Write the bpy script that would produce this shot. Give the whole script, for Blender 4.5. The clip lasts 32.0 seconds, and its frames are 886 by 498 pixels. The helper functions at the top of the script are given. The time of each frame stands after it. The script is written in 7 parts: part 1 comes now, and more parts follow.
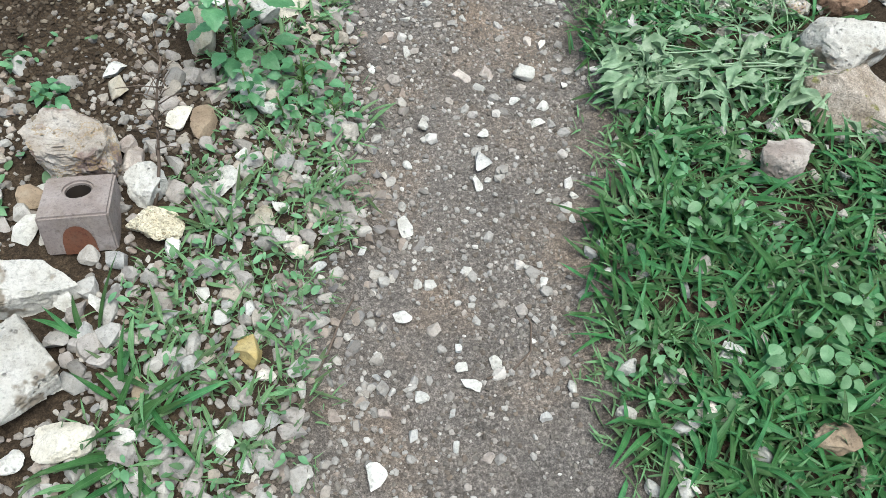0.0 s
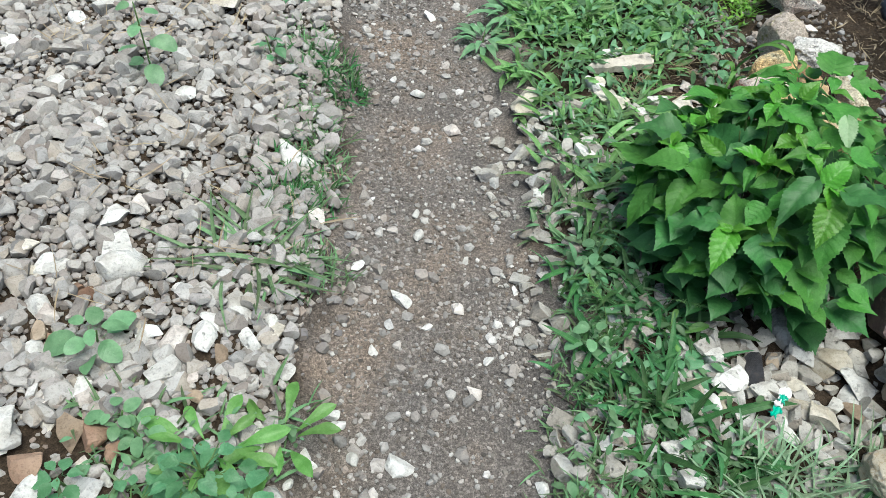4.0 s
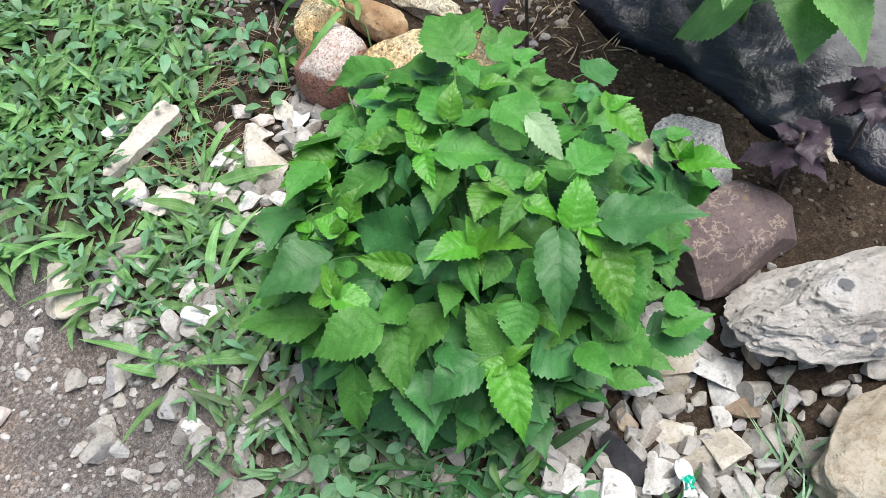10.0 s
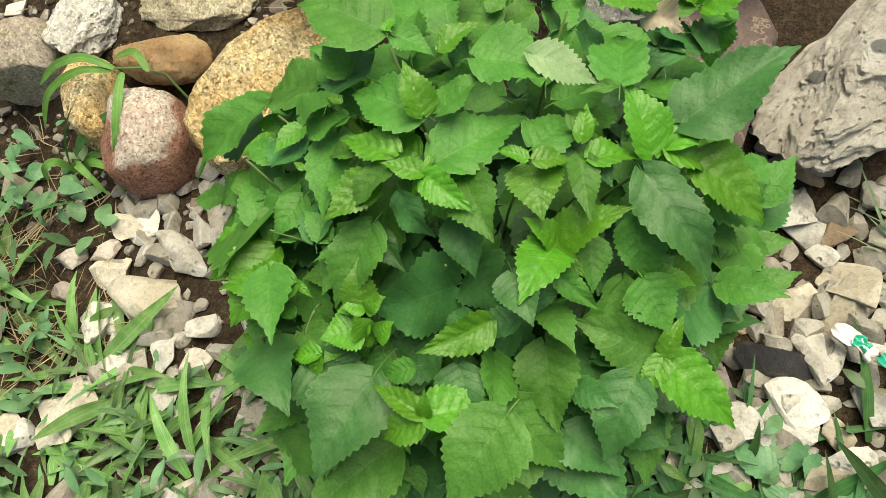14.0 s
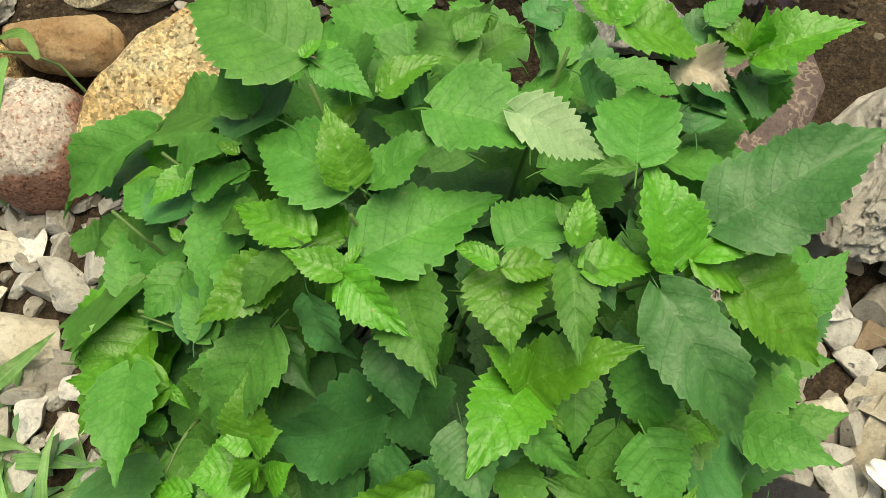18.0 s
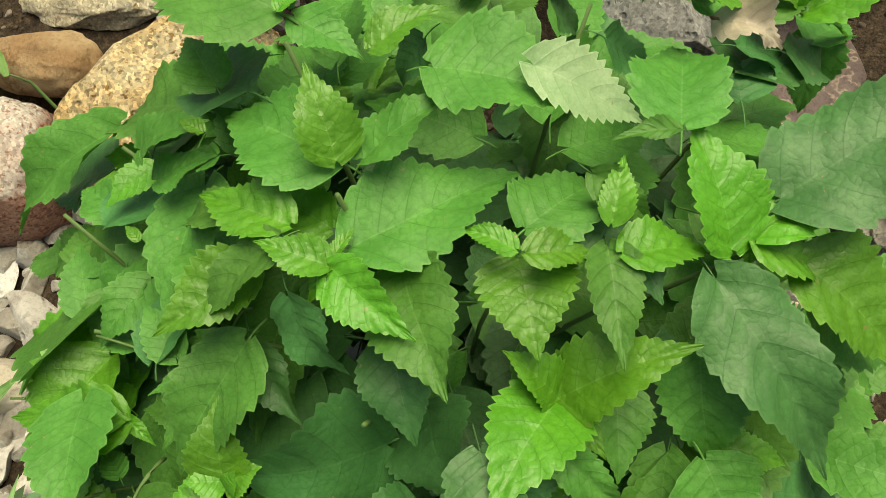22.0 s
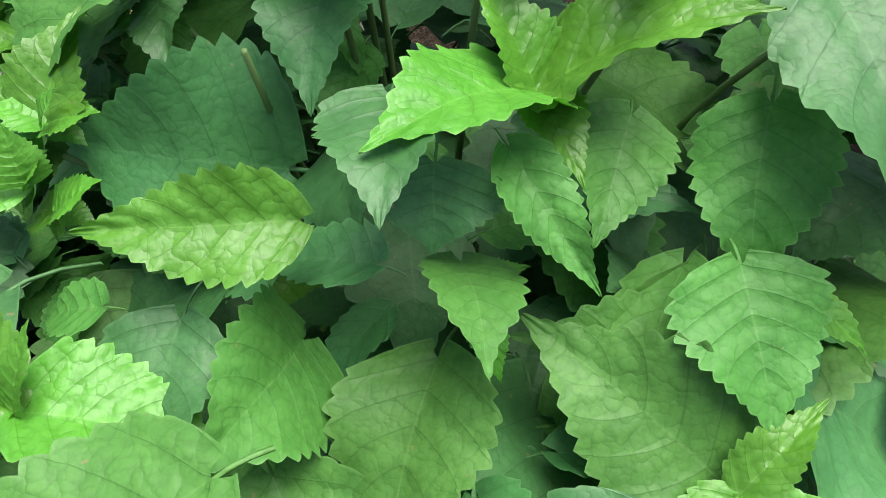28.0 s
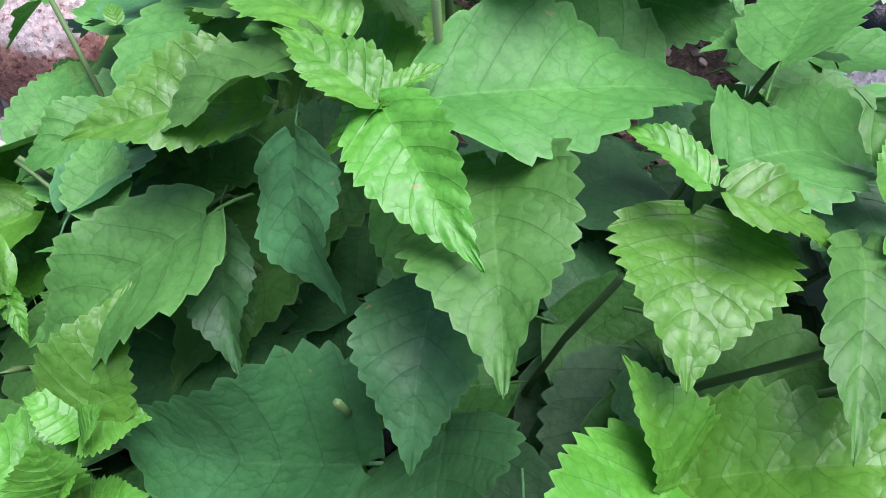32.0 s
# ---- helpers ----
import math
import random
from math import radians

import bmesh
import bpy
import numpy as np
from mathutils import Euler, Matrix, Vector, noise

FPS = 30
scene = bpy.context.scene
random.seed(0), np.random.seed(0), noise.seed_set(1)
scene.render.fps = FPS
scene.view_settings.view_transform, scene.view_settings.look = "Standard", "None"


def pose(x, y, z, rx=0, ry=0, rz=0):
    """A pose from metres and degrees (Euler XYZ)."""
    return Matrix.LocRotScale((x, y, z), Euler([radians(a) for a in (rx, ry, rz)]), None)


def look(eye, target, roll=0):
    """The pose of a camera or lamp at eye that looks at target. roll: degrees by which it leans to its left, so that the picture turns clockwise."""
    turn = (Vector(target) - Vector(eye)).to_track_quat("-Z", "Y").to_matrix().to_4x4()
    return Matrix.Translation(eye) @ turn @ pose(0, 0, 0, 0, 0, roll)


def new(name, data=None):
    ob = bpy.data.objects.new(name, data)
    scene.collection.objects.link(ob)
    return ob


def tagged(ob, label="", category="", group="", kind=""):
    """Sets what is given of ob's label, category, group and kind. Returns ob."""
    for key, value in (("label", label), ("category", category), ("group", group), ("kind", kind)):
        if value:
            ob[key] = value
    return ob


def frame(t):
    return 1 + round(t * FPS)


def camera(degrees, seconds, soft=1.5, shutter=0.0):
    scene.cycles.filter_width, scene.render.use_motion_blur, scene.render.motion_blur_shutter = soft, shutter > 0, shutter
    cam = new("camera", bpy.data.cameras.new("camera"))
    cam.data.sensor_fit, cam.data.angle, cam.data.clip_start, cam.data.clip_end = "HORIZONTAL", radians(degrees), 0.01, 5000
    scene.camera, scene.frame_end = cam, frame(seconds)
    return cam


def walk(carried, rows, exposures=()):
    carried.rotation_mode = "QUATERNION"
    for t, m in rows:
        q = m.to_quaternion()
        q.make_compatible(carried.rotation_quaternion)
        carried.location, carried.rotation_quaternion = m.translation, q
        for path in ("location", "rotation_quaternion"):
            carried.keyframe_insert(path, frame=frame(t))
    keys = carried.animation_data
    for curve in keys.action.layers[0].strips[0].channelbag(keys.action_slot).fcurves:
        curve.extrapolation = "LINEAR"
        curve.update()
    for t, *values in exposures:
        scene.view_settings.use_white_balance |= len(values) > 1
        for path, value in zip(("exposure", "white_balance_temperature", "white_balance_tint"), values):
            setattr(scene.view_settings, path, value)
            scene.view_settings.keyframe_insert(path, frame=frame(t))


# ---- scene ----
cam = camera(58.4, 32.0, soft=0.6)
METRES, EYE, TILT, LEAN, TURN = 3.7, 1.288, -55.6, -4.8, 0.0
ROWS = [
    (0.0, 0.0, 0.0, 0.0, 0.0, 0.0, -0.0),
    (0.5, -0.0069, 0.0352, 0.0581, -0.16, 0.83, 0.11),
    (1.0, -0.0075, 0.0584, 0.0885, -0.18, 0.03, 1.02),
    (1.5, -0.0017, 0.0935, 0.1373, -1.04, -0.6, -0.11),
    (2.0, 0.0027, 0.1182, 0.1696, -0.59, -1.05, 0.11),
    (2.5, -0.0031, 0.1469, 0.2135, -2.67, 0.56, 2.2),
    (3.0, -0.0033, 0.1686, 0.2426, -5.75, 0.63, 6.09),
    (3.5, -0.001, 0.1808, 0.2643, -3.05, 4.05, 5.77),
    (4.0, 0.0254, 0.2085, 0.2998, -3.43, 6.88, 6.85),
    (4.5, 0.0502, 0.2245, 0.3212, -4.47, 9.51, 7.98),
    (6.5, 0.1086, 0.2753, 0.3731, -11.9, 7.77, 16.38),
    (7.0, 0.1182, 0.2792, 0.3635, -8.7, 6.25, 9.45),
    (7.5, 0.1253, 0.2883, 0.3555, -10.98, 1.27, 12.34),
    (8.0, 0.1279, 0.3016, 0.3667, -14.25, -0.47, 16.83),
    (8.5, 0.1127, 0.3222, 0.3922, -20.28, -5.06, 26.72),
    (9.0, 0.0972, 0.3338, 0.4035, -24.96, -7.85, 33.92),
    (9.5, 0.104, 0.3439, 0.4097, -28.26, -10.88, 40.56),
    (10.0, 0.1232, 0.363, 0.4223, -33.14, -16.19, 46.13),
    (10.5, 0.1414, 0.3729, 0.4291, -39.44, -23.66, 52.16),
    (11.0, 0.1467, 0.3786, 0.4319, -49.67, -32.03, 55.95),
    (11.5, 0.1419, 0.3928, 0.4485, -64.63, -46.11, 60.88),
    (12.0, 0.1383, 0.4041, 0.4586, -78.19, -58.45, 63.83),
    (12.5, 0.1375, 0.4129, 0.4615, -85.8, -64.53, 63.7),
    (13.0, 0.1418, 0.4226, 0.4627, -88.56, -67.07, 63.94),
    (13.5, 0.1475, 0.437, 0.4621, -89.47, -68.0, 64.12),
    (15.5, 0.1613, 0.4596, 0.4605, -86.06, -63.83, 61.37),
    (16.0, 0.1699, 0.468, 0.4568, -84.75, -62.89, 61.03),
    (16.5, 0.1788, 0.4686, 0.4535, -86.33, -63.25, 61.65),
    (17.0, 0.1822, 0.472, 0.4498, -83.75, -62.04, 61.15),
    (17.5, 0.1898, 0.4766, 0.4442, -81.93, -62.48, 61.17),
    (18.0, 0.1921, 0.4803, 0.4384, -82.35, -62.67, 60.31),
    (18.5, 0.194, 0.4837, 0.4361, -82.01, -62.71, 60.8),
    (19.0, 0.1961, 0.4849, 0.4344, -82.59, -63.04, 61.08),
    (19.5, 0.1977, 0.486, 0.4319, -83.88, -64.47, 61.44),
    (20.0, 0.1974, 0.4883, 0.4319, -83.02, -64.4, 61.66),
    (20.5, 0.1945, 0.4923, 0.4324, -83.72, -65.39, 61.65),
    (21.0, 0.1933, 0.4934, 0.4327, -84.66, -65.56, 61.87),
    (21.5, 0.1936, 0.4961, 0.4298, -84.95, -63.99, 61.71),
    (22.0, 0.1921, 0.5003, 0.4274, -84.75, -61.06, 61.47),
    (22.5, 0.1886, 0.5062, 0.4267, -84.87, -60.75, 61.22),
    (23.0, 0.1868, 0.5092, 0.425, -85.55, -58.67, 60.72),
    (23.5, 0.1816, 0.5158, 0.4228, -84.34, -55.35, 59.47),
    (24.0, 0.1779, 0.5235, 0.4192, -82.01, -48.3, 59.1),
    (24.5, 0.1707, 0.5282, 0.4125, -80.76, -41.24, 58.65),
    (26.5, 0.1528, 0.5437, 0.3992, -66.9, -19.27, 56.44),
    (27.0, 0.1578, 0.5406, 0.3934, -57.68, -19.11, 56.38),
    (27.5, 0.1638, 0.5375, 0.3884, -56.34, -23.43, 54.37),
    (28.0, 0.1692, 0.5374, 0.3845, -55.72, -26.38, 53.94),
    (28.5, 0.1753, 0.5353, 0.3816, -55.87, -28.5, 53.48),
    (29.0, 0.1795, 0.5319, 0.3807, -57.17, -30.34, 53.37),
    (29.5, 0.1821, 0.5347, 0.3841, -55.32, -27.66, 51.28),
    (30.0, 0.1811, 0.5373, 0.3898, -53.23, -25.49, 50.05),
    (30.5, 0.182, 0.5373, 0.3951, -54.76, -27.28, 50.12),
    (31.0, 0.1842, 0.5391, 0.3975, -55.76, -27.63, 49.96),
    (31.5, 0.1909, 0.539, 0.4028, -55.59, -26.55, 49.35),
    (32.0, 0.1956, 0.5414, 0.4076, -55.35, -29.46, 49.74),
]
walk(cam, [(t, pose(0, 0, EYE, TILT, LEAN, TURN) @ pose(METRES * x, METRES * y, METRES * z, 90 + pitch, roll, yaw)) for t, x, y, z, yaw, pitch, roll in ROWS],
     exposures=((0.0, 0.82, 6200, 3), (4.5, 0.74, 6200, 3), (7.0, 0.95, 6250, 7), (9.0, 1.01, 6300, 12), (12.2, 0.97, 6150, 8), (13.0, 0.91, 7900, 1), (16.0, 0.85, 8300, 1), (22.0, 0.85, 8800, 0), (24.5, 1.04, 9200, 0), (27.2, 1.34, 9400, 0), (28.0, 1.42, 6400, 14), (29.0, 1.34, 5150, 42), (30.0, 1.46, 5400, 31), (31.0, 1.4, 5100, 39), (32.0, 1.24, 5700, 32)))

# ---- world and light ----
world = bpy.data.worlds.new("overcast_sky")
scene.world = world
world.use_nodes = True
wn = world.node_tree.nodes
sky = wn.new("ShaderNodeTexSky")
sky.sky_type = "NISHITA"
sky.sun_disc = False
sky.sun_elevation, sky.sun_rotation = radians(77), radians(142)
sky.air_density, sky.dust_density, sky.ozone_density = 1.0, 4.0, 1.0
world.node_tree.links.new(sky.outputs[0], wn["Background"].inputs[0])
wn["Background"].inputs[1].default_value = 0.082
sun_data = bpy.data.lights.new("sun", "SUN")
sun_data.energy, sun_data.angle, sun_data.color = 2.75, radians(46), (1.0, 0.97, 0.92)
sun = new("sun", sun_data)
sun.matrix_world = look((0.4 + 0.7, 2.3 - 0.9, 5.0), (0.4, 2.3, 0.0))


# ---- materials ----
class Nodes:
    """A small node builder for one material."""

    def __init__(self, name, rough=0.8, spec=0.3):
        self.m = bpy.data.materials.new(name)
        self.m.use_nodes = True
        self.t = self.m.node_tree
        self.b = self.t.nodes["Principled BSDF"]
        self.b.inputs["Roughness"].default_value = rough
        self.b.inputs["Specular IOR Level"].default_value = spec

    def add(self, kind, **keys):
        n = self.t.nodes.new(kind)
        for k, v in keys.items():
            if k in n.inputs:
                n.inputs[k].default_value = v
        return n

    def link(self, a, b):
        self.t.links.new(a, b)

    def coords(self, which="Object"):
        return self.add("ShaderNodeTexCoord").outputs[which]

    def place(self):
        return self.add("ShaderNodeNewGeometry").outputs["Position"]

    def noise(self, vec, scale, detail=4.0, rough=0.6):
        n = self.add("ShaderNodeTexNoise", Scale=scale, Detail=detail, Roughness=rough)
        self.link(vec, n.inputs["Vector"])
        return n.outputs["Fac"]

    def voronoi(self, vec, scale, out="Distance"):
        n = self.add("ShaderNodeTexVoronoi", Scale=scale)
        self.link(vec, n.inputs["Vector"])
        return n.outputs[out]

    def ramp(self, fac, stops):
        n = self.t.nodes.new("ShaderNodeValToRGB")
        while len(n.color_ramp.elements) < len(stops):
            n.color_ramp.elements.new(0.5)
        for e, (p, c) in zip(n.color_ramp.elements, stops):
            e.position = p
            e.color = (*c, 1) if not isinstance(c, float) else (c, c, c, 1)
        self.link(fac, n.inputs[0])
        return n.outputs["Color"]

    def math(self, op, a, b=0.0, c=0.0):
        n = self.t.nodes.new("ShaderNodeMath")
        n.operation = op
        for i, v in enumerate((a, b, c)):
            if isinstance(v, (int, float)):
                n.inputs[i].default_value = v
            else:
                self.link(v, n.inputs[i])
        return n.outputs[0]

    def mix(self, fac, a, b, mode="MIX"):
        n = self.t.nodes.new("ShaderNodeMix")
        n.data_type, n.blend_type = "RGBA", mode
        for i, v in ((0, fac), (6, a), (7, b)):
            if isinstance(v, (int, float)):
                n.inputs[i].default_value = v
            elif isinstance(v, tuple):
                n.inputs[i].default_value = (*v, 1)
            else:
                self.link(v, n.inputs[i])
        return n.outputs[2]

    def hsv(self, col, h=0.5, s=1.0, v=1.0):
        n = self.t.nodes.new("ShaderNodeHueSaturation")
        for i, x in enumerate((h, s, v)):
            if isinstance(x, (int, float)):
                n.inputs[i].default_value = x
            else:
                self.link(x, n.inputs[i])
        self.link(col, n.inputs["Color"])
        return n.outputs[0]

    def spread(self, fac, lo, hi):
        return self.math("MULTIPLY_ADD", fac, hi - lo, lo)

    def bump(self, height, dist, strength=1.0, after=None):
        n = self.add("ShaderNodeBump", Strength=strength, Distance=dist)
        self.link(height, n.inputs["Height"])
        if after is not None:
            self.link(after, n.inputs["Normal"])
        return n.outputs[0]

    def done(self, col, normal=None):
        self.link(col, self.b.inputs["Base Color"])
        if normal is not None:
            self.link(normal, self.b.inputs["Normal"])
        return self.m


def light_socket(n, c):
    r = n.add("ShaderNodeRGB")
    r.outputs[0].default_value = (*c, 1)
    return r.outputs[0]


def stone_material(name, tones, spots=None, spot_scale=60, spot_cut=0.62, grain=220, relief=0.008, island=False, rough=0.88, veins=None, dirt=(0.17, 0.135, 0.1), dirty=0.4, speckle=0.0, pocks=0.0, under=None, chips=None):
    """Stone: tones over large blotches, grain, spots or veins, earth in random patches, pits darker in colour."""
    n = Nodes(name, rough, 0.25)
    geo = n.add("ShaderNodeNewGeometry")
    rnd = geo.outputs["Random Per Island"] if island else n.add("ShaderNodeObjectInfo").outputs["Random"]
    p = geo.outputs["Position"]
    off = n.add("ShaderNodeVectorMath")
    off.operation = "ADD"
    n.link(p, off.inputs[0])
    comb = n.add("ShaderNodeCombineXYZ")
    n.link(n.math("MULTIPLY", rnd, 37.0), comb.inputs[0])
    n.link(n.math("MULTIPLY", rnd, 91.0), comb.inputs[1])
    n.link(comb.outputs[0], off.inputs[1])
    p = off.outputs[0]
    big = n.noise(p, 14, 5, 0.65)
    fine = n.noise(p, grain, 6, 0.75)
    k = len(tones) - 1
    if island:
        col = n.ramp(rnd, [(i / max(k, 1), c) for i, c in enumerate(tones)])
        blotch = n.ramp(big, [(0.35, 0.72), (0.65, 1.0)])
        col = n.mix(1.0, col, blotch, "MULTIPLY")
    else:
        fac = n.math("ADD", n.math("MULTIPLY", big, 1.5), n.spread(rnd, -0.45, -0.05))
        col = n.ramp(fac, [(0.15 + 0.7 * i / max(k, 1), c) for i, c in enumerate(tones)])
    col = n.mix(0.75, col, n.ramp(fine, [(0.3, 0.55), (0.5, 0.95), (0.7, 1.0)]), "MULTIPLY")
    if spots:
        s = n.noise(p, spot_scale, 3, 0.6)
        col = n.mix(n.ramp(s, [(spot_cut, 0.0), (spot_cut + 0.06, 1.0)]), col, spots)
    if veins:
        v = n.math("ABSOLUTE", n.math("SUBTRACT", n.noise(p, 9, 5, 0.7), 0.5))
        col = n.mix(n.ramp(v, [(0.0, 0.8), (0.018, 0.0)]), col, veins)
    col = n.mix(n.math("MULTIPLY", n.ramp(n.noise(p, 32, 6, 0.7), [(0.5, 0.0), (0.68, 1.0)]), dirty), col, dirt)
    col = n.mix(n.math("MULTIPLY", n.ramp(n.noise(p, 95, 4, 0.7), [(0.56, 0.0), (0.64, 1.0)]), 0.5), col, n.hsv(col, 0.5, 1.1, 0.5))
    if speckle:
        vor = n.add("ShaderNodeTexVoronoi", Scale=330.0)
        n.link(p, vor.inputs["Vector"])
        sv = n.add("ShaderNodeSeparateXYZ")
        n.link(vor.outputs["Color"], sv.inputs[0])
        col = n.mix(speckle, col, n.ramp(sv.outputs[0], [(0.0, 0.3), (0.3, 0.75), (0.7, 1.0), (1.0, 1.5)]), "MULTIPLY")
    if under:
        sep = n.add("ShaderNodeSeparateXYZ")
        n.link(n.coords("Generated"), sep.inputs[0])
        low = n.math("ADD", sep.outputs[2], n.math("MULTIPLY", n.noise(p, 30, 3, 0.6), 0.35))
        col = n.mix(n.ramp(low, [(0.9, 0.92), (0.97, 0.0)]), col, n.mix(1.0, col, under, "MULTIPLY"))
    if chips:
        warp = n.add("ShaderNodeVectorMath")
        warp.operation = "MULTIPLY_ADD"
        wob = n.add("ShaderNodeTexNoise", Scale=40.0, Detail=3.0)
        n.link(p, wob.inputs["Vector"])
        n.link(wob.outputs["Color"], warp.inputs[0])
        warp.inputs[1].default_value = (0.012, 0.012, 0.012)
        n.link(p, warp.inputs[2])
        bits = n.add("ShaderNodeTexVoronoi", Scale=34.0)
        n.link(warp.outputs[0], bits.inputs["Vector"])
        pick = n.add("ShaderNodeSeparateXYZ")
        n.link(bits.outputs["Color"], pick.inputs[0])
        there = n.math("MULTIPLY", n.math("GREATER_THAN", pick.outputs[0], 0.85), n.ramp(bits.outputs["Distance"], [(0.38, 1.0), (0.46, 0.0)]))
        col = n.mix(n.math("MULTIPLY", there, 0.85), col, n.hsv(light_socket(n, chips), 0.5, 1.0, n.spread(pick.outputs[1], 0.5, 2.4)))
    hole = None
    if pocks:
        cell = n.math("ADD", n.voronoi(p, 62), n.math("MULTIPLY", n.noise(p, 25, 3, 0.6), 0.9))
        hole = n.ramp(cell, [(0.5, 0.0), (0.62, 1.0)])
        col = n.mix(pocks, col, n.mix(1.0, n.ramp(hole, [(0.0, 0.42), (1.0, 1.0)]), col, "MULTIPLY"))
    h = n.math("ADD", n.math("MULTIPLY", n.noise(p, 38, 9, 0.78), 1.4), n.math("MULTIPLY", n.voronoi(p, 55), 0.5))
    if hole is not None:
        h = n.math("ADD", h, n.math("MULTIPLY", hole, 0.8))
    return n.done(n.hsv(col, 0.5, 1.0, n.spread(rnd, 0.85, 1.08)), n.bump(h, relief, 1.0))


MAT = {}
MAT["limestone"] = stone_material("white_limestone", [(0.495, 0.474, 0.431), (0.657, 0.646, 0.603), (0.773, 0.773, 0.742)], relief=0.005, dirty=0.4, pocks=0.35)
MAT["patchy_limestone"] = stone_material("patchy_white_limestone", [(0.5, 0.47, 0.41), (0.62, 0.6, 0.55), (0.72, 0.7, 0.66)], spots=(0.3, 0.26, 0.21), spot_scale=17, spot_cut=0.57, relief=0.008, dirty=0.35, pocks=0.6)
MAT["sandstone"] = stone_material("cream_sandstone", [(0.477, 0.417, 0.314), (0.65, 0.606, 0.509), (0.769, 0.736, 0.65)], relief=0.005, dirty=0.35)
MAT["pinkstone"] = stone_material("pinkish_grey_stone", [(0.39, 0.329, 0.293), (0.61, 0.549, 0.5), (0.781, 0.744, 0.683)], relief=0.005)
MAT["banded"] = stone_material("pale_banded_rock", [(0.5, 0.43, 0.36), (0.7, 0.65, 0.59), (0.82, 0.79, 0.74)], veins=(0.46, 0.33, 0.16), relief=0.008, spots=(0.33, 0.25, 0.22), spot_scale=11, spot_cut=0.55, pocks=0.3)
MAT["greystone"] = stone_material("grey_stone", [(0.29, 0.285, 0.275), (0.456, 0.456, 0.444), (0.624, 0.612, 0.588)], relief=0.005)
MAT["brownstone"] = stone_material("brown_stone", [(0.27, 0.2, 0.14), (0.4, 0.31, 0.22), (0.52, 0.44, 0.34)], relief=0.005)
MAT["ruststone"] = stone_material("rusty_brown_stone", [(0.2, 0.12, 0.08), (0.3, 0.19, 0.13), (0.4, 0.28, 0.2)], relief=0.005)
MAT["ochre"] = stone_material("yellow_ochre_stone", [(0.5, 0.38, 0.15), (0.62, 0.51, 0.25), (0.68, 0.6, 0.37)], relief=0.004, dirty=0.2)
MAT["darkstone"] = stone_material("dark_wet_stone", [(0.03, 0.03, 0.035), (0.06, 0.06, 0.065)], rough=0.35)
MAT["granite"] = stone_material("speckled_granite", [(0.4, 0.22, 0.16), (0.62, 0.5, 0.42), (0.76, 0.72, 0.67)], spots=(0.26, 0.14, 0.1), spot_scale=200, spot_cut=0.6, grain=320, speckle=0.85, relief=0.007, dirty=0.2)
MAT["two_tone_granite"] = stone_material("white_and_red_granite", [(0.52, 0.4, 0.34), (0.68, 0.6, 0.53), (0.78, 0.74, 0.68)], spots=(0.4, 0.22, 0.16), spot_scale=200, spot_cut=0.57, grain=320, speckle=0.6, relief=0.006, dirty=0.1, under=(0.55, 0.3, 0.24))
MAT["mossy_granite"] = stone_material("grey_beige_mossy_granite", [(0.4, 0.33, 0.26), (0.6, 0.53, 0.46), (0.74, 0.68, 0.61)], spots=(0.3, 0.29, 0.12), spot_scale=26, spot_cut=0.6, grain=300, speckle=0.6, relief=0.006, dirty=0.25)
MAT["cream_speckled"] = stone_material("cream_speckled_stone", [(0.58, 0.51, 0.36), (0.72, 0.66, 0.5), (0.8, 0.76, 0.63)], spots=(0.38, 0.3, 0.18), spot_scale=150, spot_cut=0.6, speckle=0.6, relief=0.006, dirty=0.15)
MAT["white_speckled"] = stone_material("white_speckled_stone", [(0.54, 0.522, 0.486), (0.675, 0.657, 0.621), (0.747, 0.729, 0.702)], speckle=0.6, relief=0.006, dirty=0.15, pocks=0.4)
MAT["beige_block"] = stone_material("cream_yellow_block", [(0.474, 0.41, 0.301), (0.602, 0.547, 0.428), (0.674, 0.638, 0.547)], relief=0.006, dirty=0.2, veins=(0.36, 0.28, 0.17))
MAT["tan_cobble"] = stone_material("tan_cobble", [(0.46, 0.287, 0.149), (0.644, 0.471, 0.276), (0.782, 0.644, 0.46)], relief=0.008, dirty=0.2, veins=(0.3, 0.17, 0.08))
MAT["orange_granite"] = stone_material("orange_granite", [(0.58, 0.383, 0.151), (0.789, 0.58, 0.302), (0.86, 0.777, 0.534)], spots=(0.36, 0.19, 0.06), spot_scale=120, spot_cut=0.6, grain=320, speckle=0.8, pocks=0.4, relief=0.009, dirty=0.15)
MAT["red_slab"] = stone_material("reddish_veined_stone", [(0.13, 0.095, 0.09), (0.19, 0.145, 0.14), (0.27, 0.21, 0.18)], veins=(0.42, 0.34, 0.27), spots=(0.34, 0.25, 0.15), spot_scale=12, spot_cut=0.62, relief=0.006)
MAT["concrete"] = stone_material("broken_concrete", [(0.545, 0.507, 0.451), (0.676, 0.648, 0.592), (0.696, 0.696, 0.685)], pocks=0.5, chips=(0.15, 0.16, 0.17), relief=0.008, dirty=0.25)
MAT["brick"] = stone_material("dusty_brick", [(0.2, 0.16, 0.15), (0.28, 0.24, 0.225), (0.36, 0.32, 0.305)], relief=0.002)
MAT["clay"] = stone_material("red_clay", [(0.16, 0.065, 0.04), (0.22, 0.1, 0.06)], relief=0.001)
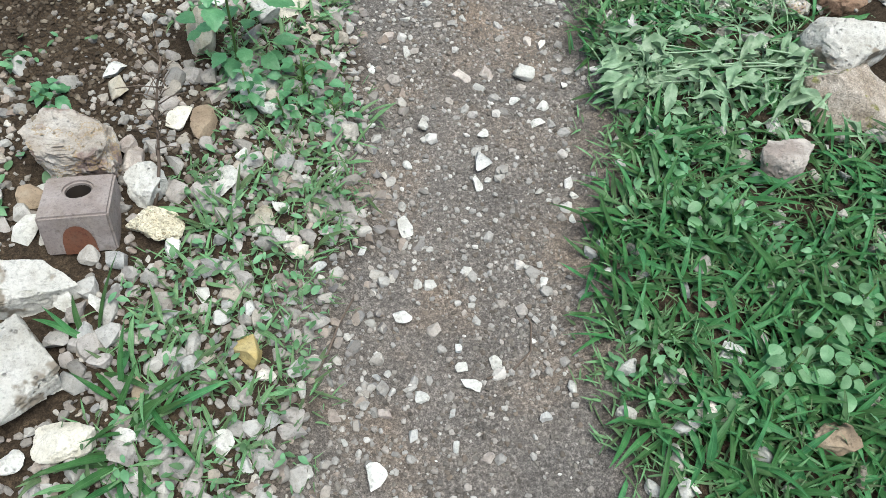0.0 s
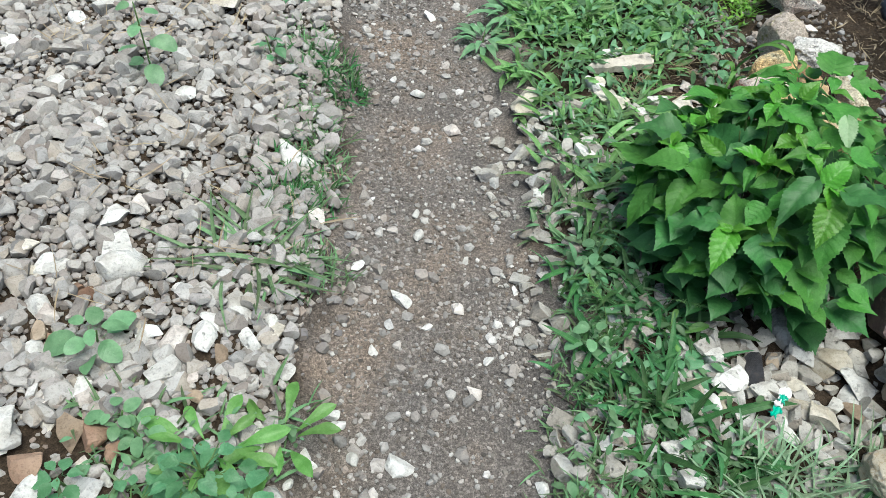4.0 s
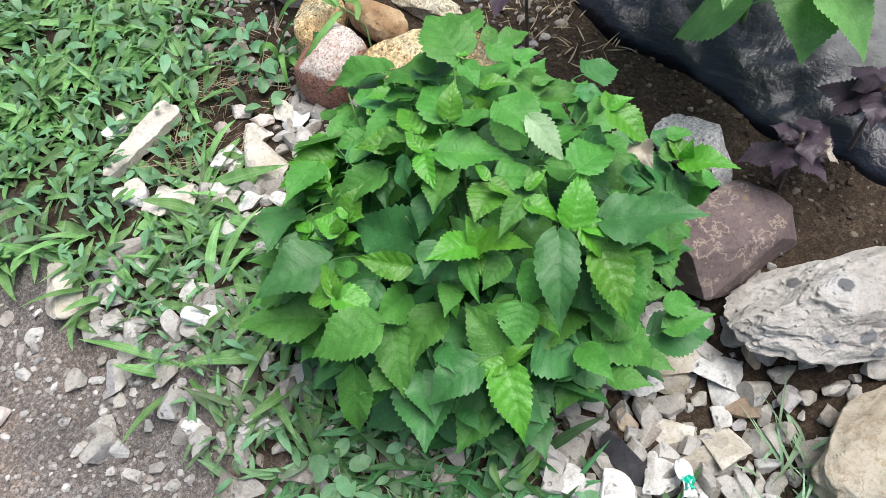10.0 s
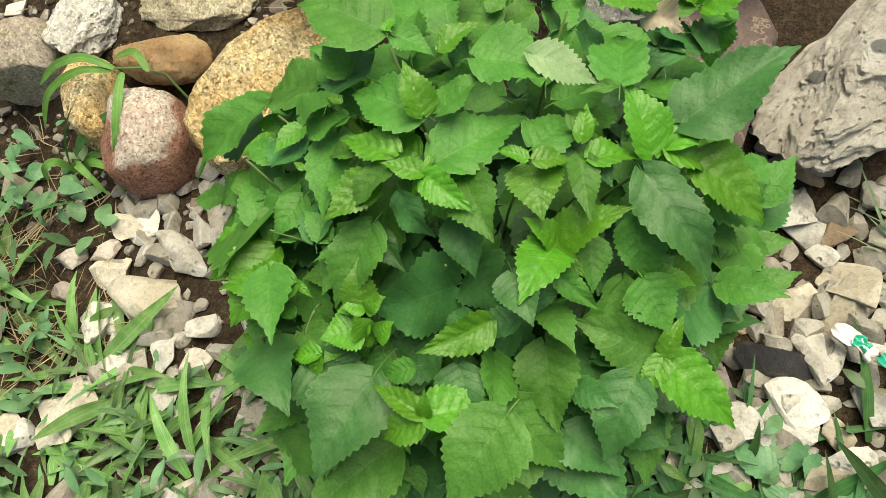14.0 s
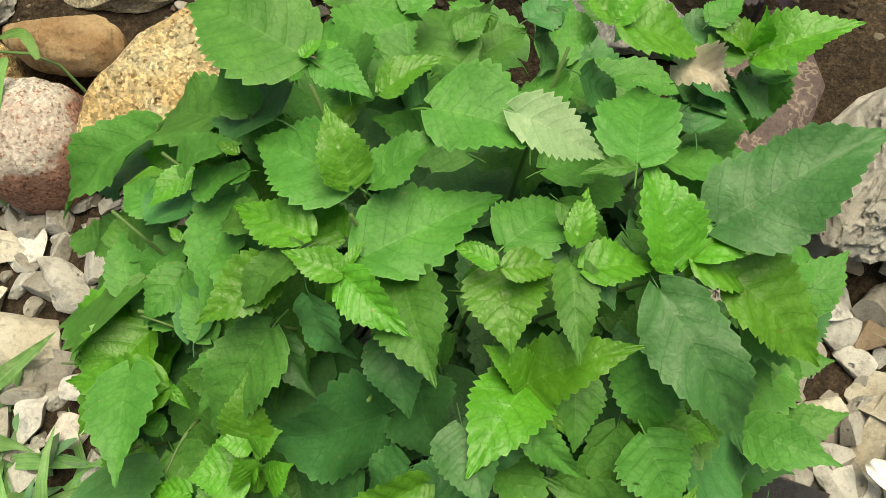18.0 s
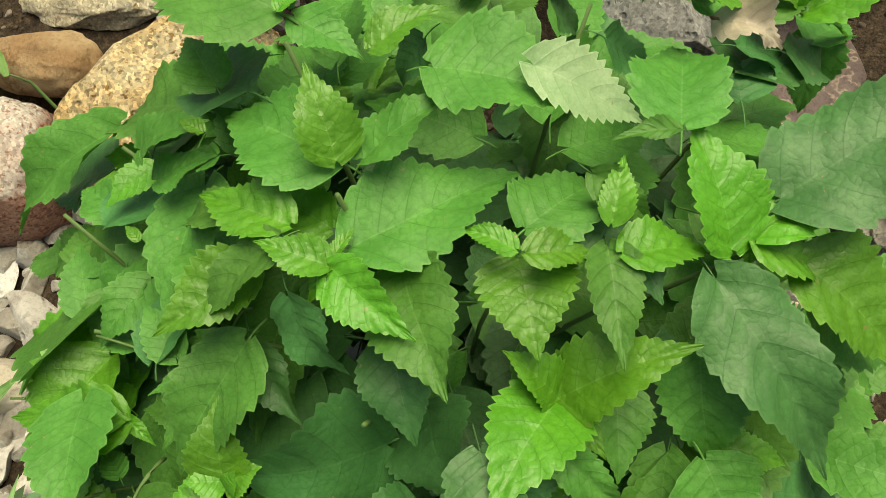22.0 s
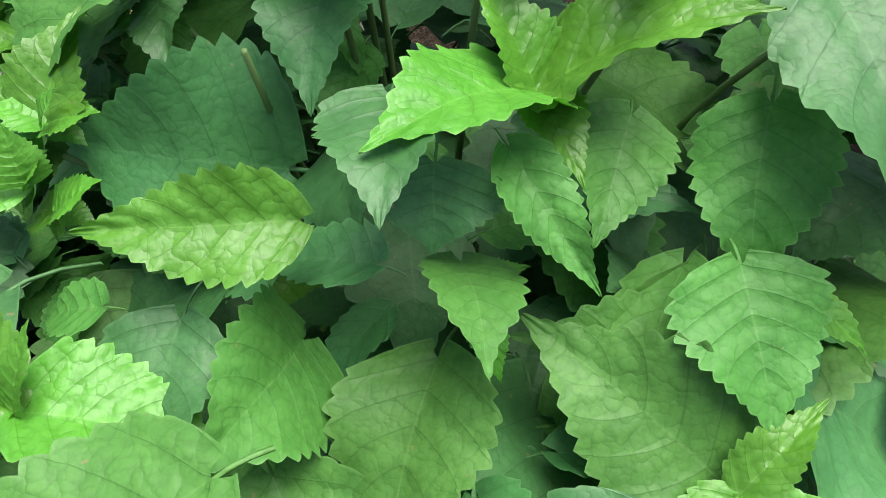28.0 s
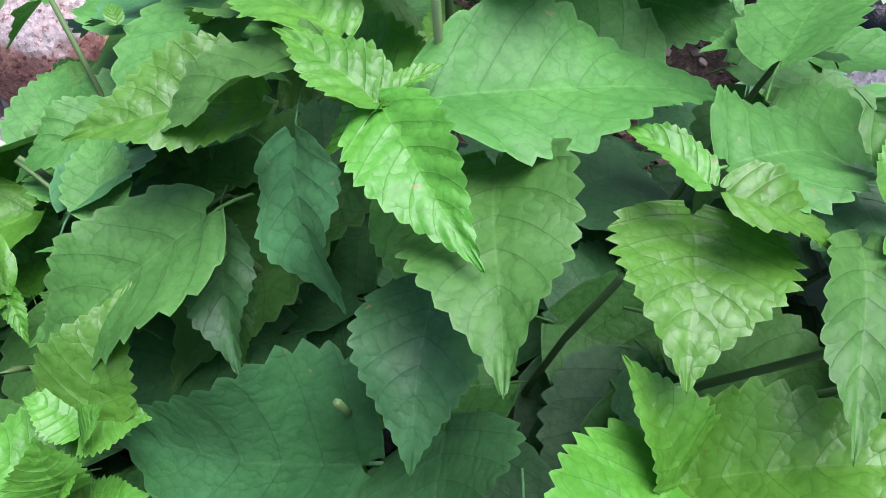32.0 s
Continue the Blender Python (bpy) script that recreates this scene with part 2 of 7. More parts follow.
MAT["gravel_mix"] = stone_material("white_and_grey_gravel", [(0.425, 0.4, 0.359), (0.556, 0.535, 0.499), (0.343, 0.327, 0.302), (0.604, 0.592, 0.563), (0.277, 0.27, 0.261), (0.458, 0.408, 0.343), (0.506, 0.49, 0.458), (0.245, 0.213, 0.188), (0.474, 0.449, 0.425), (0.376, 0.343, 0.318)], island=True, relief=0.003, dirty=0.35)
MAT["gravel_cream"] = stone_material("cream_broken_stone", [(0.572, 0.553, 0.495), (0.669, 0.65, 0.602), (0.436, 0.407, 0.349), (0.63, 0.602, 0.534), (0.32, 0.281, 0.233), (0.69, 0.688, 0.65), (0.407, 0.397, 0.379)], island=True, pocks=0.3, relief=0.006, dirty=0.35)
MAT["path_pebbles"] = stone_material("path_pebbles", [(0.295, 0.284, 0.267), (0.476, 0.46, 0.432), (0.352, 0.335, 0.312), (0.613, 0.596, 0.556), (0.261, 0.249, 0.233), (0.432, 0.391, 0.352), (0.681, 0.664, 0.636)], island=True, relief=0.003, dirty=0.35)
MAT["gravel_grey"] = stone_material("grey_and_brown_gravel", [(0.276, 0.258, 0.239), (0.414, 0.386, 0.35), (0.221, 0.184, 0.156), (0.331, 0.331, 0.331), (0.506, 0.478, 0.432), (0.276, 0.221, 0.184), (0.386, 0.331, 0.285), (0.202, 0.193, 0.193), (0.57, 0.534, 0.478)], island=True, relief=0.003, dirty=0.3)
MAT["grit"] = stone_material("path_grit", [(0.103, 0.092, 0.081), (0.299, 0.276, 0.247), (0.138, 0.121, 0.103), (0.552, 0.523, 0.483), (0.086, 0.076, 0.066), (0.218, 0.178, 0.144), (0.115, 0.101, 0.086), (0.391, 0.362, 0.333)], island=True, relief=0.001)
MAT["crumbs"] = stone_material("soil_crumbs", [(0.05, 0.036, 0.024), (0.09, 0.066, 0.045), (0.035, 0.025, 0.017), (0.12, 0.095, 0.07), (0.06, 0.044, 0.03), (0.26, 0.22, 0.17)], island=True, relief=0.002)
MAT["wood"] = stone_material("weathered_wood", [(0.34, 0.3, 0.24), (0.46, 0.42, 0.35), (0.53, 0.49, 0.42)], relief=0.002)


def leaf_material(name, base, light, puff=0.0, spec=0.45, glow=0.28, rough=0.45, pucker=0.0005, vein=0.4, teeth=6.6, island=False, uv=True, hue=0.008, val=0.18, blade=False):
    """A leaf: veins along its own length, puckered blade, light through it."""
    n = Nodes(name, rough, spec)
    rnd = n.add("ShaderNodeNewGeometry").outputs["Random Per Island"] if island else n.add("ShaderNodeObjectInfo").outputs["Random"]
    pos = n.place()
    blot = n.noise(pos, 45, 4, 0.6)
    col = n.mix(n.ramp(blot, [(0.35, 0.0), (0.7, 1.0)]), base, light)
    nrm = None
    if uv:
        sep = n.add("ShaderNodeSeparateXYZ")
        n.link(n.add("ShaderNodeTexCoord").outputs["UV"], sep.inputs[0])
        u = n.math("ABSOLUTE", n.math("SUBTRACT", n.math("MULTIPLY", sep.outputs[0], 2.0), 1.0))
        s = sep.outputs[1]
        ph = n.math("SUBTRACT", n.math("MULTIPLY", s, teeth), n.math("MULTIPLY", n.math("POWER", u, 1.2), 1.3))
        ph = n.math("ADD", ph, n.math("MULTIPLY", n.noise(pos, 60, 2, 0.5), 0.14))
        tri = n.math("PINGPONG", ph, 0.5)
        width = n.spread(u, 0.045, 0.02)
        fade = n.ramp(s, [(0.55, 1.0), (0.88, 0.1)])
        side = n.math("SUBTRACT", 1.0, n.math("MINIMUM", n.math("DIVIDE", tri, width), 1.0))
        mid = n.math("SUBTRACT", 1.0, n.math("MINIMUM", n.math("DIVIDE", u, 0.03), 1.0))
        # Side veins take a dark colour that stands for the shade in their creases.
        col = n.mix(n.math("MULTIPLY", n.math("MULTIPLY", side, fade), vein), col, n.hsv(light_socket(n, base), 0.5, 1.05, 0.42))
        col = n.mix(n.math("MULTIPLY", mid, vein), col, n.hsv(light_socket(n, light), 0.49, 0.9, 1.25))
        cell = n.add("ShaderNodeTexVoronoi", Scale=300.0)
        warp = n.add("ShaderNodeVectorMath")
        warp.operation = "MULTIPLY_ADD"
        wob = n.add("ShaderNodeTexNoise", Scale=160.0, Detail=2.0)
        n.link(pos, wob.inputs["Vector"])
        n.link(wob.outputs["Color"], warp.inputs[0])
        warp.inputs[1].default_value = (0.006, 0.006, 0.006)
        n.link(pos, warp.inputs[2])
        n.link(warp.outputs[0], cell.inputs["Vector"])
        dome_h = n.math("SUBTRACT", 1.0, n.math("POWER", cell.outputs["Distance"], 2.0))
        net = n.ramp(cell.outputs["Distance"], [(0.4, 0.0), (0.7, 1.0)])
        col = n.mix(n.math("MULTIPLY", net, 0.7 * vein), col, n.hsv(light_socket(n, base), 0.5, 1.05, 0.7))
        col = n.mix(n.ramp(u, [(0.93, 0.0), (1.0, 0.3)]), col, n.hsv(light_socket(n, light), 0.49, 0.85, 1.4))
        col = n.mix(0.4, col, n.ramp(n.noise(pos, 900, 3, 0.6), [(0.3, 0.75), (0.65, 1.1)]), "MULTIPLY")
        pleat = n.math("MULTIPLY", n.math("POWER", n.math("ABSOLUTE", n.math("SINE", n.math("MULTIPLY", ph, math.pi))), 0.6), n.math("MULTIPLY", fade, 0.55))
        h = n.math("ADD", pleat, n.math("MULTIPLY", n.noise(pos, 130, 3, 0.55), 0.4))
        h = n.math("ADD", h, n.math("MULTIPLY", dome_h, 0.4 + puff))
        nrm = n.bump(h, pucker, 0.85)
        spot = n.ramp(n.noise(pos, 230, 2, 0.5), [(0.74, 0.0), (0.76, 0.7)])
        col = n.mix(spot, col, (0.2, 0.17, 0.07))
    if blade:
        sep = n.add("ShaderNodeSeparateXYZ")
        n.link(n.add("ShaderNodeTexCoord").outputs["UV"], sep.inputs[0])
        u = n.math("ABSOLUTE", n.math("SUBTRACT", sep.outputs[0], 0.5))
        across = n.add("ShaderNodeCombineXYZ")
        n.link(n.math("MULTIPLY", sep.outputs[0], 9.0), across.inputs[0])
        n.link(n.math("MULTIPLY", sep.outputs[1], 1.2), across.inputs[1])
        n.link(n.math("MULTIPLY", rnd, 50.0), across.inputs[2])
        streak = n.noise(across.outputs[0], 1.6, 3, 0.6)
        col = n.mix(0.75, col, n.ramp(streak, [(0.32, 0.68), (0.66, 1.15)]), "MULTIPLY")
        col = n.mix(n.ramp(u, [(0.02, 0.25), (0.06, 0.0)]), col, n.hsv(light_socket(n, light), 0.49, 0.75, 1.35))
        col = n.mix(n.math("MULTIPLY", n.ramp(n.noise(pos, 70, 3, 0.6), [(0.56, 0.0), (0.7, 0.6)]), sep.outputs[1]), col, n.hsv(light_socket(n, light), 0.45, 0.75, 1.15))
        nrm = n.bump(streak, 0.0008, 0.7)
    col = n.hsv(col, n.spread(rnd, 0.5 - hue, 0.5 + hue), 1.0, n.spread(rnd, 1 - val, 1 + val))
    tr = n.add("ShaderNodeBsdfTranslucent")
    n.link(n.hsv(col, 0.502, 1.05, 1.5), tr.inputs["Color"])
    if nrm is not None:
        n.link(nrm, tr.inputs["Normal"])
    sh = n.add("ShaderNodeMixShader")
    sh.inputs[0].default_value = glow
    n.link(n.b.outputs[0], sh.inputs[1])
    n.link(tr.outputs[0], sh.inputs[2])
    n.link(sh.outputs[0], n.t.nodes["Material Output"].inputs["Surface"])
    return n.done(col, nrm)


MAT["leaf_young"] = leaf_material("young_leaf", (0.068, 0.24, 0.018), (0.102, 0.315, 0.03), vein=0.45, pucker=0.00052, glow=0.2, puff=0.35)
MAT["leaf"] = leaf_material("leaf", (0.053, 0.183, 0.028), (0.084, 0.248, 0.043), spec=0.32, rough=0.55, glow=0.15, vein=0.45, pucker=0.0006, puff=0.2)
MAT["leaf_old"] = leaf_material("old_leaf", (0.035, 0.137, 0.034), (0.056, 0.188, 0.05), glow=0.07, spec=0.38, vein=0.42, rough=0.52, pucker=0.00055, puff=0.15)
MAT["leaf_under"] = leaf_material("leaf_underside", (0.2, 0.33, 0.15), (0.29, 0.41, 0.22), glow=0.2, vein=0.3)
MAT["perilla_green"] = leaf_material("perilla_leaf", (0.11, 0.265, 0.07), (0.18, 0.375, 0.115), pucker=0.0009, puff=0.3, vein=0.35)
MAT["perilla_purple"] = leaf_material("purple_perilla_leaf", (0.046, 0.031, 0.043), (0.085, 0.06, 0.078), vein=0.25, spec=0.4)
MAT["dead_leaf"] = leaf_material("dead_leaf", (0.34, 0.29, 0.22), (0.5, 0.45, 0.36), glow=0.1, vein=0.2)
MAT["weed_leaf"] = leaf_material("weed_leaf", (0.078, 0.22, 0.095), (0.14, 0.315, 0.155), pucker=0.0006, vein=0.25)
MAT["dock_leaf"] = leaf_material("long_weed_leaf", (0.1, 0.25, 0.05), (0.17, 0.35, 0.1), pucker=0.0006, vein=0.25)
MAT["round_leaf"] = leaf_material("round_weed_leaf", (0.12, 0.26, 0.12), (0.2, 0.37, 0.19), pucker=0.0005, vein=0.2)
MAT["clover"] = leaf_material("clover_leaf", (0.058, 0.165, 0.034), (0.105, 0.245, 0.06), pucker=0.0003, vein=0.2, island=True)
MAT["wilted"] = leaf_material("wilted_leaf", (0.15, 0.25, 0.14), (0.28, 0.39, 0.25), glow=0.15, vein=0.2)
MAT["grass"] = leaf_material("grass_blade", (0.034, 0.115, 0.034), (0.068, 0.19, 0.06), island=True, uv=False, hue=0.025, val=0.4, glow=0.16, spec=0.25, blade=True)
MAT["grass_dull"] = leaf_material("dull_grass_blade", (0.1, 0.19, 0.08), (0.175, 0.29, 0.14), island=True, uv=False, hue=0.03, val=0.45, glow=0.16, spec=0.25, blade=True)
MAT["grass_pale"] = leaf_material("pale_grass_blade", (0.17, 0.28, 0.15), (0.29, 0.41, 0.26), island=True, uv=False, hue=0.03, val=0.4, glow=0.14, spec=0.3, blade=True)
MAT["grass_bright"] = leaf_material("bright_grass_blade", (0.12, 0.27, 0.075), (0.22, 0.4, 0.15), island=True, uv=False, val=0.3, spec=0.25, blade=True)
MAT["grass_broad"] = leaf_material("broad_grass_blade", (0.1, 0.25, 0.05), (0.16, 0.34, 0.085), uv=False, hue=0.01, val=0.12, glow=0.2, spec=0.3, blade=True)
MAT["small_leaf"] = leaf_material("small_herb_leaf", (0.075, 0.175, 0.075), (0.15, 0.275, 0.14), island=True, uv=False, hue=0.025, val=0.4, glow=0.16, spec=0.25)
MAT["stonecrop"] = leaf_material("stonecrop_leaf", (0.15, 0.32, 0.04), (0.24, 0.44, 0.08), island=True, uv=False)
MAT["dry"] = leaf_material("dry_straw", (0.26, 0.2, 0.12), (0.38, 0.31, 0.2), island=True, uv=False, glow=0.1)


def plain(name, c, rough=0.6, c2=None, scale=60, relief=0.0):
    n = Nodes(name, rough, 0.35)
    p = n.place()
    col = n.mix(n.noise(p, scale, 4), c, c2 or tuple(x * 0.65 for x in c))
    return n.done(col, n.bump(n.noise(p, scale * 3, 4), relief, 0.7) if relief else None)


MAT["stem"] = plain("green_stem", (0.065, 0.16, 0.035), 0.6, (0.09, 0.13, 0.045))
MAT["stem_brown"] = plain("brown_twig", (0.09, 0.065, 0.05), 0.8, (0.16, 0.125, 0.1), relief=0.001)
def film_material():
    """Black film: dark and glossy on its slopes, grey with dust where it lies flat."""
    n = Nodes("black_mulch_film", 0.36, 0.4)
    p = n.place()
    a = n.add("ShaderNodeAttribute")
    a.attribute_name = "dust"
    grime = n.math("MULTIPLY", a.outputs["Fac"], n.ramp(n.noise(p, 11, 5, 0.65), [(0.3, 0.2), (0.6, 1.0)]))
    streak = n.add("ShaderNodeMapping")
    streak.inputs["Scale"].default_value = (90, 7, 20)
    n.link(p, streak.inputs["Vector"])
    # Pale lengthwise streaks: the sheen on the film's wrinkles, painted into its colour.
    thin = n.ramp(n.noise(streak.outputs[0], 1.0, 3, 0.6), [(0.55, 0.0), (0.75, 0.5)])
    col = n.mix(thin, (0.008, 0.01, 0.016), (0.07, 0.075, 0.085))
    col = n.mix(n.math("MULTIPLY", grime, 0.92), col, (0.15, 0.155, 0.145))
    n.link(n.spread(grime, 0.34, 0.75), n.b.inputs["Roughness"])
    return n.done(col, n.bump(n.noise(p, 42, 4), 0.006, 0.7))


MAT["plastic"] = film_material()
MAT["wrapper_white"] = plain("white_wrapper", (0.8, 0.8, 0.8), 0.3)
MAT["wrapper_green"] = plain("green_wrapper_print", (0.01, 0.45, 0.3), 0.3)
# Soil colour taken darker, with the shade of a hole put into it.
MAT["dark_hole"] = plain("soil_and_shade_in_hole", (0.03, 0.022, 0.018), 0.95)

# ---- ground ----
EDGE_Y = (-1.0, 0.4, 0.7, 0.95, 1.25, 1.6, 1.95, 2.25, 2.5, 2.8, 3.2, 3.8, 5.5)
EDGE_L = (-0.15, -0.15, -0.12, -0.06, -0.07, -0.12, 0.0, 0.02, 0.09, 0.12, 0.14, 0.19, 0.3)
EDGE_R = (0.42, 0.42, 0.39, 0.42, 0.48, 0.47, 0.46, 0.56, 0.54, 0.6, 0.6, 0.75, 1.0)
BED_X = (1.3, 1.3, 1.3, 1.3, 1.3, 1.27, 1.2, 1.27, 1.3, 1.32, 1.45, 1.65, 2.0)


def smooth(a, b, v):
    k = np.clip((v - a) / (b - a), 0, 1)
    return k * k * (3 - 2 * k)


def wave(x, y, f, s=0.0):
    return np.sin(x * f + 1.3 * np.sin(y * f * 0.83 + s)) * np.cos(y * f * 1.07 + 1.1 * np.sin(x * f * 0.71 + 2 * s))


def edges(y):
    return np.interp(y, EDGE_Y, EDGE_L), np.interp(y, EDGE_Y, EDGE_R)


def ground_z(x, y):
    x, y = np.asarray(x, float), np.asarray(y, float)
    l, r = edges(y)
    bed = np.interp(y, EDGE_Y, BED_X)
    z = 0.004 * wave(x, y, 9, 0.4) + 0.0025 * wave(x, y, 23, 1.7) + 0.0012 * wave(x, y, 61, 2.2)
    z = z - 0.032 * smooth(-0.04, 0.07, x - l) * smooth(-0.04, 0.07, r - x)
    z = z + 0.022 * smooth(0.02, 0.2, l - x) + 0.02 * smooth(0.0, 0.12, x - r)
    z = z + 0.095 * smooth(-0.2, 0.08, x - bed)
    z = z + 0.03 * smooth(0.25, 0.5, l - x) * smooth(2.1, 2.5, y)
    z = z + 0.006 * wave(x, y, 31, 0.9) * smooth(0.0, 0.3, np.maximum(l - x, x - r))
    far = np.maximum(np.maximum(np.abs(x - 0.4) - 3.0, np.abs(y - 2.3) - 4.0), 0)
    return z * np.exp(-far)


def mesh_from(name, verts, faces, mat, smooth_faces=True, uv=None):
    me = bpy.data.meshes.new(name)
    me.from_pydata(np.asarray(verts).tolist(), [], faces if isinstance(faces, list) else np.asarray(faces).tolist())
    me.materials.append(mat)
    me.polygons.foreach_set("use_smooth", [smooth_faces] * len(me.polygons))
    if uv is not None:
        idx = np.zeros(len(me.loops), int)
        me.loops.foreach_get("vertex_index", idx)
        me.uv_layers.new(name="UVMap").data.foreach_set("uv", np.asarray(uv, float)[idx].ravel())
    me.update()
    return me


def grid_faces(nu, nv):
    i = np.arange(nu * nv).reshape(nu, nv)
    return np.stack([i[:-1, :-1], i[1:, :-1], i[1:, 1:], i[:-1, 1:]], -1).reshape(-1, 4)


def ground_material():
    n = Nodes("earth", 0.92, 0.2)
    p = n.place()
    g = n.add("ShaderNodeAttribute")
    g.attribute_name = "path"
    big = n.noise(p, 3.5, 5, 0.6)
    mid = n.noise(p, 28, 6, 0.7)
    track = n.ramp(big, [(0.3, (0.118, 0.109, 0.102)), (0.5, (0.148, 0.131, 0.117)), (0.68, (0.196, 0.155, 0.122))])
    soil = n.ramp(mid, [(0.3, (0.022, 0.015, 0.01)), (0.7, (0.058, 0.042, 0.027))])
    col = n.mix(g.outputs["Fac"], soil, track)
    col = n.mix(0.85, col, n.ramp(n.noise(p, 130, 5, 0.8), [(0.32, 0.4), (0.5, 1.0), (0.64, 2.2)]), "MULTIPLY")
    col = n.mix(0.6, col, n.ramp(n.noise(p, 360, 3, 0.7), [(0.34, 0.22), (0.6, 1.5)]), "MULTIPLY")
    col = n.mix(0.6, col, n.ramp(n.noise(p, 9, 4, 0.6), [(0.3, 0.7), (0.65, 1.15)]), "MULTIPLY")
    h = n.math("ADD", n.math("MULTIPLY", n.noise(p, 240, 4, 0.7), 0.8), n.math("MULTIPLY", mid, 1.5))
    return n.done(col, n.bump(h, 0.006, 1.0))


def build_ground():
    fine_x, fine_y = np.arange(-1.6, 2.61, 0.018), np.arange(-0.6, 5.2, 0.018)
    out = np.array([0.3, 0.8, 2, 5, 12, 30, 70, 160])
    gx = np.concatenate([fine_x[0] - out[::-1], fine_x, fine_x[-1] + out])
    gy = np.concatenate([fine_y[0] - out[::-1], fine_y, fine_y[-1] + out])
    x, y = np.meshgrid(gx, gy, indexing="ij")
    z = ground_z(x, y)
    me = mesh_from("ground", np.stack([x, y, z], -1).reshape(-1, 3), grid_faces(len(gx), len(gy)), ground_material())
    l, r = edges(y)
    rag = 0.05 * wave(x, y, 13, 0.3) + 0.025 * wave(x, y, 37, 1.1)
    mask = smooth(-0.1, 0.05, x - l + rag) * smooth(-0.06, 0.05, r + 0.05 - x + rag)
    me.attributes.new("path", "FLOAT", "POINT").data.foreach_set("value", mask.ravel())
    tagged(new("ground", me), "grey-brown trodden earth with grit and dark soil", "ground", kind="structure")


build_ground()


# ---- stones ----
def ico(level):
    bm = bmesh.new()
    bmesh.ops.create_icosphere(bm, subdivisions=level, radius=1.0)
    v = np.array([p.co[:] for p in bm.verts])
    f = np.array([[p.index for p in q.verts] for q in bm.faces])
    bm.free()
    return v, f


ICO = {k: ico(k) for k in (1, 2, 3, 4, 5, 6)}


def rock_shape(level, seed, planes=13, cut=0.45, lumps=0.035, pits=0.0, box=0.8, block=0.0, cut_to=0.88):
    """A unit stone: a rounded block cut flat by random planes, then made rough and pitted."""
    g = np.random.default_rng(seed)
    v = ICO[level][0].copy()
    v = np.sign(v) * np.abs(v) ** box
    v /= np.linalg.norm(v, axis=1).max() * 0.92
    for _ in range(planes):
        d = g.normal(size=3)
        d /= np.linalg.norm(d)
        k = g.uniform(cut, cut_to)
        over = np.maximum(v @ d - k, 0)
        v -= over[:, None] * d
    if block:
        v = np.clip(v, -block, block * g.uniform(0.9, 1.1, 3))
    a = g.uniform(0, 6, 6)
    if level >= 4:
        o = Vector((a[0] * 9, a[1] * 9, a[2] * 9))
        w = np.array([noise.fractal(Vector(p) * 1.7 + o, 0.9, 2.1, 6) for p in v])
        v *= (1 + 1.6 * lumps * w)[:, None]
        if pits:
            w = np.array([0.8 * noise.noise(Vector(p) * 4.5 + o) + 0.8 * noise.noise(Vector(p) * 11 - o) + 0.45 * noise.noise(Vector(p) * 24 + o) for p in v])
            v *= (1 - pits * np.maximum(w - 0.12, 0) ** 0.8)[:, None]
    else:
        w = wave(v[:, 0] + a[0], v[:, 1] + v[:, 2] + a[1], 3.1, a[2]) + 0.5 * wave(v[:, 1] + a[3], v[:, 2] - v[:, 0], 7.3, a[4])
        v *= (1 + lumps * w)[:, None]
        if pits:
            w = wave(v[:, 0] + a[2], v[:, 1] - 1.3 * v[:, 2], 11, a[3])
            v *= (1 - 0.5 * pits * np.maximum(w - 0.35, 0))[:, None]
    v /= np.abs(v).max(0)
    return v


TAKEN = []


def turn3(a, b=0.0, c=0.0):
    return np.array(Euler((radians(b), radians(c), radians(a))).to_matrix())


def stone(name, x, y, sx, sy, sz, rot, mat, label, seed, sink=0.25, level=3, planes=13, cut=0.45, lumps=0.035, pits=0.0, box=0.8, block=0.0, cut_to=0.8, tip=(0, 0), z=None, group="stones beside the path"):
    """One stone of its own; sx, sy, sz are its whole extents, sink the share of its height that is in the earth."""
    v = rock_shape(level, seed, planes, cut, lumps, pits, box, block, cut_to) * (np.array([sx, sy, sz]) / 2)
    v = v @ turn3(rot, *tip).T
    base = float(ground_z(x, y)) if z is None else z
    v[:, 2] -= v[:, 2].min() + sink * sz
    me = mesh_from(name, v, ICO[level][1], MAT[mat])
    me.set_sharp_from_angle(angle=radians(30))
    ob = new(name, me)
    ob.location = (x, y, base)
    TAKEN.append((x, y, 0.42 * max(sx, sy)))
    return tagged(ob, label, "stone", group)


def free_of(x, y, gap=0.0):
    if not TAKEN:
        return np.ones(len(x), bool)
    t = np.array(TAKEN)
    d = np.hypot(x[:, None] - t[None, :, 0], y[:, None] - t[None, :, 1])
    return (d > t[None, :, 2] + gap).all(1)


def scatter(seed, count, x0, x1, y0, y1, keep):
    """Random places in a box, thinned by keep(x, y), which gives a chance."""
    g = np.random.default_rng(seed)
    x, y = g.uniform(x0, x1, count), g.uniform(y0, y1, count)
    ok = g.random(count) < keep(x, y)
    return x[ok], y[ok], g


SMALL = [rock_shape(1, 900 + i, 7, 0.45, 0.05) for i in range(20)]
SMALL2 = [rock_shape(2, 950 + i, 10, 0.36, 0.04, cut_to=0.68) for i in range(20)]

ROUND = [rock_shape(2, 990 + i, 8, 0.5, 0.06, cut_to=0.78) for i in range(24)]
SMALL3 = [rock_shape(3, 980 + i, 12, 0.36, 0.05, cut_to=0.7) for i in range(16)]


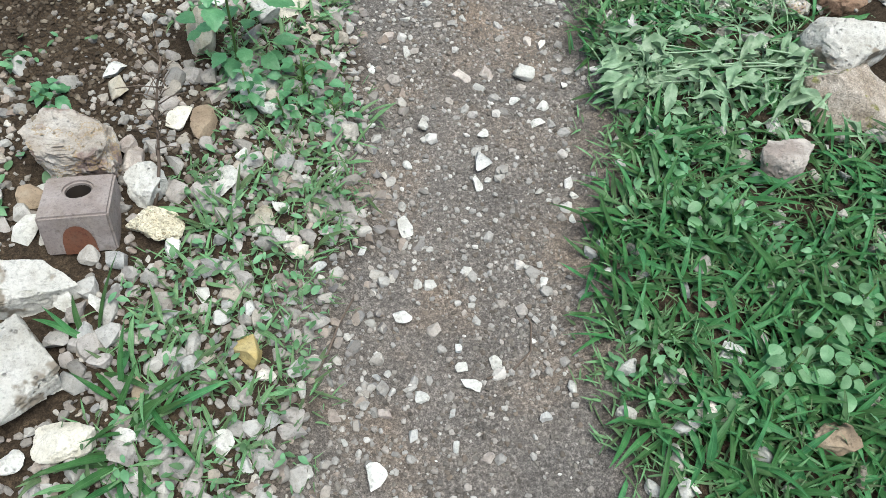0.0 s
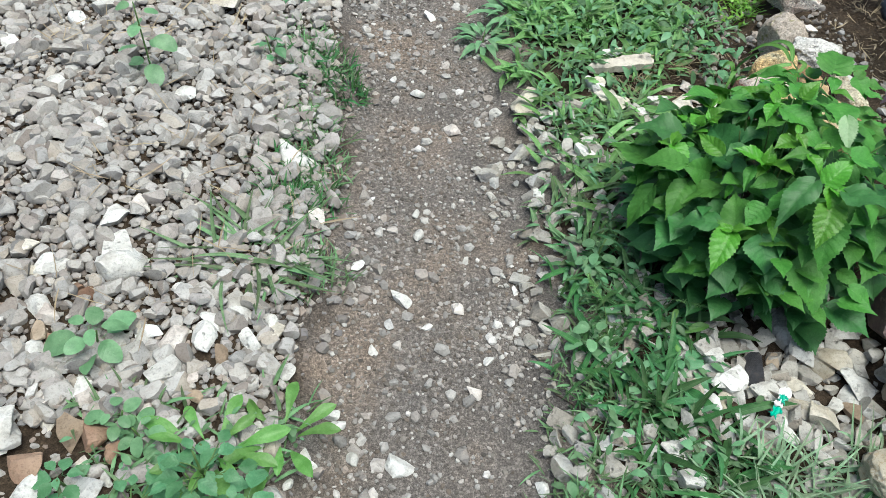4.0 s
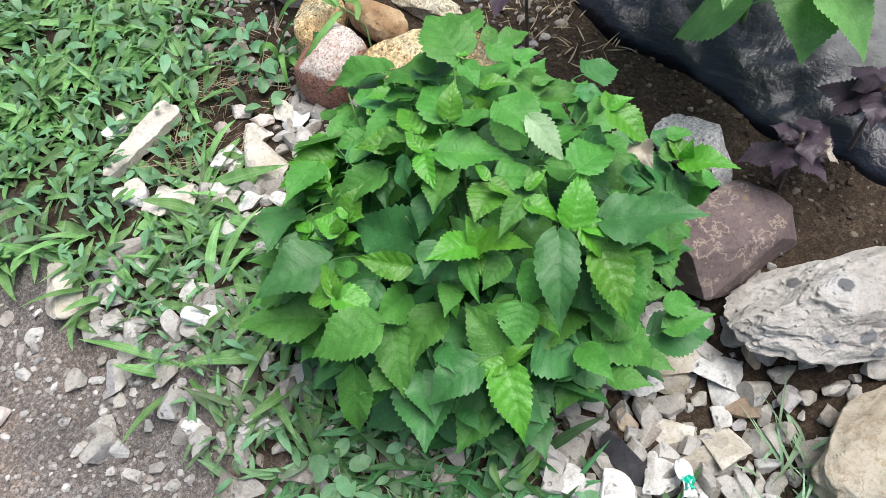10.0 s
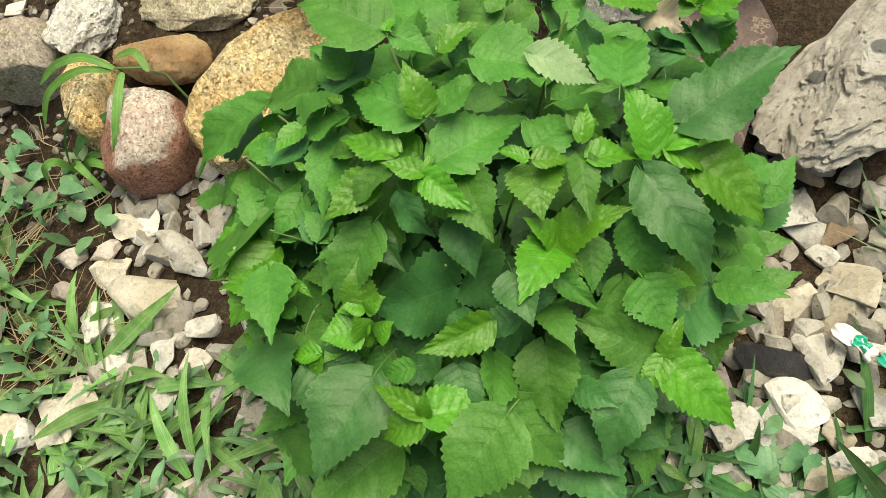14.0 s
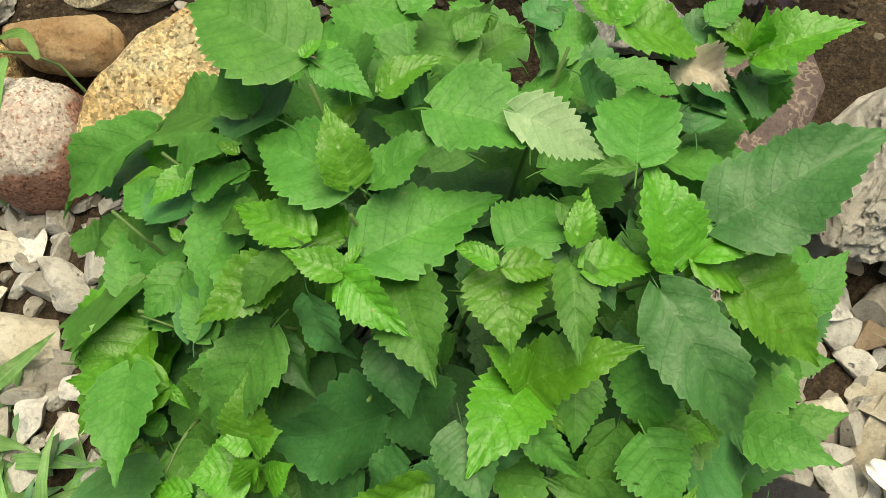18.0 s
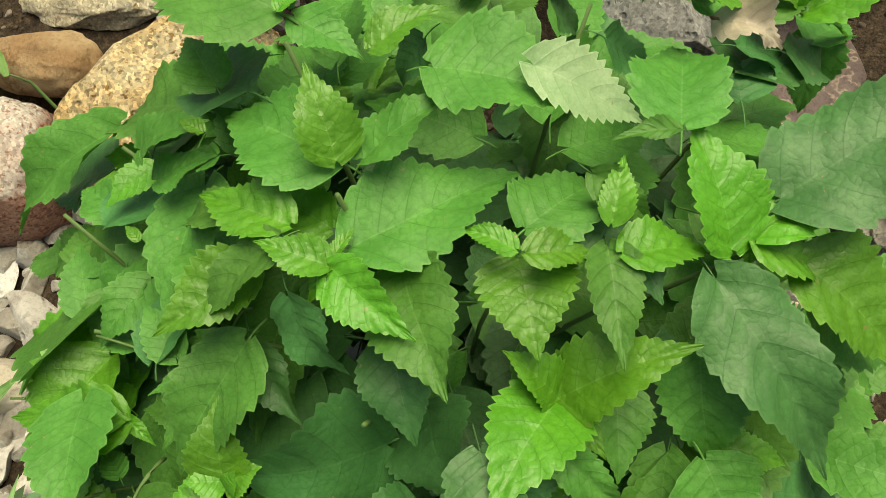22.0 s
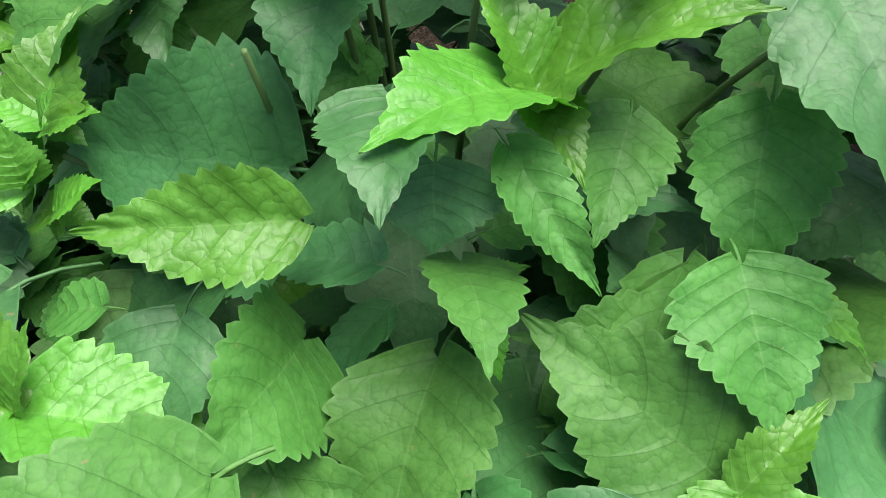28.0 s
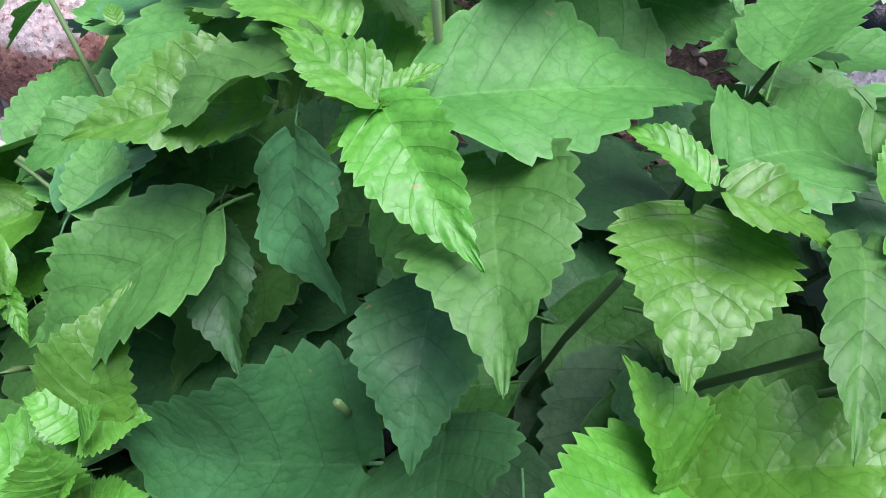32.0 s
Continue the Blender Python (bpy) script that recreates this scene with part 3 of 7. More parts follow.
def rubble(name, x, y, size, mat, label, g, category="gravel", flat=(0.45, 0.8), sink=0.3, lift=None, finer=False):
    """Many small stones in one mesh."""
    pool, lev = (ROUND, 2) if finer == 3 else (SMALL3, 3) if finer == 2 else (SMALL2, 2) if finer else (SMALL, 1)
    vs, fs, o = [], [], 0
    zs = ground_z(x, y) + (0 if lift is None else lift)
    for i in range(len(x)):
        v = pool[g.integers(len(pool))] * (size[i] / 2 * np.array([1, g.uniform(0.6, 0.95), g.uniform(*flat)]))
        v = v @ turn3(g.uniform(0, 360), g.normal(0, 14), g.normal(0, 14)).T
        v = v + [x[i], y[i], zs[i] + (0.5 - sink) * size[i] * 0.6]
        vs.append(v)
        fs.append(ICO[lev][1] + o)
        o += len(v)
    me = mesh_from(name, np.concatenate(vs), np.concatenate(fs), MAT[mat], finer in (2, 3))
    if finer in (2, 3):
        me.set_sharp_from_angle(angle=radians(22 if finer == 2 else 26))
    return tagged(new(name, me), label, category, kind="stuff")


PEBBLE = {}
PEBBLE_RND = np.random.default_rng(77)


def pebble(mat, x, y, size):
    """One loose stone as a thing of its own, on a few shared meshes."""
    if mat not in PEBBLE:
        PEBBLE[mat] = [mesh_from("stone", rock_shape(3, 700 + 31 * len(PEBBLE) + i, 11 + i % 3, 0.36, 0.03, cut_to=0.66) * np.array([0.5, 0.5 * (0.64 + 0.05 * (i % 5)), 0.5 * (0.42 + 0.05 * (i % 4))]), ICO[3][1], MAT[mat]) for i in range(8)]
        for me in PEBBLE[mat]:
            me.set_sharp_from_angle(angle=radians(22))
    g = PEBBLE_RND
    ob = new("stone", PEBBLE[mat][g.integers(8)])
    ob.matrix_world = Matrix.LocRotScale((x, y, float(ground_z(x, y)) + 0.12 * size), Euler((g.normal(0, 0.12), g.normal(0, 0.12), g.uniform(0, 6.28))), (size, size, size))
    TAKEN.append((x, y, 0.45 * size))
    words = {"limestone": "rough white stone lying on the ground", "sandstone": "cream and ochre stone on the ground", "pinkstone": "pinkish grey stone on the ground", "greystone": "grey angular stone on the ground", "brownstone": "brown earthy stone on the ground", "ruststone": "rusty brown stone among pale gravel"}
    return tagged(ob, words[mat], "stone", "loose stones")


# ---- leaves ----
def leaf_shape(seed, wide=0.72, teeth=13, tooth=0.1, cord=0.09, point=1.0, arch=0.06, fold=0.12, wav=0.02, pucker=0.012, cols=5, rows_per=5, petiole=0.0, form="heart"):
    """A toothed heart-shaped blade of length 1 along y, its base at the origin; verts, faces, uv."""
    g = np.random.default_rng(seed)
    n = teeth * rows_per + 1
    s = np.linspace(0, 1, n)
    shape = {"heart": (0.12, 0.4, 0.68, 0.89, 0.985, 1.0, 0.97, 0.85, 0.63, 0.37 / point, 0.17 / point, 0.07, 0.0),
             "spoon": (0.16, 0.17, 0.19, 0.23, 0.31, 0.42, 0.57, 0.78, 0.96, 0.98, 0.72, 0.42, 0.0),
             "round": (0.1, 0.25, 0.42, 0.62, 0.8, 0.92, 0.99, 1.0, 0.95, 0.8, 0.58, 0.36, 0.0),
             "rhomb": (0.1, 0.18, 0.3, 0.5, 0.72, 0.9, 1.0, 0.98, 0.8, 0.57, 0.33, 0.17, 0.0),
             "lance": (0.2, 0.3, 0.42, 0.6, 0.8, 0.95, 1.0, 0.94, 0.78, 0.54, 0.3, 0.13, 0.0)}[form]
    half = np.interp(s, (0, 0.02, 0.05, 0.1, 0.17, 0.25, 0.34, 0.46, 0.6, 0.74, 0.86, 0.94, 1), shape) * wide / 2
    saw = np.array((0.0, 0.42, 0.76, 1.0, 0.55))[np.arange(n) % 5] if rows_per == 5 else (np.arange(n) % rows_per) / rows_per
    bite = 1 + tooth * (saw - 0.35) * (s > 0.04) * g.uniform(0.75, 1.25, n)
    u = np.linspace(-1, 1, 2 * cols + 1)
    S, U = np.meshgrid(s, u, indexing="ij")
    H = half[:, None] * np.where(np.abs(U) > 0.95, bite[:, None], 1.0)
    lean = 1 + 0.06 * g.normal()
    x = U * H * np.where(U > 0, lean, 2 - lean)
    y = S - cord * np.abs(U) ** 1.5 * np.exp(-S / 0.1) * 1.4 + 0.03 * np.abs(U) * np.exp(-((S - 0.5) / 0.35) ** 2)
    y = y + np.where(np.abs(U) > 0.95, (0.12 * tooth * saw * (s > 0.04) * (s < 0.97))[:, None], 0.0)
    a = g.uniform(0, 6, 4)
    ph = S * 6.6 - np.abs(U) * 1.3
    z = arch * 4 * S * (1 - S) + fold * np.abs(x)
    z = z + pucker * np.sin(np.pi * ph) ** 2 * np.minimum(np.abs(U) * 3, 1) * (1 - 0.5 * S)
    z = z + wav * np.abs(U) ** 2 * np.sin(S * 9 + a[0] + np.where(U > 0, a[1], 0)) * (H / wide * 2)
    z = z + 0.5 * wav * np.sin(S * 4 + a[2]) * S
    x = x + 0.03 * np.sin(S * 3 + a[3]) * S * (1 - S) * 2
    v = np.stack([x, y, z], -1).reshape(-1, 3)
    f = grid_faces(n, len(u)).tolist()
    uv = np.stack([(U + 1) / 2, S], -1).reshape(-1, 2)
    if petiole:
        k, o = 5, len(v)
        ring = []
        for i in range(4):
            q = i / 3
            c = np.array([0, 0.01 - (petiole + 0.01) * q, -0.008 - 0.55 * petiole * q * q])
            ring += [c + 0.009 * np.array([math.cos(j * 2 * math.pi / k), 0, math.sin(j * 2 * math.pi / k)]) for j in range(k)]
        v = np.concatenate([v, np.array(ring)])
        uv = np.concatenate([uv, np.full((4 * k, 2), 0.5)])
        f += [[o + i * k + j, o + i * k + (j + 1) % k, o + (i + 1) * k + (j + 1) % k, o + (i + 1) * k + j] for i in range(3) for j in range(k)]
    return v, f, uv


def leaf_meshes(name, mat, count, seed, **keys):
    out = []
    for i in range(count):
        v, f, uv = leaf_shape(seed + i, **keys)
        out.append(mesh_from(name, v, f, MAT[mat], True, uv))
    return out


LEAF = {
    "young": leaf_meshes("leaf", "leaf_young", 6, 11, wide=0.6, teeth=13, tooth=0.13, arch=0.07, fold=0.26, pucker=0.026, point=1.0, wav=0.05, cord=0.05),
    "mid": leaf_meshes("leaf", "leaf", 7, 31, wide=0.68, teeth=13, tooth=0.12, arch=0.08, fold=0.22, pucker=0.017, petiole=0.16, point=1.0, wav=0.07, cord=0.06),
    "old": leaf_meshes("leaf", "leaf_old", 7, 51, wide=0.76, teeth=13, tooth=0.1, arch=0.09, fold=0.18, pucker=0.014, wav=0.09, petiole=0.3, point=1.0, cord=0.06),
    "dead": leaf_meshes("leaf", "dead_leaf", 2, 75, wide=0.7, tooth=0.2, arch=0.2, fold=0.5, wav=0.3, pucker=0.03),
    "under": leaf_meshes("leaf", "leaf_under", 2, 71, wide=0.62, tooth=0.2, arch=0.08, petiole=0.1, pucker=0.004),
    "perilla": leaf_meshes("leaf", "perilla_green", 5, 81, wide=0.72, teeth=20, tooth=0.09, cord=0.02, arch=0.1, fold=0.1, pucker=0.006, petiole=0.2),
    "purple": leaf_meshes("leaf", "perilla_purple", 4, 91, wide=0.8, teeth=13, tooth=0.2, cord=0.04, arch=0.1, fold=0.05, wav=0.08, petiole=0.2),
    "weed": leaf_meshes("leaf", "weed_leaf", 5, 101, form="rhomb", wide=0.7, teeth=6, tooth=0.14, cord=0.0, arch=0.1, fold=0.2, pucker=0.003, cols=3, petiole=0.25),
    "dock": leaf_meshes("leaf", "dock_leaf", 4, 111, wide=0.29, teeth=8, tooth=0.03, cord=0.0, arch=0.12, fold=0.25, pucker=0.003, cols=3, petiole=0.05, form="spoon"),
    "round": leaf_meshes("leaf", "round_leaf", 4, 115, wide=0.72, teeth=6, tooth=0.03, cord=0.0, arch=0.08, fold=0.1, pucker=0.003, cols=3, petiole=0.4, form="round"),
    "lance": leaf_meshes("leaf", "round_leaf", 4, 118, wide=0.26, teeth=6, tooth=0.02, cord=0.0, arch=0.14, fold=0.25, pucker=0.003, cols=3, petiole=0.02, form="lance"),
    "wilt": leaf_meshes("leaf", "wilted", 4, 121, form="lance", wide=0.26, teeth=8, tooth=0.08, cord=0.0, arch=0.06, fold=0.5, wav=0.08, cols=3, petiole=0.1),
}
PICK = random.Random(5)


BROAD = {"young": 0.6, "mid": 0.68, "old": 0.76}


def set_leaf(kind, parent, base, tip, roll=0.0, wide=1.0, which=None, label="", edge=None):
    """One leaf as a part, from its base to its tip; roll tips it to its side, and edge is a point on its widest part."""
    a, b = Vector(base), Vector(tip)
    d = b - a
    ln = d.length
    yv = d.normalized()
    up = Vector((0, 0, 1)) if abs(yv.z) < 0.93 else Vector((-yv.x, -yv.y, 0.35)).normalized() * (1 if yv.z > 0 else -1)
    xv = yv.cross(up).normalized()
    if edge:
        out = Vector(edge) - a
        out -= yv * out.dot(yv)
        wide = 2 * out.length / (ln * BROAD[kind])
        xv = out.normalized() if out.cross(yv).z > 0 else -out.normalized()
    zv = xv.cross(yv)
    m = Matrix((xv, yv, zv)).transposed().to_4x4()
    m = Matrix.Translation(a) @ m @ Matrix.Rotation(radians(roll), 4, "Y") @ Matrix.Diagonal((ln * wide, ln, ln, 1))
    pool = LEAF[kind]
    ob = new("leaf", pool[PICK.randrange(len(pool)) if which is None else which])
    ob.parent = parent
    ob.matrix_world = m
    if parent is not None:
        ob.matrix_local = parent.matrix_world.inverted() @ m
    if label:
        tagged(ob, label)
    return ob


def joined_leaves(name, kind, parent, items, mat, label):
    """Many leaves in one mesh, for those too many to pick apart; items holds (base, tip, roll)."""
    vs, fs, uvs, o = [], [], [], 0
    g = random.Random(len(items))
    inv = parent.matrix_world.inverted()
    for base, tip, roll in items:
        v, f, uv = leaf_shape(500 + g.randrange(9), **kind)
        a = Vector(base)
        d = Vector(tip) - a
        ln = d.length
        yv = d.normalized()
        xv = yv.cross(Vector((0, 0, 1))).normalized()
        m = np.array(inv @ Matrix.Translation(a) @ Matrix((xv, yv, xv.cross(yv))).transposed().to_4x4() @ Matrix.Rotation(radians(roll), 4, "Y"))
        vs.append((v * ln) @ m[:3, :3].T + m[:3, 3])
        fs += [[i + o for i in q] for q in f]
        uvs.append(uv)
        o += len(v)
    ob = new(name, mesh_from(name, np.concatenate(vs), fs, MAT[mat], True, np.concatenate(uvs)))
    ob.parent = parent
    tagged(ob, label, kind="stuff")
    return ob


def tube(name, points, r0, r1, mat, parent=None, sides=6):
    """A tapering stem along points."""
    pts = [Vector(p) for p in points]
    n = len(pts)
    vs = []
    for i, p in enumerate(pts):
        d = (pts[min(i + 1, n - 1)] - pts[max(i - 1, 0)]).normalized()
        ax = d.orthogonal().normalized()
        by = d.cross(ax)
        r = r0 + (r1 - r0) * i / (n - 1)
        vs += [p + r * (math.cos(j * 2 * math.pi / sides) * ax + math.sin(j * 2 * math.pi / sides) * by) for j in range(sides)]
    fs = [[i * sides + j, i * sides + (j + 1) % sides, (i + 1) * sides + (j + 1) % sides, (i + 1) * sides + j] for i in range(n - 1) for j in range(sides)]
    fs += [list(range(sides))[::-1], [(n - 1) * sides + j for j in range(sides)]]
    inv = parent.matrix_world.inverted() if parent else Matrix()
    ob = new(name, mesh_from(name, [tuple(inv @ v) for v in vs], fs, MAT[mat]))
    ob.parent = parent
    return ob


def bent(a, b, bow=0.03, n=6):
    a, b = Vector(a), Vector(b)
    out = []
    for i in range(n):
        q = i / (n - 1)
        p = a.lerp(b, q)
        p.x += (b.x - a.x) * 0.35 * (q * q - q)
        p.y += (b.y - a.y) * 0.35 * (q * q - q)
        p.z += bow * 4 * q * (1 - q)
        out.append(p)
    return out


def thing(name, x, y, z, label, category, group=""):
    ob = new(name)
    ob.empty_display_size = 0.02
    ob.location = (x, y, z)
    bpy.context.view_layer.update()
    return tagged(ob, label, category, group)


# ---- grass and herbs ----
def blades(name, x, y, length, width, mat, label, g, rise=(25, 75), bend=0.6, category="grass", heading=None, z0=0.0, segs=5):
    """Grass blades in one mesh: each a folded strip that bends over."""
    n = len(x)
    if n == 0:
        return None
    az = g.uniform(0, 2 * np.pi, n) if heading is None else heading
    el = np.radians(g.uniform(*rise, n))
    bd = g.uniform(0.3, 1.0, n) * bend
    q = np.linspace(0, 1, segs + 1)
    pts = np.zeros((n, segs + 1, 3))
    px, pz = np.zeros(n), np.zeros(n)
    for i in range(segs + 1):
        e = el - bd * q[i] * 2.0
        pts[:, i, 0], pts[:, i, 2] = px, pz
        px = px + np.cos(e) * length / segs
        pz = pz + np.sin(e) * length / segs
    pts[:, :, 2] = np.maximum(pts[:, :, 2], 0.004 + 0.01 * q[None, :])
    twist = g.normal(0, 0.45, n)
    w = np.interp(q, (0, 0.15, 0.4, 0.75, 1), (0.45, 0.85, 1.0, 0.6, 0.02))
    curve = g.normal(0, 0.12, n)
    c, s = np.cos(az), np.sin(az)
    v = np.zeros((n, segs + 1, 3, 3))
    for k, off in enumerate((-1, 0, 1)):
        lx = pts[:, :, 0]
        ly = off * width[:, None] * w[None, :] / 2 + curve[:, None] * length[:, None] * q[None, :] ** 2
        lz = pts[:, :, 2] + abs(off) * 0.22 * width[:, None] * w[None, :] + ly * np.sin(twist[:, None] * (1 + 1.6 * q[None, :]))
        v[:, :, k, 0] = x[:, None] + lx * c[:, None] - ly * s[:, None]
        v[:, :, k, 1] = y[:, None] + lx * s[:, None] + ly * c[:, None]
        v[:, :, k, 2] = lz
    v[:, :, :, 2] += (ground_z(x, y) + z0)[:, None, None]
    one = grid_faces(segs + 1, 3)
    per = 3 * (segs + 1)
    f = (one[None] + (np.arange(n) * per)[:, None, None]).reshape(-1, 4)
    uv = np.zeros((n, segs + 1, 3, 2))
    uv[..., 0] = np.array([0.0, 0.5, 1.0])
    uv[..., 1] = q[None, :, None]
    me = mesh_from(name, v.reshape(-1, 3), f, MAT[mat], True, uv.reshape(-1, 2))
    return tagged(new(name, me), label, category, kind="stuff")


def herb_leaves(name, x, y, length, width, mat, label, g, height=(0.005, 0.05), category="weeds", tilt=30):
    """Small oval leaves in one mesh, lying at mixed heights and slants over the ground."""
    n = len(x)
    q = np.linspace(0, 1, 6)
    w = np.interp(q, (0, 0.2, 0.45, 0.7, 0.9, 1), (0.12, 0.75, 1.0, 0.8, 0.35, 0.02))
    az = g.uniform(0, 2 * np.pi, n)
    el = np.radians(g.normal(0, tilt, n))
    ro = np.radians(g.normal(0, tilt * 0.7, n))
    z = ground_z(x, y) + g.uniform(*height, n)
    v = np.zeros((n, 6, 3, 3))
    for k, off in enumerate((-1, 0, 1)):
        lx = q[None] * length[:, None]
        ly = off * width[:, None] * w[None] / 2
        lz = 0.15 * np.abs(ly) - 0.25 * lx * q[None] ** 2
        a = lx * np.cos(el)[:, None] - lz * np.sin(el)[:, None]
        b = lx * np.sin(el)[:, None] + lz * np.cos(el)[:, None] + ly * np.sin(ro)[:, None]
        v[:, :, k, 0] = x[:, None] + a * np.cos(az)[:, None] - ly * np.sin(az)[:, None]
        v[:, :, k, 1] = y[:, None] + a * np.sin(az)[:, None] + ly * np.cos(az)[:, None]
        v[:, :, k, 2] = z[:, None] + b
    zg = ground_z(v[..., 0], v[..., 1]) + 0.003
    v[..., 2] = np.maximum(v[..., 2], zg)
    f = (grid_faces(6, 3)[None] + (np.arange(n) * 18)[:, None, None]).reshape(-1, 4)
    me = mesh_from(name, v.reshape(-1, 3), f, MAT[mat])
    return tagged(new(name, me), label, category, kind="stuff")


def box_keep(x0, x1, y0, y1, soft=0.06, p=1.0):
    def keep(x, y):
        rag = 0.05 * wave(x, y, 17, 0.6) + 0.03 * wave(x, y, 41, 1.9)
        return p * smooth(-soft, soft, x - x0 + rag) * smooth(-soft, soft, x1 - x + rag) * smooth(-soft, soft, y - y0 + rag) * smooth(-soft, soft, y1 - y + rag)
    return keep


def off_path(x, y, gap=0.0):
    l, r = edges(y)
    rag = 0.035 * wave(x, y, 19, 0.2) + 0.02 * wave(x, y, 53, 1.2)
    return ((x < l - gap + rag) | (x > r + gap - rag)).astype(float)


# ---- large stones by the path ----
stone("stone", -0.64, 1.06, 0.2, 0.21, 0.14, 12, "banded", "pale pink and ochre angular rock with a cleft top", 1, level=6, pits=0.1, lumps=0.12, box=0.6, block=0.72)
stone("stone", -0.6, 0.555, 0.19, 0.19, 0.12, 10, "patchy_limestone", "large white limestone block with grey pits", 2, level=6, pits=0.1, box=0.6, block=0.74)
stone("stone", -0.645, 0.735, 0.25, 0.12, 0.11, 5, "patchy_limestone", "long white limestone block beside the brick", 3, level=6, pits=0.09, box=0.6)
stone("stone", -0.48, 0.965, 0.1, 0.1, 0.08, 30, "limestone", "white rough stone under a dry twig", 4, level=5, planes=8, lumps=0.1, pits=0.1)
stone("stone", -0.435, 0.885, 0.115, 0.09, 0.065, 0, "cream_speckled", "ochre and white lumpy stone by the brick", 5, level=5, planes=8, cut=0.5, lumps=0.12, pits=0.12)
stone("stone", -0.5, 0.46, 0.1, 0.08, 0.05, 5, "sandstone", "cream rounded stone by a tuft of grass", 6, level=5, planes=6, lumps=0.08, pits=0.05)
stone("stone", -0.45, 1.41, 0.075, 0.14, 0.1, 12, "sandstone", "upright grey-beige slab of stone", 7, tip=(10, 0))
stone("stone", -0.56, 1.65, 0.15, 0.13, 0.12, 12, "limestone", "grey-white porous block of stone", 8, level=5, pits=0.08, box=0.55, block=0.7)
stone("stone", -0.29, 1.57, 0.13, 0.2, 0.05, -25, "sandstone", "pointed cream slab lying in gravel", 9, level=4, planes=9, cut=0.3, box=0.7, tip=(14, 0), cut_to=0.62)
stone("stone", -0.4, 1.6, 0.07, 0.16, 0.05, -40, "limestone", "white slab of stone leaning on another", 10, level=4, planes=6, cut=0.4, box=0.5, block=0.7, tip=(12, 8), cut_to=0.7)
stone("stone", -0.51, 2.1, 0.13, 0.11, 0.07, 20, "limestone", "white angular stone on gravel", 11)
stone("stone", -0.51, 1.98, 0.11, 0.09, 0.04, -15, "limestone", "flat white stone on gravel", 12)
stone("stone", -0.7, 1.99, 0.1, 0.07, 0.06, 0, "greystone", "smooth dark grey stone", 13, planes=2, lumps=0.03)
stone("stone", -0.63, 2.54, 0.2, 0.1, 0.06, -20, "greystone", "flat grey slab of stone on gravel", 14)
stone("stone", -0.64, 2.3, 0.19, 0.12, 0.07, -70, "limestone", "grey-white slab of stone on gravel", 15)
stone("stone", -0.33, 2.46, 0.11, 0.085, 0.06, 15, "limestone", "white square stone on the gravel", 16)
stone("stone", 0.01, 2.81, 0.09, 0.13, 0.06, 40, "limestone", "bright white stone in a tuft of grass", 17, planes=7, cut=0.4)
stone("stone", 1.06, 1.335, 0.24, 0.22, 0.16, 10, "mossy_granite", "large grey boulder in the grass", 18, level=5, planes=9, box=0.65, lumps=0.05, pits=0.04)
stone("stone", 1.1, 1.51, 0.23, 0.19, 0.17, 35, "patchy_limestone", "pale mossy boulder behind a grey one", 49, level=5, planes=9, box=0.65, lumps=0.06, pits=0.06)
stone("stone", 0.843, 1.13, 0.13, 0.11, 0.11, 40, "pinkstone", "pale grey angular stone in the grass", 119, level=5, planes=6, cut=0.6, lumps=0.07, pits=0.05)
stone("stone", 1.15, 1.71, 0.17, 0.13, 0.11, 15, "ruststone", "rusty brown block between pale stones", 50, level=5, planes=6, cut=0.55, lumps=0.06, pits=0.05)
stone("stone", 1.09, 1.828, 0.27, 0.15, 0.1, -35, "beige_block", "long cream-yellow stone beside the gravel", 20, level=6, planes=7, cut=0.5, lumps=0.06, box=0.6, block=0.8, sink=0.15)
stone("stone", 1.2, 1.962, 0.33, 0.18, 0.158, -55, "concrete", "broken chunk of pale concrete with stones in it", 21, level=6, lumps=0.11, pits=0.11, box=0.65, block=0.76, sink=0.15)
stone("stone", 1.225, 2.135, 0.18, 0.12, 0.11, -22, "red_slab", "reddish-brown block of stone with pale veins", 22, level=5, planes=5, cut=0.62, lumps=0.012, box=0.7, block=0.6)
stone("stone", 1.35, 2.24, 0.1, 0.17, 0.1, -25, "white_speckled", "speckled white stone behind the plant", 23, level=5, lumps=0.06, pits=0.05)
stone("stone", 1.25, 2.7, 0.26, 0.15, 0.17, -42, "orange_granite", "large orange granite boulder beside the plant", 24, level=5, planes=4, cut=0.6, lumps=0.04, pits=0.05, sink=0.2)
stone("stone", 1.218, 2.897, 0.15, 0.135, 0.165, 20, "two_tone_granite", "rounded granite cobble, white above and red below", 25, level=5, planes=5, cut=0.55, lumps=0.025, pits=0.04)
stone("stone", 1.285, 2.98, 0.15, 0.09, 0.12, 20, "orange_granite", "brown granite cobble among others", 26, level=5, planes=5, cut=0.6, lumps=0.03, pits=0.05)
stone("stone", 1.325, 2.87, 0.085, 0.15, 0.075, -10, "tan_cobble", "flat smooth tan cobble lying on others", 27, level=5, planes=2, lumps=0.05, box=0.9, z=0.108)
stone("stone", 1.355, 3.105, 0.115, 0.13, 0.15, 20, "mossy_granite", "rounded grey-beige granite cobble with moss", 28, level=5, planes=2, cut=0.7, lumps=0.05, pits=0.04, box=0.95)
stone("stone", 1.475, 3.3, 0.19, 0.17, 0.14, 20, "granite", "pale pinkish granite block", 29, level=5, planes=6, cut=0.55, lumps=0.08, pits=0.06)
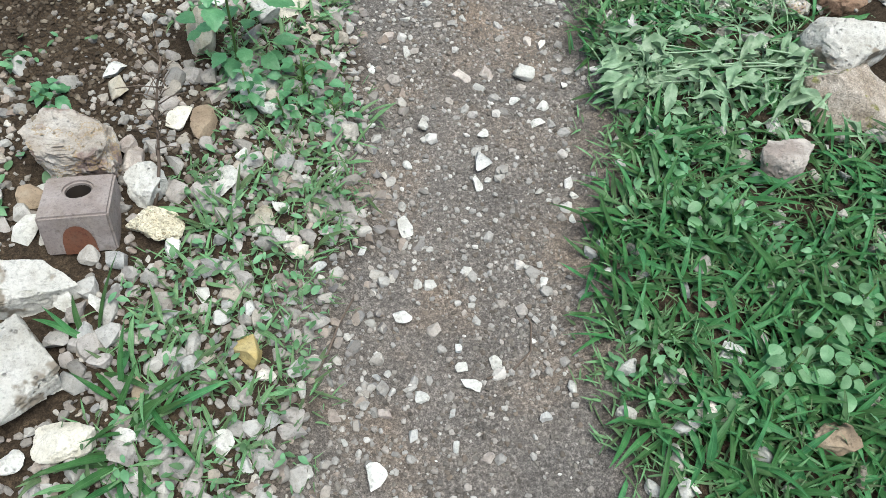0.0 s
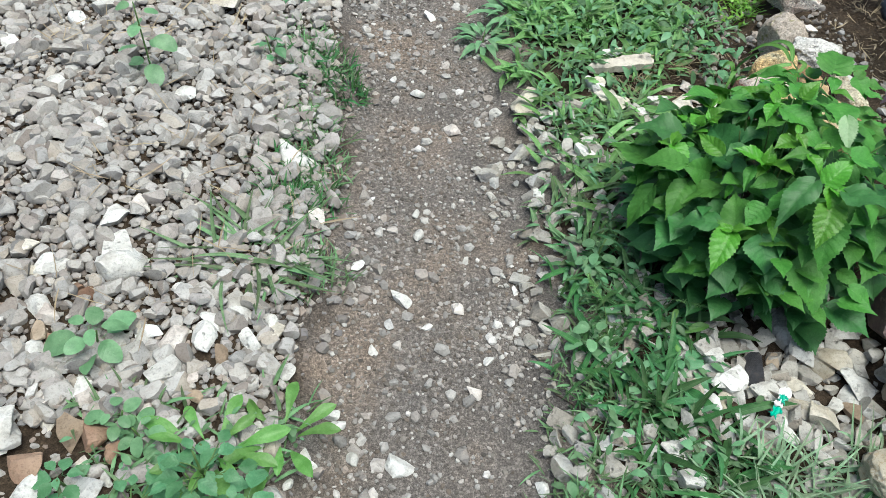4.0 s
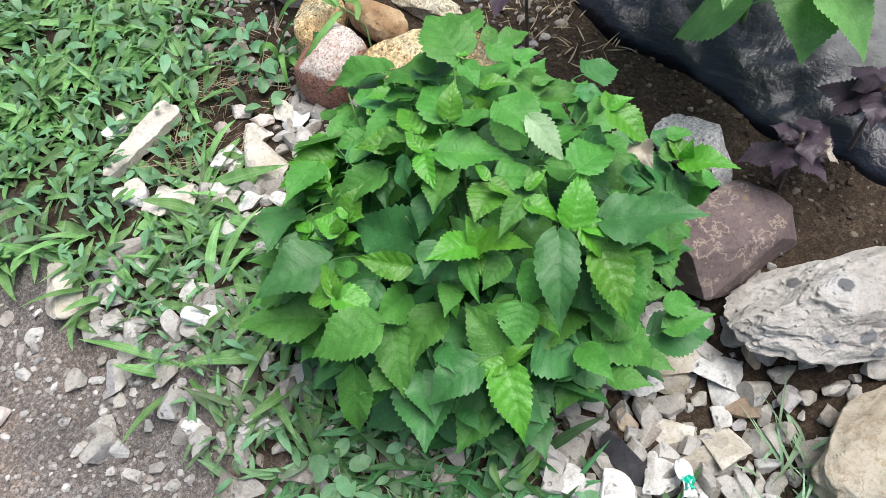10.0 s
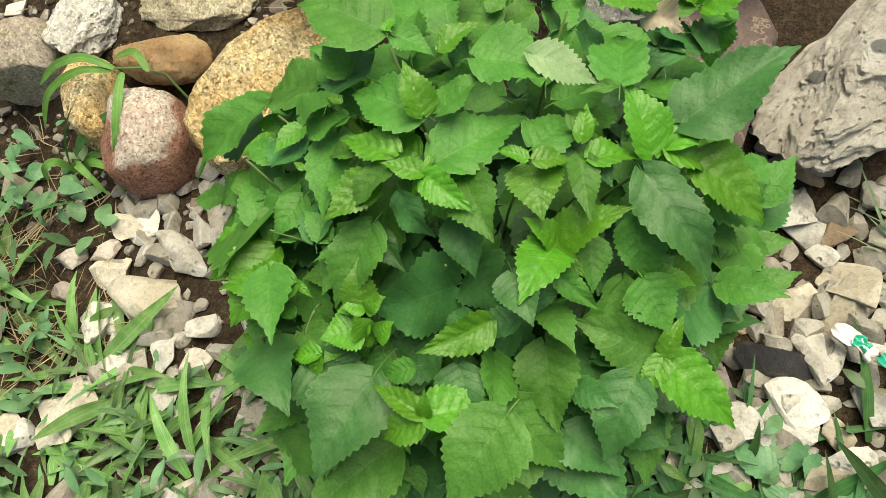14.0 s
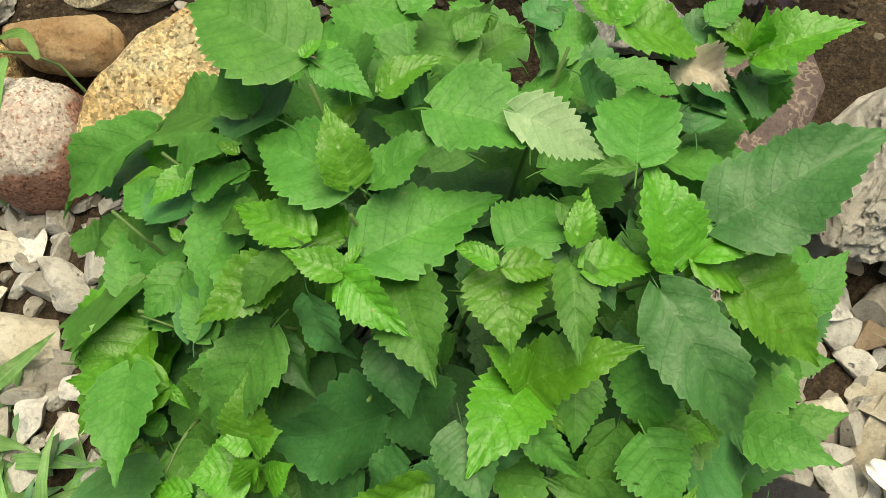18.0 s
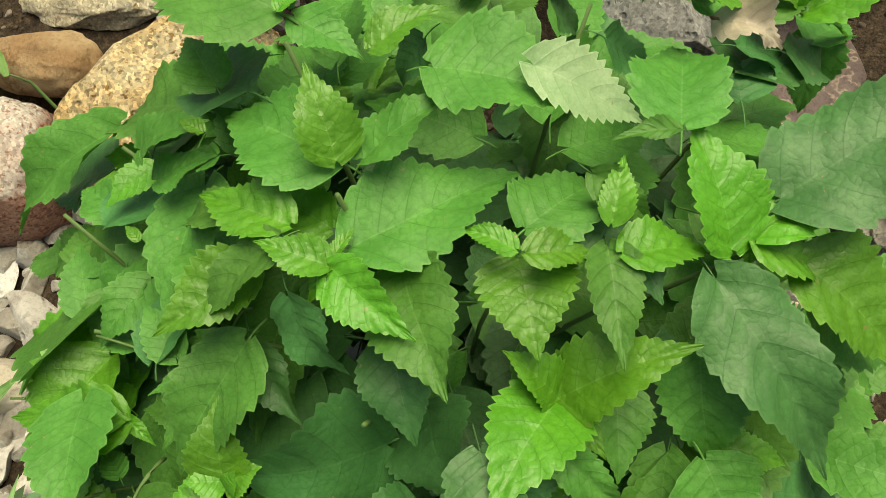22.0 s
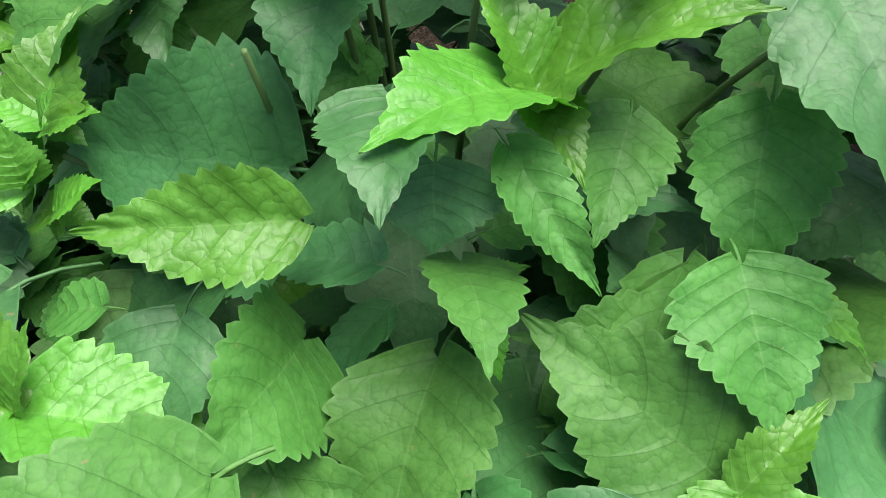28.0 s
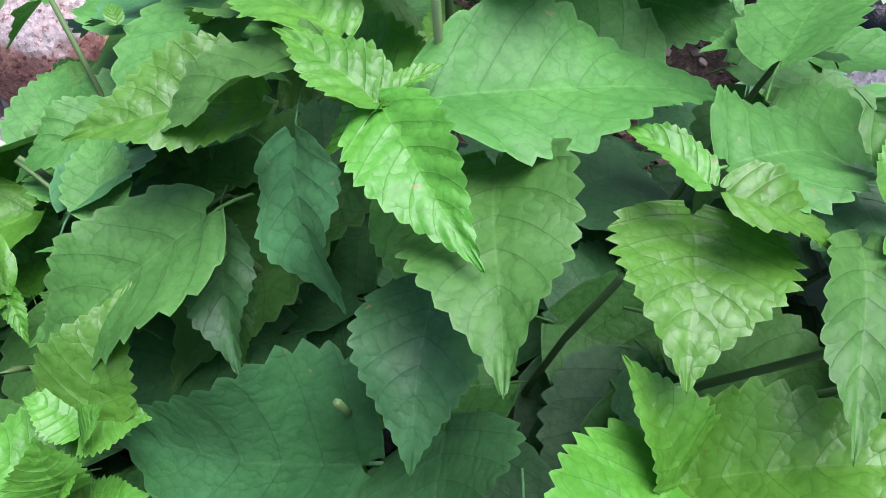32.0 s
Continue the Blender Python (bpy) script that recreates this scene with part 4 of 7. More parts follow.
stone("stone", 1.4, 3.02, 0.11, 0.15, 0.085, 60, "white_speckled", "white rough stone at the edge of the bed", 30, level=5, planes=5, cut=0.55, lumps=0.12, pits=0.1)
stone("stone", 1.412, 2.84, 0.07, 0.2, 0.06, -3, "cream_speckled", "long cream speckled stone edging the bed", 31, level=5, planes=4, cut=0.55, lumps=0.09, pits=0.06)
stone("stone", 1.58, 3.55, 0.17, 0.13, 0.1, 20, "pinkstone", "pinkish rounded stone edging the bed", 32, planes=5)
stone("stone", 0.62, 2.99, 0.075, 0.12, 0.03, -25, "sandstone", "flat cream flake of stone", 33, planes=7)
stone("stone", 1.0, 2.875, 0.07, 0.12, 0.06, 5, "sandstone", "yellow mossy stone by the plant", 34)
stone("stone", 1.052, 2.838, 0.055, 0.115, 0.05, -32, "limestone", "long white stone by the plant", 35)
stone("stone", 0.877, 2.094, 0.04, 0.1, 0.045, -20, "darkstone", "shiny black stone among white ones", 36)
stone("stone", 1.57, 2.41, 0.09, 0.05, 0.04, 0, "brownstone", "small tan stone on the bed", 37)
stone("stone", 1.031, 1.671, 0.108, 0.087, 0.070, 72, "banded", "pinkish white lumpy rock at the end of the grass", 40, level=5, planes=9, cut=0.4, lumps=0.08, pits=0.05)
stone("stone", 0.996, 1.738, 0.065, 0.052, 0.042, 30, "limestone", "white rounded stone at the end of the grass", 41, level=5, planes=9, cut=0.4, lumps=0.08, pits=0.05)
stone("stone", 1.049, 1.788, 0.064, 0.051, 0.041, 58, "greystone", "grey stone beside the long cream stone", 42, level=5, planes=9, cut=0.4, lumps=0.08, pits=0.05)
stone("stone", 0.986, 1.855, 0.052, 0.042, 0.034, 87, "limestone", "white stone beside the long cream stone", 43, level=5, planes=9, cut=0.4, lumps=0.08, pits=0.05)
stone("stone", 0.855, 1.241, 0.052, 0.042, 0.034, 35, "limestone", "white stone half hidden in the grass", 44, level=5, planes=9, cut=0.4, lumps=0.08, pits=0.05)
stone("stone", 0.565, 0.545, 0.053, 0.043, 0.035, 75, "pinkstone", "pale stone half hidden in the grass", 45, level=5, planes=9, cut=0.4, lumps=0.08, pits=0.05)
stone("stone", 0.782, 0.495, 0.090, 0.072, 0.058, 30, "brownstone", "brown flat stone half hidden in the grass", 46, level=5, planes=9, cut=0.4, lumps=0.08, pits=0.05)
stone("stone", 0.877, 1.539, 0.078, 0.062, 0.050, 70, "limestone", "white stone by the wilted weed", 47, level=5, planes=9, cut=0.4, lumps=0.08, pits=0.05)
stone("stone", -0.230, 0.638, 0.06, 0.065, 0.04, 20, "ochre", "yellow ochre angular stone at the edge of the path", 38, planes=8, cut=0.4)
# ---- perforated brick ----
def broken_brick():
    """Half of a clay brick with round holes, broken through one of them."""
    root = thing("broken_brick", -0.57, 0.88, float(ground_z(-0.57, 0.88)) - 0.015, "dusty half brick with a round hole, broken through a second one", "brick")
    bm = bmesh.new()
    w, d, h, r = 0.062, 0.062, 0.09, 0.024
    k = 16
    outer, hole = [], []
    for i in range(k):
        a = 2 * math.pi * i / k + math.pi / 4
        c, s = math.cos(a), math.sin(a)
        m = max(abs(c), abs(s))
        outer.append((w * c / m, d * s / m))
        hole.append((0.0 + r * c, 0.018 + r * s))
    rings = []
    for ring, z in ((outer, h), (outer, 0.0), (hole, 0.0), (hole, h)):
        rings.append([bm.verts.new((x, y, z)) for x, y in ring])
    for q in range(4):
        a, b = rings[q], rings[(q + 1) % 4]
        for i in range(k):
            bm.faces.new((a[i], a[(i + 1) % k], b[(i + 1) % k], b[i]))
    bmesh.ops.recalc_face_normals(bm, faces=bm.faces)
    bmesh.ops.bevel(bm, geom=[e for e in bm.edges if e.calc_face_angle(0) > 1.0], offset=0.004, segments=2, affect="EDGES")
    me = bpy.data.meshes.new("body")
    bm.to_mesh(me)
    bm.free()
    me.materials.append(MAT["brick"])
    body = new("body", me)
    body.parent = root
    v, f = [], []
    n = 12
    for j in range(2):
        for i in range(n + 1):
            a = math.pi * i / n
            v.append((0.0 + 0.029 * math.cos(a), -d - 0.003, 0.004 + 0.045 * j * math.sin(a) ** 0.5 + 0.02 * math.sin(a) * j))
    f = [[i, i + 1, n + 2 + i, n + 1 + i] for i in range(n)]
    arch = new("broken_hole", mesh_from("broken_hole", v, f, MAT["clay"]))
    arch.parent = root
    tagged(arch, "red clay inside of the broken hole")
    # Added dark tube: the deep hole's shade and earth, both in its colour.
    v = [(0.0225 * math.cos(2 * math.pi * i / 16), 0.018 + 0.0225 * math.sin(2 * math.pi * i / 16), z) for z in (0.0, 0.082) for i in range(16)]
    lining = new("hole_lining", mesh_from("hole_lining", v, [[i, (i + 1) % 16, 16 + (i + 1) % 16, 16 + i] for i in range(16)], MAT["dark_hole"]))
    lining.parent = root
    tagged(lining, "dark earthy wall of the hole, its shade put into the colour")
    # Dark disc closing the hole: one colour for earth and the shade down there.
    v = [(0.0 + 0.024 * math.cos(2 * math.pi * i / 16), 0.018 + 0.024 * math.sin(2 * math.pi * i / 16), 0.03) for i in range(16)]
    fill = new("hole_filling", mesh_from("hole_filling", v, [list(range(16))], MAT["dark_hole"]))
    fill.parent = root
    tagged(fill, "dark earth and painted shade down in the hole")
    root.rotation_euler = (radians(-14), 0, radians(10))
    TAKEN.append((-0.57, 0.88, 0.07))


broken_brick()


# ---- piece of wood ----
def wood_piece():
    """A split lath: a flat wedge, split along the grain, with worn ends."""
    n, k = 24, 8
    u = np.linspace(-1, 1, n)
    ring = [(-1, -1), (-0.2, -1), (0.9, -1), (1, -0.3), (1, 0.9), (0.3, 1), (-0.5, 0.9), (-1, 0.8)]
    v = []
    for i, q in enumerate(u):
        w = 0.021 + 0.006 * q + 0.0015 * math.sin(9 * q)
        h = 0.011 * (1 - 0.3 * abs(q) ** 6)
        for a, b in ring:
            v.append((0.09 * q + 0.004 * math.sin(5 * a + 3 * b) * abs(q) ** 8, w * a * (1 - 0.35 * abs(q) ** 10) + 0.0012 * math.sin(31 * q + 4 * b), h * b + 0.001 * math.sin(17 * q + 6 * a)))
    f = [[i * k + j, i * k + (j + 1) % k, (i + 1) * k + (j + 1) % k, (i + 1) * k + j] for i in range(n - 1) for j in range(k)]
    f += [list(range(k))[::-1], [(n - 1) * k + j for j in range(k)]]
    me = mesh_from("piece_of_wood", np.array(v) @ turn3(4).T, f, MAT["wood"])
    me.set_sharp_from_angle(angle=radians(35))
    ob = new("piece_of_wood", me)
    ob.location = (0.9, 3.09, float(ground_z(0.9, 3.09)) + 0.03)
    ob.rotation_euler = (0, radians(-4), 0)
    tagged(ob, "weathered grey piece of split wood on the grass", "wood")
    TAKEN.append((0.9, 3.09, 0.05))


wood_piece()


# ---- crumpled wrapper ----
def wrapper():
    root = thing("wrapper", 0.88, 2.008, float(ground_z(0.88, 2.008)) + 0.045, "crumpled white and green sweet wrapper on stones", "litter")
    for name, mat, x, y, lx, ly, a, lab in (("film", "wrapper_white", 0.012, 0.014, 0.05, 0.017, 40, "white film"), ("print", "wrapper_green", 0.008, 0.008, 0.018, 0.013, 40, "green print"), ("twisted_end", "wrapper_green", -0.016, -0.016, 0.024, 0.014, 30, "turquoise twisted end")):
        n = 9
        u, w = np.meshgrid(np.linspace(-0.5, 0.5, n), np.linspace(-0.5, 0.5, n), indexing="ij")
        z = 0.003 * np.sin(u * 17 + w * 9) + 0.003 * np.cos(w * 13 - u * 5) + (0.003 if name != "film" else 0.0)
        v = np.stack([u * lx, w * ly * (1 + 0.4 * np.sin(u * 8)), z], -1).reshape(-1, 3) @ turn3(a).T + [x, y, 0.004]
        ob = new(name, mesh_from(name, v, grid_faces(n, n), MAT[mat]))
        so = ob.modifiers.new("thick", "SOLIDIFY")
        so.thickness = 0.0008
        ob.parent = root
        tagged(ob, lab)


wrapper()

# ---- loose stones ----
pebble("limestone", 0.033, 0.956, 0.056)
pebble("limestone", 0.024, 1.002, 0.033)
pebble("greystone", 0.193, 1.137, 0.069)
pebble("limestone", 0.185, 1.078, 0.039)
pebble("limestone", 0.065, 1.235, 0.054)
pebble("limestone", 0.032, 1.123, 0.035)
pebble("limestone", 0.199, 1.218, 0.036)
pebble("pinkstone", 0.155, 1.404, 0.050)
pebble("limestone", 0.309, 1.412, 0.064)
pebble("pinkstone", 0.211, 1.423, 0.053)
pebble("limestone", 0.347, 1.321, 0.035)
pebble("limestone", 0.279, 1.334, 0.032)
pebble("limestone", 0.400, 1.395, 0.031)
pebble("limestone", 0.324, 1.260, 0.037)
pebble("limestone", 0.473, 1.430, 0.031)
pebble("limestone", -0.097, 1.479, 0.028)
pebble("pinkstone", -0.020, 1.525, 0.040)
pebble("limestone", 0.023, 1.470, 0.034)
pebble("limestone", 0.032, 0.744, 0.041)
pebble("limestone", 0.312, 0.839, 0.030)
pebble("limestone", 0.348, 0.614, 0.034)
pebble("greystone", 0.411, 0.894, 0.042)
pebble("limestone", -0.025, 0.729, 0.026)
pebble("limestone", 0.164, 0.608, 0.042)
pebble("limestone", 0.208, 0.652, 0.032)
pebble("limestone", 0.138, 0.677, 0.025)
pebble("limestone", 0.146, 0.642, 0.029)
pebble("pinkstone", 0.012, 0.549, 0.035)
pebble("limestone", 0.070, 0.582, 0.035)
pebble("greystone", -0.008, 0.618, 0.027)
pebble("limestone", -0.002, 0.430, 0.059)
pebble("pinkstone", 0.185, 0.470, 0.034)
pebble("limestone", 0.134, 0.493, 0.026)
pebble("greystone", 0.294, 0.551, 0.031)
pebble("limestone", -0.120, 0.439, 0.036)
pebble("limestone", -0.139, 0.581, 0.037)
pebble("pinkstone", -0.082, 0.543, 0.031)
pebble("limestone", -0.058, 0.492, 0.022)
pebble("greystone", 0.057, 0.511, 0.028)
pebble("greystone", 0.127, 0.550, 0.022)
pebble("limestone", 0.320, 1.067, 0.025)
pebble("limestone", 0.389, 1.056, 0.027)
pebble("limestone", 0.381, 0.992, 0.024)
pebble("limestone", -0.053, 1.219, 0.026)
pebble("limestone", -0.134, 1.412, 0.046)
pebble("limestone", -0.059, 1.398, 0.024)
pebble("limestone", 0.019, 1.595, 0.030)
pebble("limestone", 0.161, 1.617, 0.026)
pebble("pinkstone", 0.323, 1.550, 0.035)
pebble("pinkstone", 0.353, 1.528, 0.035)
pebble("limestone", 0.529, 1.606, 0.035)
pebble("limestone", 0.466, 1.573, 0.029)
pebble("limestone", 0.579, 1.610, 0.030)
pebble("greystone", 0.070, 1.661, 0.031)
pebble("greystone", 0.102, 1.736, 0.025)
pebble("limestone", 0.106, 2.022, 0.039)
pebble("limestone", 0.186, 2.002, 0.060)
pebble("limestone", 0.025, 2.030, 0.033)
pebble("limestone", 0.075, 2.117, 0.049)
pebble("limestone", 0.436, 1.934, 0.033)
pebble("limestone", 0.329, 1.776, 0.018)
pebble("limestone", 0.205, 1.816, 0.031)
pebble("limestone", 0.281, 2.557, 0.045)
pebble("limestone", 0.141, 2.479, 0.037)
pebble("limestone", 0.159, 2.259, 0.029)
pebble("pinkstone", 0.349, 2.139, 0.046)
pebble("limestone", 0.389, 2.215, 0.029)
pebble("limestone", 0.475, 2.385, 0.026)
pebble("limestone", 0.515, 2.281, 0.041)
pebble("limestone", 0.531, 2.455, 0.032)
pebble("limestone", 0.229, 2.379, 0.055)
pebble("pinkstone", 0.344, 2.347, 0.040)
pebble("limestone", 0.336, 3.082, 0.053)
pebble("limestone", 0.286, 2.631, 0.034)
pebble("limestone", 0.442, 2.418, 0.025)
pebble("limestone", 0.192, 2.689, 0.021)
pebble("limestone", 0.730, 2.795, 0.053)
pebble("limestone", 0.421, 3.464, 0.050)
pebble("limestone", 0.547, 3.383, 0.060)
pebble("greystone", 0.199, 2.320, 0.030)
pebble("pinkstone", 0.413, 2.919, 0.053)
pebble("limestone", 0.544, 2.982, 0.046)
pebble("limestone", 0.382, 2.480, 0.024)
pebble("limestone", 0.579, 2.544, 0.025)
pebble("greystone", -0.330, 0.794, 0.037)
pebble("limestone", -0.218, 0.949, 0.044)
pebble("limestone", -0.333, 0.981, 0.059)
pebble("limestone", -0.246, 0.913, 0.070)
pebble("sandstone", -0.175, 0.854, 0.049)
pebble("limestone", -0.292, 0.805, 0.048)
pebble("greystone", -0.281, 0.726, 0.041)
pebble("greystone", -0.248, 0.722, 0.036)
pebble("greystone", -0.211, 0.712, 0.034)
pebble("greystone", -0.177, 0.708, 0.029)
pebble("greystone", -0.172, 0.750, 0.028)
pebble("limestone", -0.332, 0.745, 0.048)
pebble("pinkstone", -0.201, 0.597, 0.037)
pebble("greystone", -0.327, 0.600, 0.052)
pebble("limestone", -0.254, 0.467, 0.049)
pebble("greystone", -0.215, 0.435, 0.041)
pebble("limestone", -0.361, 0.417, 0.050)
pebble("limestone", -0.413, 0.471, 0.051)
pebble("limestone", -0.574, 0.415, 0.062)
pebble("limestone", -0.564, 0.718, 0.058)
pebble("greystone", -0.493, 0.809, 0.057)
pebble("sandstone", -0.455, 1.163, 0.076)
pebble("sandstone", -0.589, 1.239, 0.067)
pebble("pinkstone", -0.584, 1.045, 0.070)
pebble("limestone", -0.670, 0.861, 0.079)
pebble("limestone", -0.311, 1.228, 0.103)
pebble("limestone", -0.315, 1.505, 0.114)
pebble("brownstone", -0.689, 0.947, 0.087)
pebble("limestone", -0.306, 1.068, 0.053)
pebble("limestone", -0.170, 1.032, 0.031)
pebble("greystone", -0.121, 1.065, 0.043)
pebble("greystone", -0.052, 0.877, 0.029)
pebble("limestone", -0.505, 0.710, 0.044)
pebble("greystone", -0.479, 0.746, 0.027)
pebble("limestone", -0.166, 1.677, 0.060)
pebble("sandstone", -0.213, 1.483, 0.050)
pebble("limestone", -0.527, 2.024, 0.093)
pebble("greystone", -0.712, 2.023, 0.087)
pebble("limestone", -0.331, 2.475, 0.115)
pebble("limestone", -0.427, 2.885, 0.068)
pebble("limestone", -0.354, 2.593, 0.086)
pebble("limestone", -0.264, 2.296, 0.053)
pebble("limestone", -0.091, 2.335, 0.058)
pebble("limestone", -0.473, 2.374, 0.062)
pebble("limestone", -0.364, 2.180, 0.057)
pebble("limestone", -0.701, 3.242, 0.079)
pebble("limestone", -0.553, 3.043, 0.063)
pebble("limestone", -0.215, 2.403, 0.055)
pebble("limestone", -0.036, 2.317, 0.050)
pebble("limestone", 0.077, 2.097, 0.044)
pebble("limestone", -0.053, 2.075, 0.048)
pebble("limestone", -0.230, 2.736, 0.054)
pebble("limestone", -0.608, 2.856, 0.069)
pebble("limestone", -0.547, 3.342, 0.080)
pebble("limestone", 0.042, 2.980, 0.044)
pebble("limestone", -0.009, 1.975, 0.030)
pebble("limestone", 0.030, 2.018, 0.031)
pebble("brownstone", -0.393, 1.150, 0.093)
pebble("pinkstone", -0.517, 1.048, 0.074)
pebble("greystone", -0.181, 0.516, 0.044)
pebble("greystone", -0.134, 0.823, 0.042)
pebble("greystone", -0.521, 0.661, 0.051)
pebble("sandstone", 0.572, 0.547, 0.052)
pebble("brownstone", 0.775, 0.497, 0.077)
pebble("greystone", -0.320, 0.865, 0.056)
pebble("greystone", -0.381, 0.690, 0.044)
pebble("brownstone", -0.403, 0.558, 0.045)
pebble("greystone", -0.561, 1.808, 0.066)
pebble("brownstone", -0.502, 1.764, 0.080)
pebble("pinkstone", -0.417, 1.713, 0.071)
pebble("limestone", -0.234, 2.200, 0.088)
pebble("limestone", -0.162, 2.265, 0.090)
pebble("limestone", -0.258, 1.781, 0.059)
pebble("limestone", 0.750, 2.053, 0.095)
pebble("limestone", 0.825, 2.090, 0.082)
pebble("limestone", 1.001, 2.209, 0.125)
pebble("limestone", 1.023, 2.135, 0.105)
pebble("limestone", 1.081, 2.140, 0.081)
pebble("limestone", 0.672, 1.951, 0.059)
pebble("limestone", 0.667, 1.819, 0.072)
pebble("pinkstone", 1.062, 2.275, 0.109)
pebble("limestone", 1.002, 1.750, 0.071)
pebble("sandstone", 1.015, 1.665, 0.094)
pebble("greystone", 0.576, 1.558, 0.060)
pebble("limestone", 0.592, 1.506, 0.070)
pebble("limestone", 0.899, 1.539, 0.072)
pebble("sandstone", -0.652, 2.051, 0.095)
pebble("sandstone", -0.651, 2.128, 0.089)
pebble("greystone", -0.319, 1.987, 0.069)
pebble("brownstone", -0.371, 2.094, 0.081)
pebble("limestone", -0.418, 2.012, 0.073)
pebble("limestone", 0.708, 2.748, 0.076)
pebble("sandstone", 0.911, 3.182, 0.063)
pebble("sandstone", 0.754, 2.045, 0.086)
pebble("limestone", 0.829, 2.078, 0.085)
pebble("limestone", 0.674, 1.957, 0.074)
pebble("limestone", 0.676, 1.903, 0.072)
pebble("limestone", 0.808, 2.145, 0.061)
pebble("limestone", 1.029, 2.209, 0.109)
pebble("sandstone", 1.038, 2.124, 0.102)
pebble("limestone", 1.101, 2.171, 0.063)
pebble("limestone", -0.493, 3.389, 0.102)
pebble("sandstone", -0.159, 3.452, 0.148)
pebble("pinkstone", -0.310, 2.628, 0.064)
pebble("limestone", -0.252, 3.022, 0.092)
pebble("limestone", -0.471, 2.456, 0.065)
pebble("limestone", -0.459, 2.283, 0.058)
pebble("sandstone", -0.509, 2.512, 0.060)
pebble("limestone", -0.121, 2.547, 0.063)
pebble("limestone", 0.899, 3.171, 0.065)
pebble("limestone", 0.808, 3.030, 0.071)
pebble("sandstone", 0.834, 2.964, 0.087)
pebble("limestone", 0.955, 2.942, 0.070)
pebble("sandstone", 1.037, 2.943, 0.078)
pebble("sandstone", 1.108, 2.926, 0.061)
pebble("limestone", 0.913, 2.909, 0.066)
pebble("limestone", 0.633, 2.556, 0.058)
pebble("pinkstone", 0.060, 2.583, 0.071)
pebble("limestone", 0.630, 2.879, 0.041)
pebble("sandstone", 0.938, 2.014, 0.083)
pebble("sandstone", 0.959, 2.066, 0.060)
pebble("limestone", 0.879, 2.050, 0.084)
pebble("limestone", 0.823, 2.088, 0.089)
pebble("limestone", 0.805, 2.163, 0.078)
pebble("limestone", 0.830, 2.009, 0.051)
pebble("limestone", 1.012, 2.018, 0.048)
pebble("sandstone", 0.979, 1.997, 0.099)
pebble("limestone", 1.073, 2.054, 0.079)
pebble("brownstone", 1.047, 1.993, 0.064)
pebble("brownstone", 1.115, 2.026, 0.058)
pebble("limestone", 0.987, 2.151, 0.069)
pebble("sandstone", 1.026, 2.110, 0.072)
pebble("sandstone", 0.794, 2.040, 0.051)
pebble("limestone", 0.799, 2.217, 0.036)
pebble("limestone", 0.782, 1.985, 0.055)
pebble("sandstone", 0.851, 1.947, 0.049)
pebble("sandstone", 0.838, 1.982, 0.041)
pebble("limestone", 0.764, 1.946, 0.047)
pebble("brownstone", 0.942, 2.131, 0.051)
pebble("pinkstone", 0.992, 2.090, 0.038)
pebble("limestone", 0.896, 1.991, 0.042)
pebble("greystone", 0.827, 2.114, 0.036)
pebble("sandstone", 0.838, 2.953, 0.096)
pebble("sandstone", 0.815, 3.015, 0.064)
pebble("limestone", 0.727, 2.910, 0.048)
pebble("limestone", 0.971, 2.929, 0.064)
pebble("sandstone", 1.063, 2.869, 0.044)
pebble("limestone", 1.108, 2.909, 0.060)
pebble("pinkstone", 1.068, 2.960, 0.055)
pebble("pinkstone", 1.060, 3.008, 0.055)
pebble("pinkstone", 1.014, 3.010, 0.043)
pebble("limestone", 0.921, 2.841, 0.066)
pebble("limestone", 0.863, 2.835, 0.054)
pebble("limestone", 0.953, 2.797, 0.056)
pebble("pinkstone", 0.903, 2.792, 0.051)
pebble("greystone", 0.969, 2.894, 0.038)
pebble("sandstone", 1.176, 3.124, 0.065)
pebble("greystone", 1.167, 2.893, 0.052)
pebble("greystone", 1.411, 2.976, 0.037)
pebble("greystone", 1.469, 2.946, 0.056)
pebble("limestone", 1.453, 2.907, 0.040)
pebble("pinkstone", 1.459, 3.150, 0.046)
pebble("limestone", 0.882, 2.956, 0.045)
pebble("limestone", 0.737, 2.356, 0.039)
pebble("sandstone", 0.766, 2.223, 0.039)
pebble("greystone", 0.763, 2.711, 0.038)
pebble("greystone", 1.463, 2.762, 0.037)

pebble("ruststone", -0.382, 2.383, 0.052)
pebble("ruststone", -0.405, 2.406, 0.037)
pebble("ruststone", -0.293, 2.342, 0.039)
pebble("brownstone", -0.463, 2.311, 0.055)
pebble("ruststone", -0.428, 2.284, 0.054)
pebble("ruststone", -0.325, 2.085, 0.072)
pebble("ruststone", -0.436, 2.032, 0.080)
pebble("ruststone", -0.293, 2.056, 0.052)
pebble("brownstone", -0.163, 2.145, 0.046)
pebble("brownstone", -0.126, 2.231, 0.061)
pebble("limestone", -0.464, 2.086, 0.088)
pebble("pinkstone", -0.355, 2.166, 0.058)
pebble("sandstone", -0.404, 2.119, 0.037)
pebble("pinkstone", -0.340, 2.035, 0.039)
pebble("limestone", -0.300, 2.006, 0.035)
pebble("limestone", -0.359, 1.988, 0.039)
pebble("pinkstone", -0.211, 2.281, 0.076)
pebble("limestone", -0.271, 2.287, 0.052)
pebble("limestone", -0.143, 2.312, 0.056)
pebble("limestone", -0.077, 2.274, 0.065)
pebble("sandstone", -0.025, 2.294, 0.058)
pebble("limestone", -0.100, 2.368, 0.067)
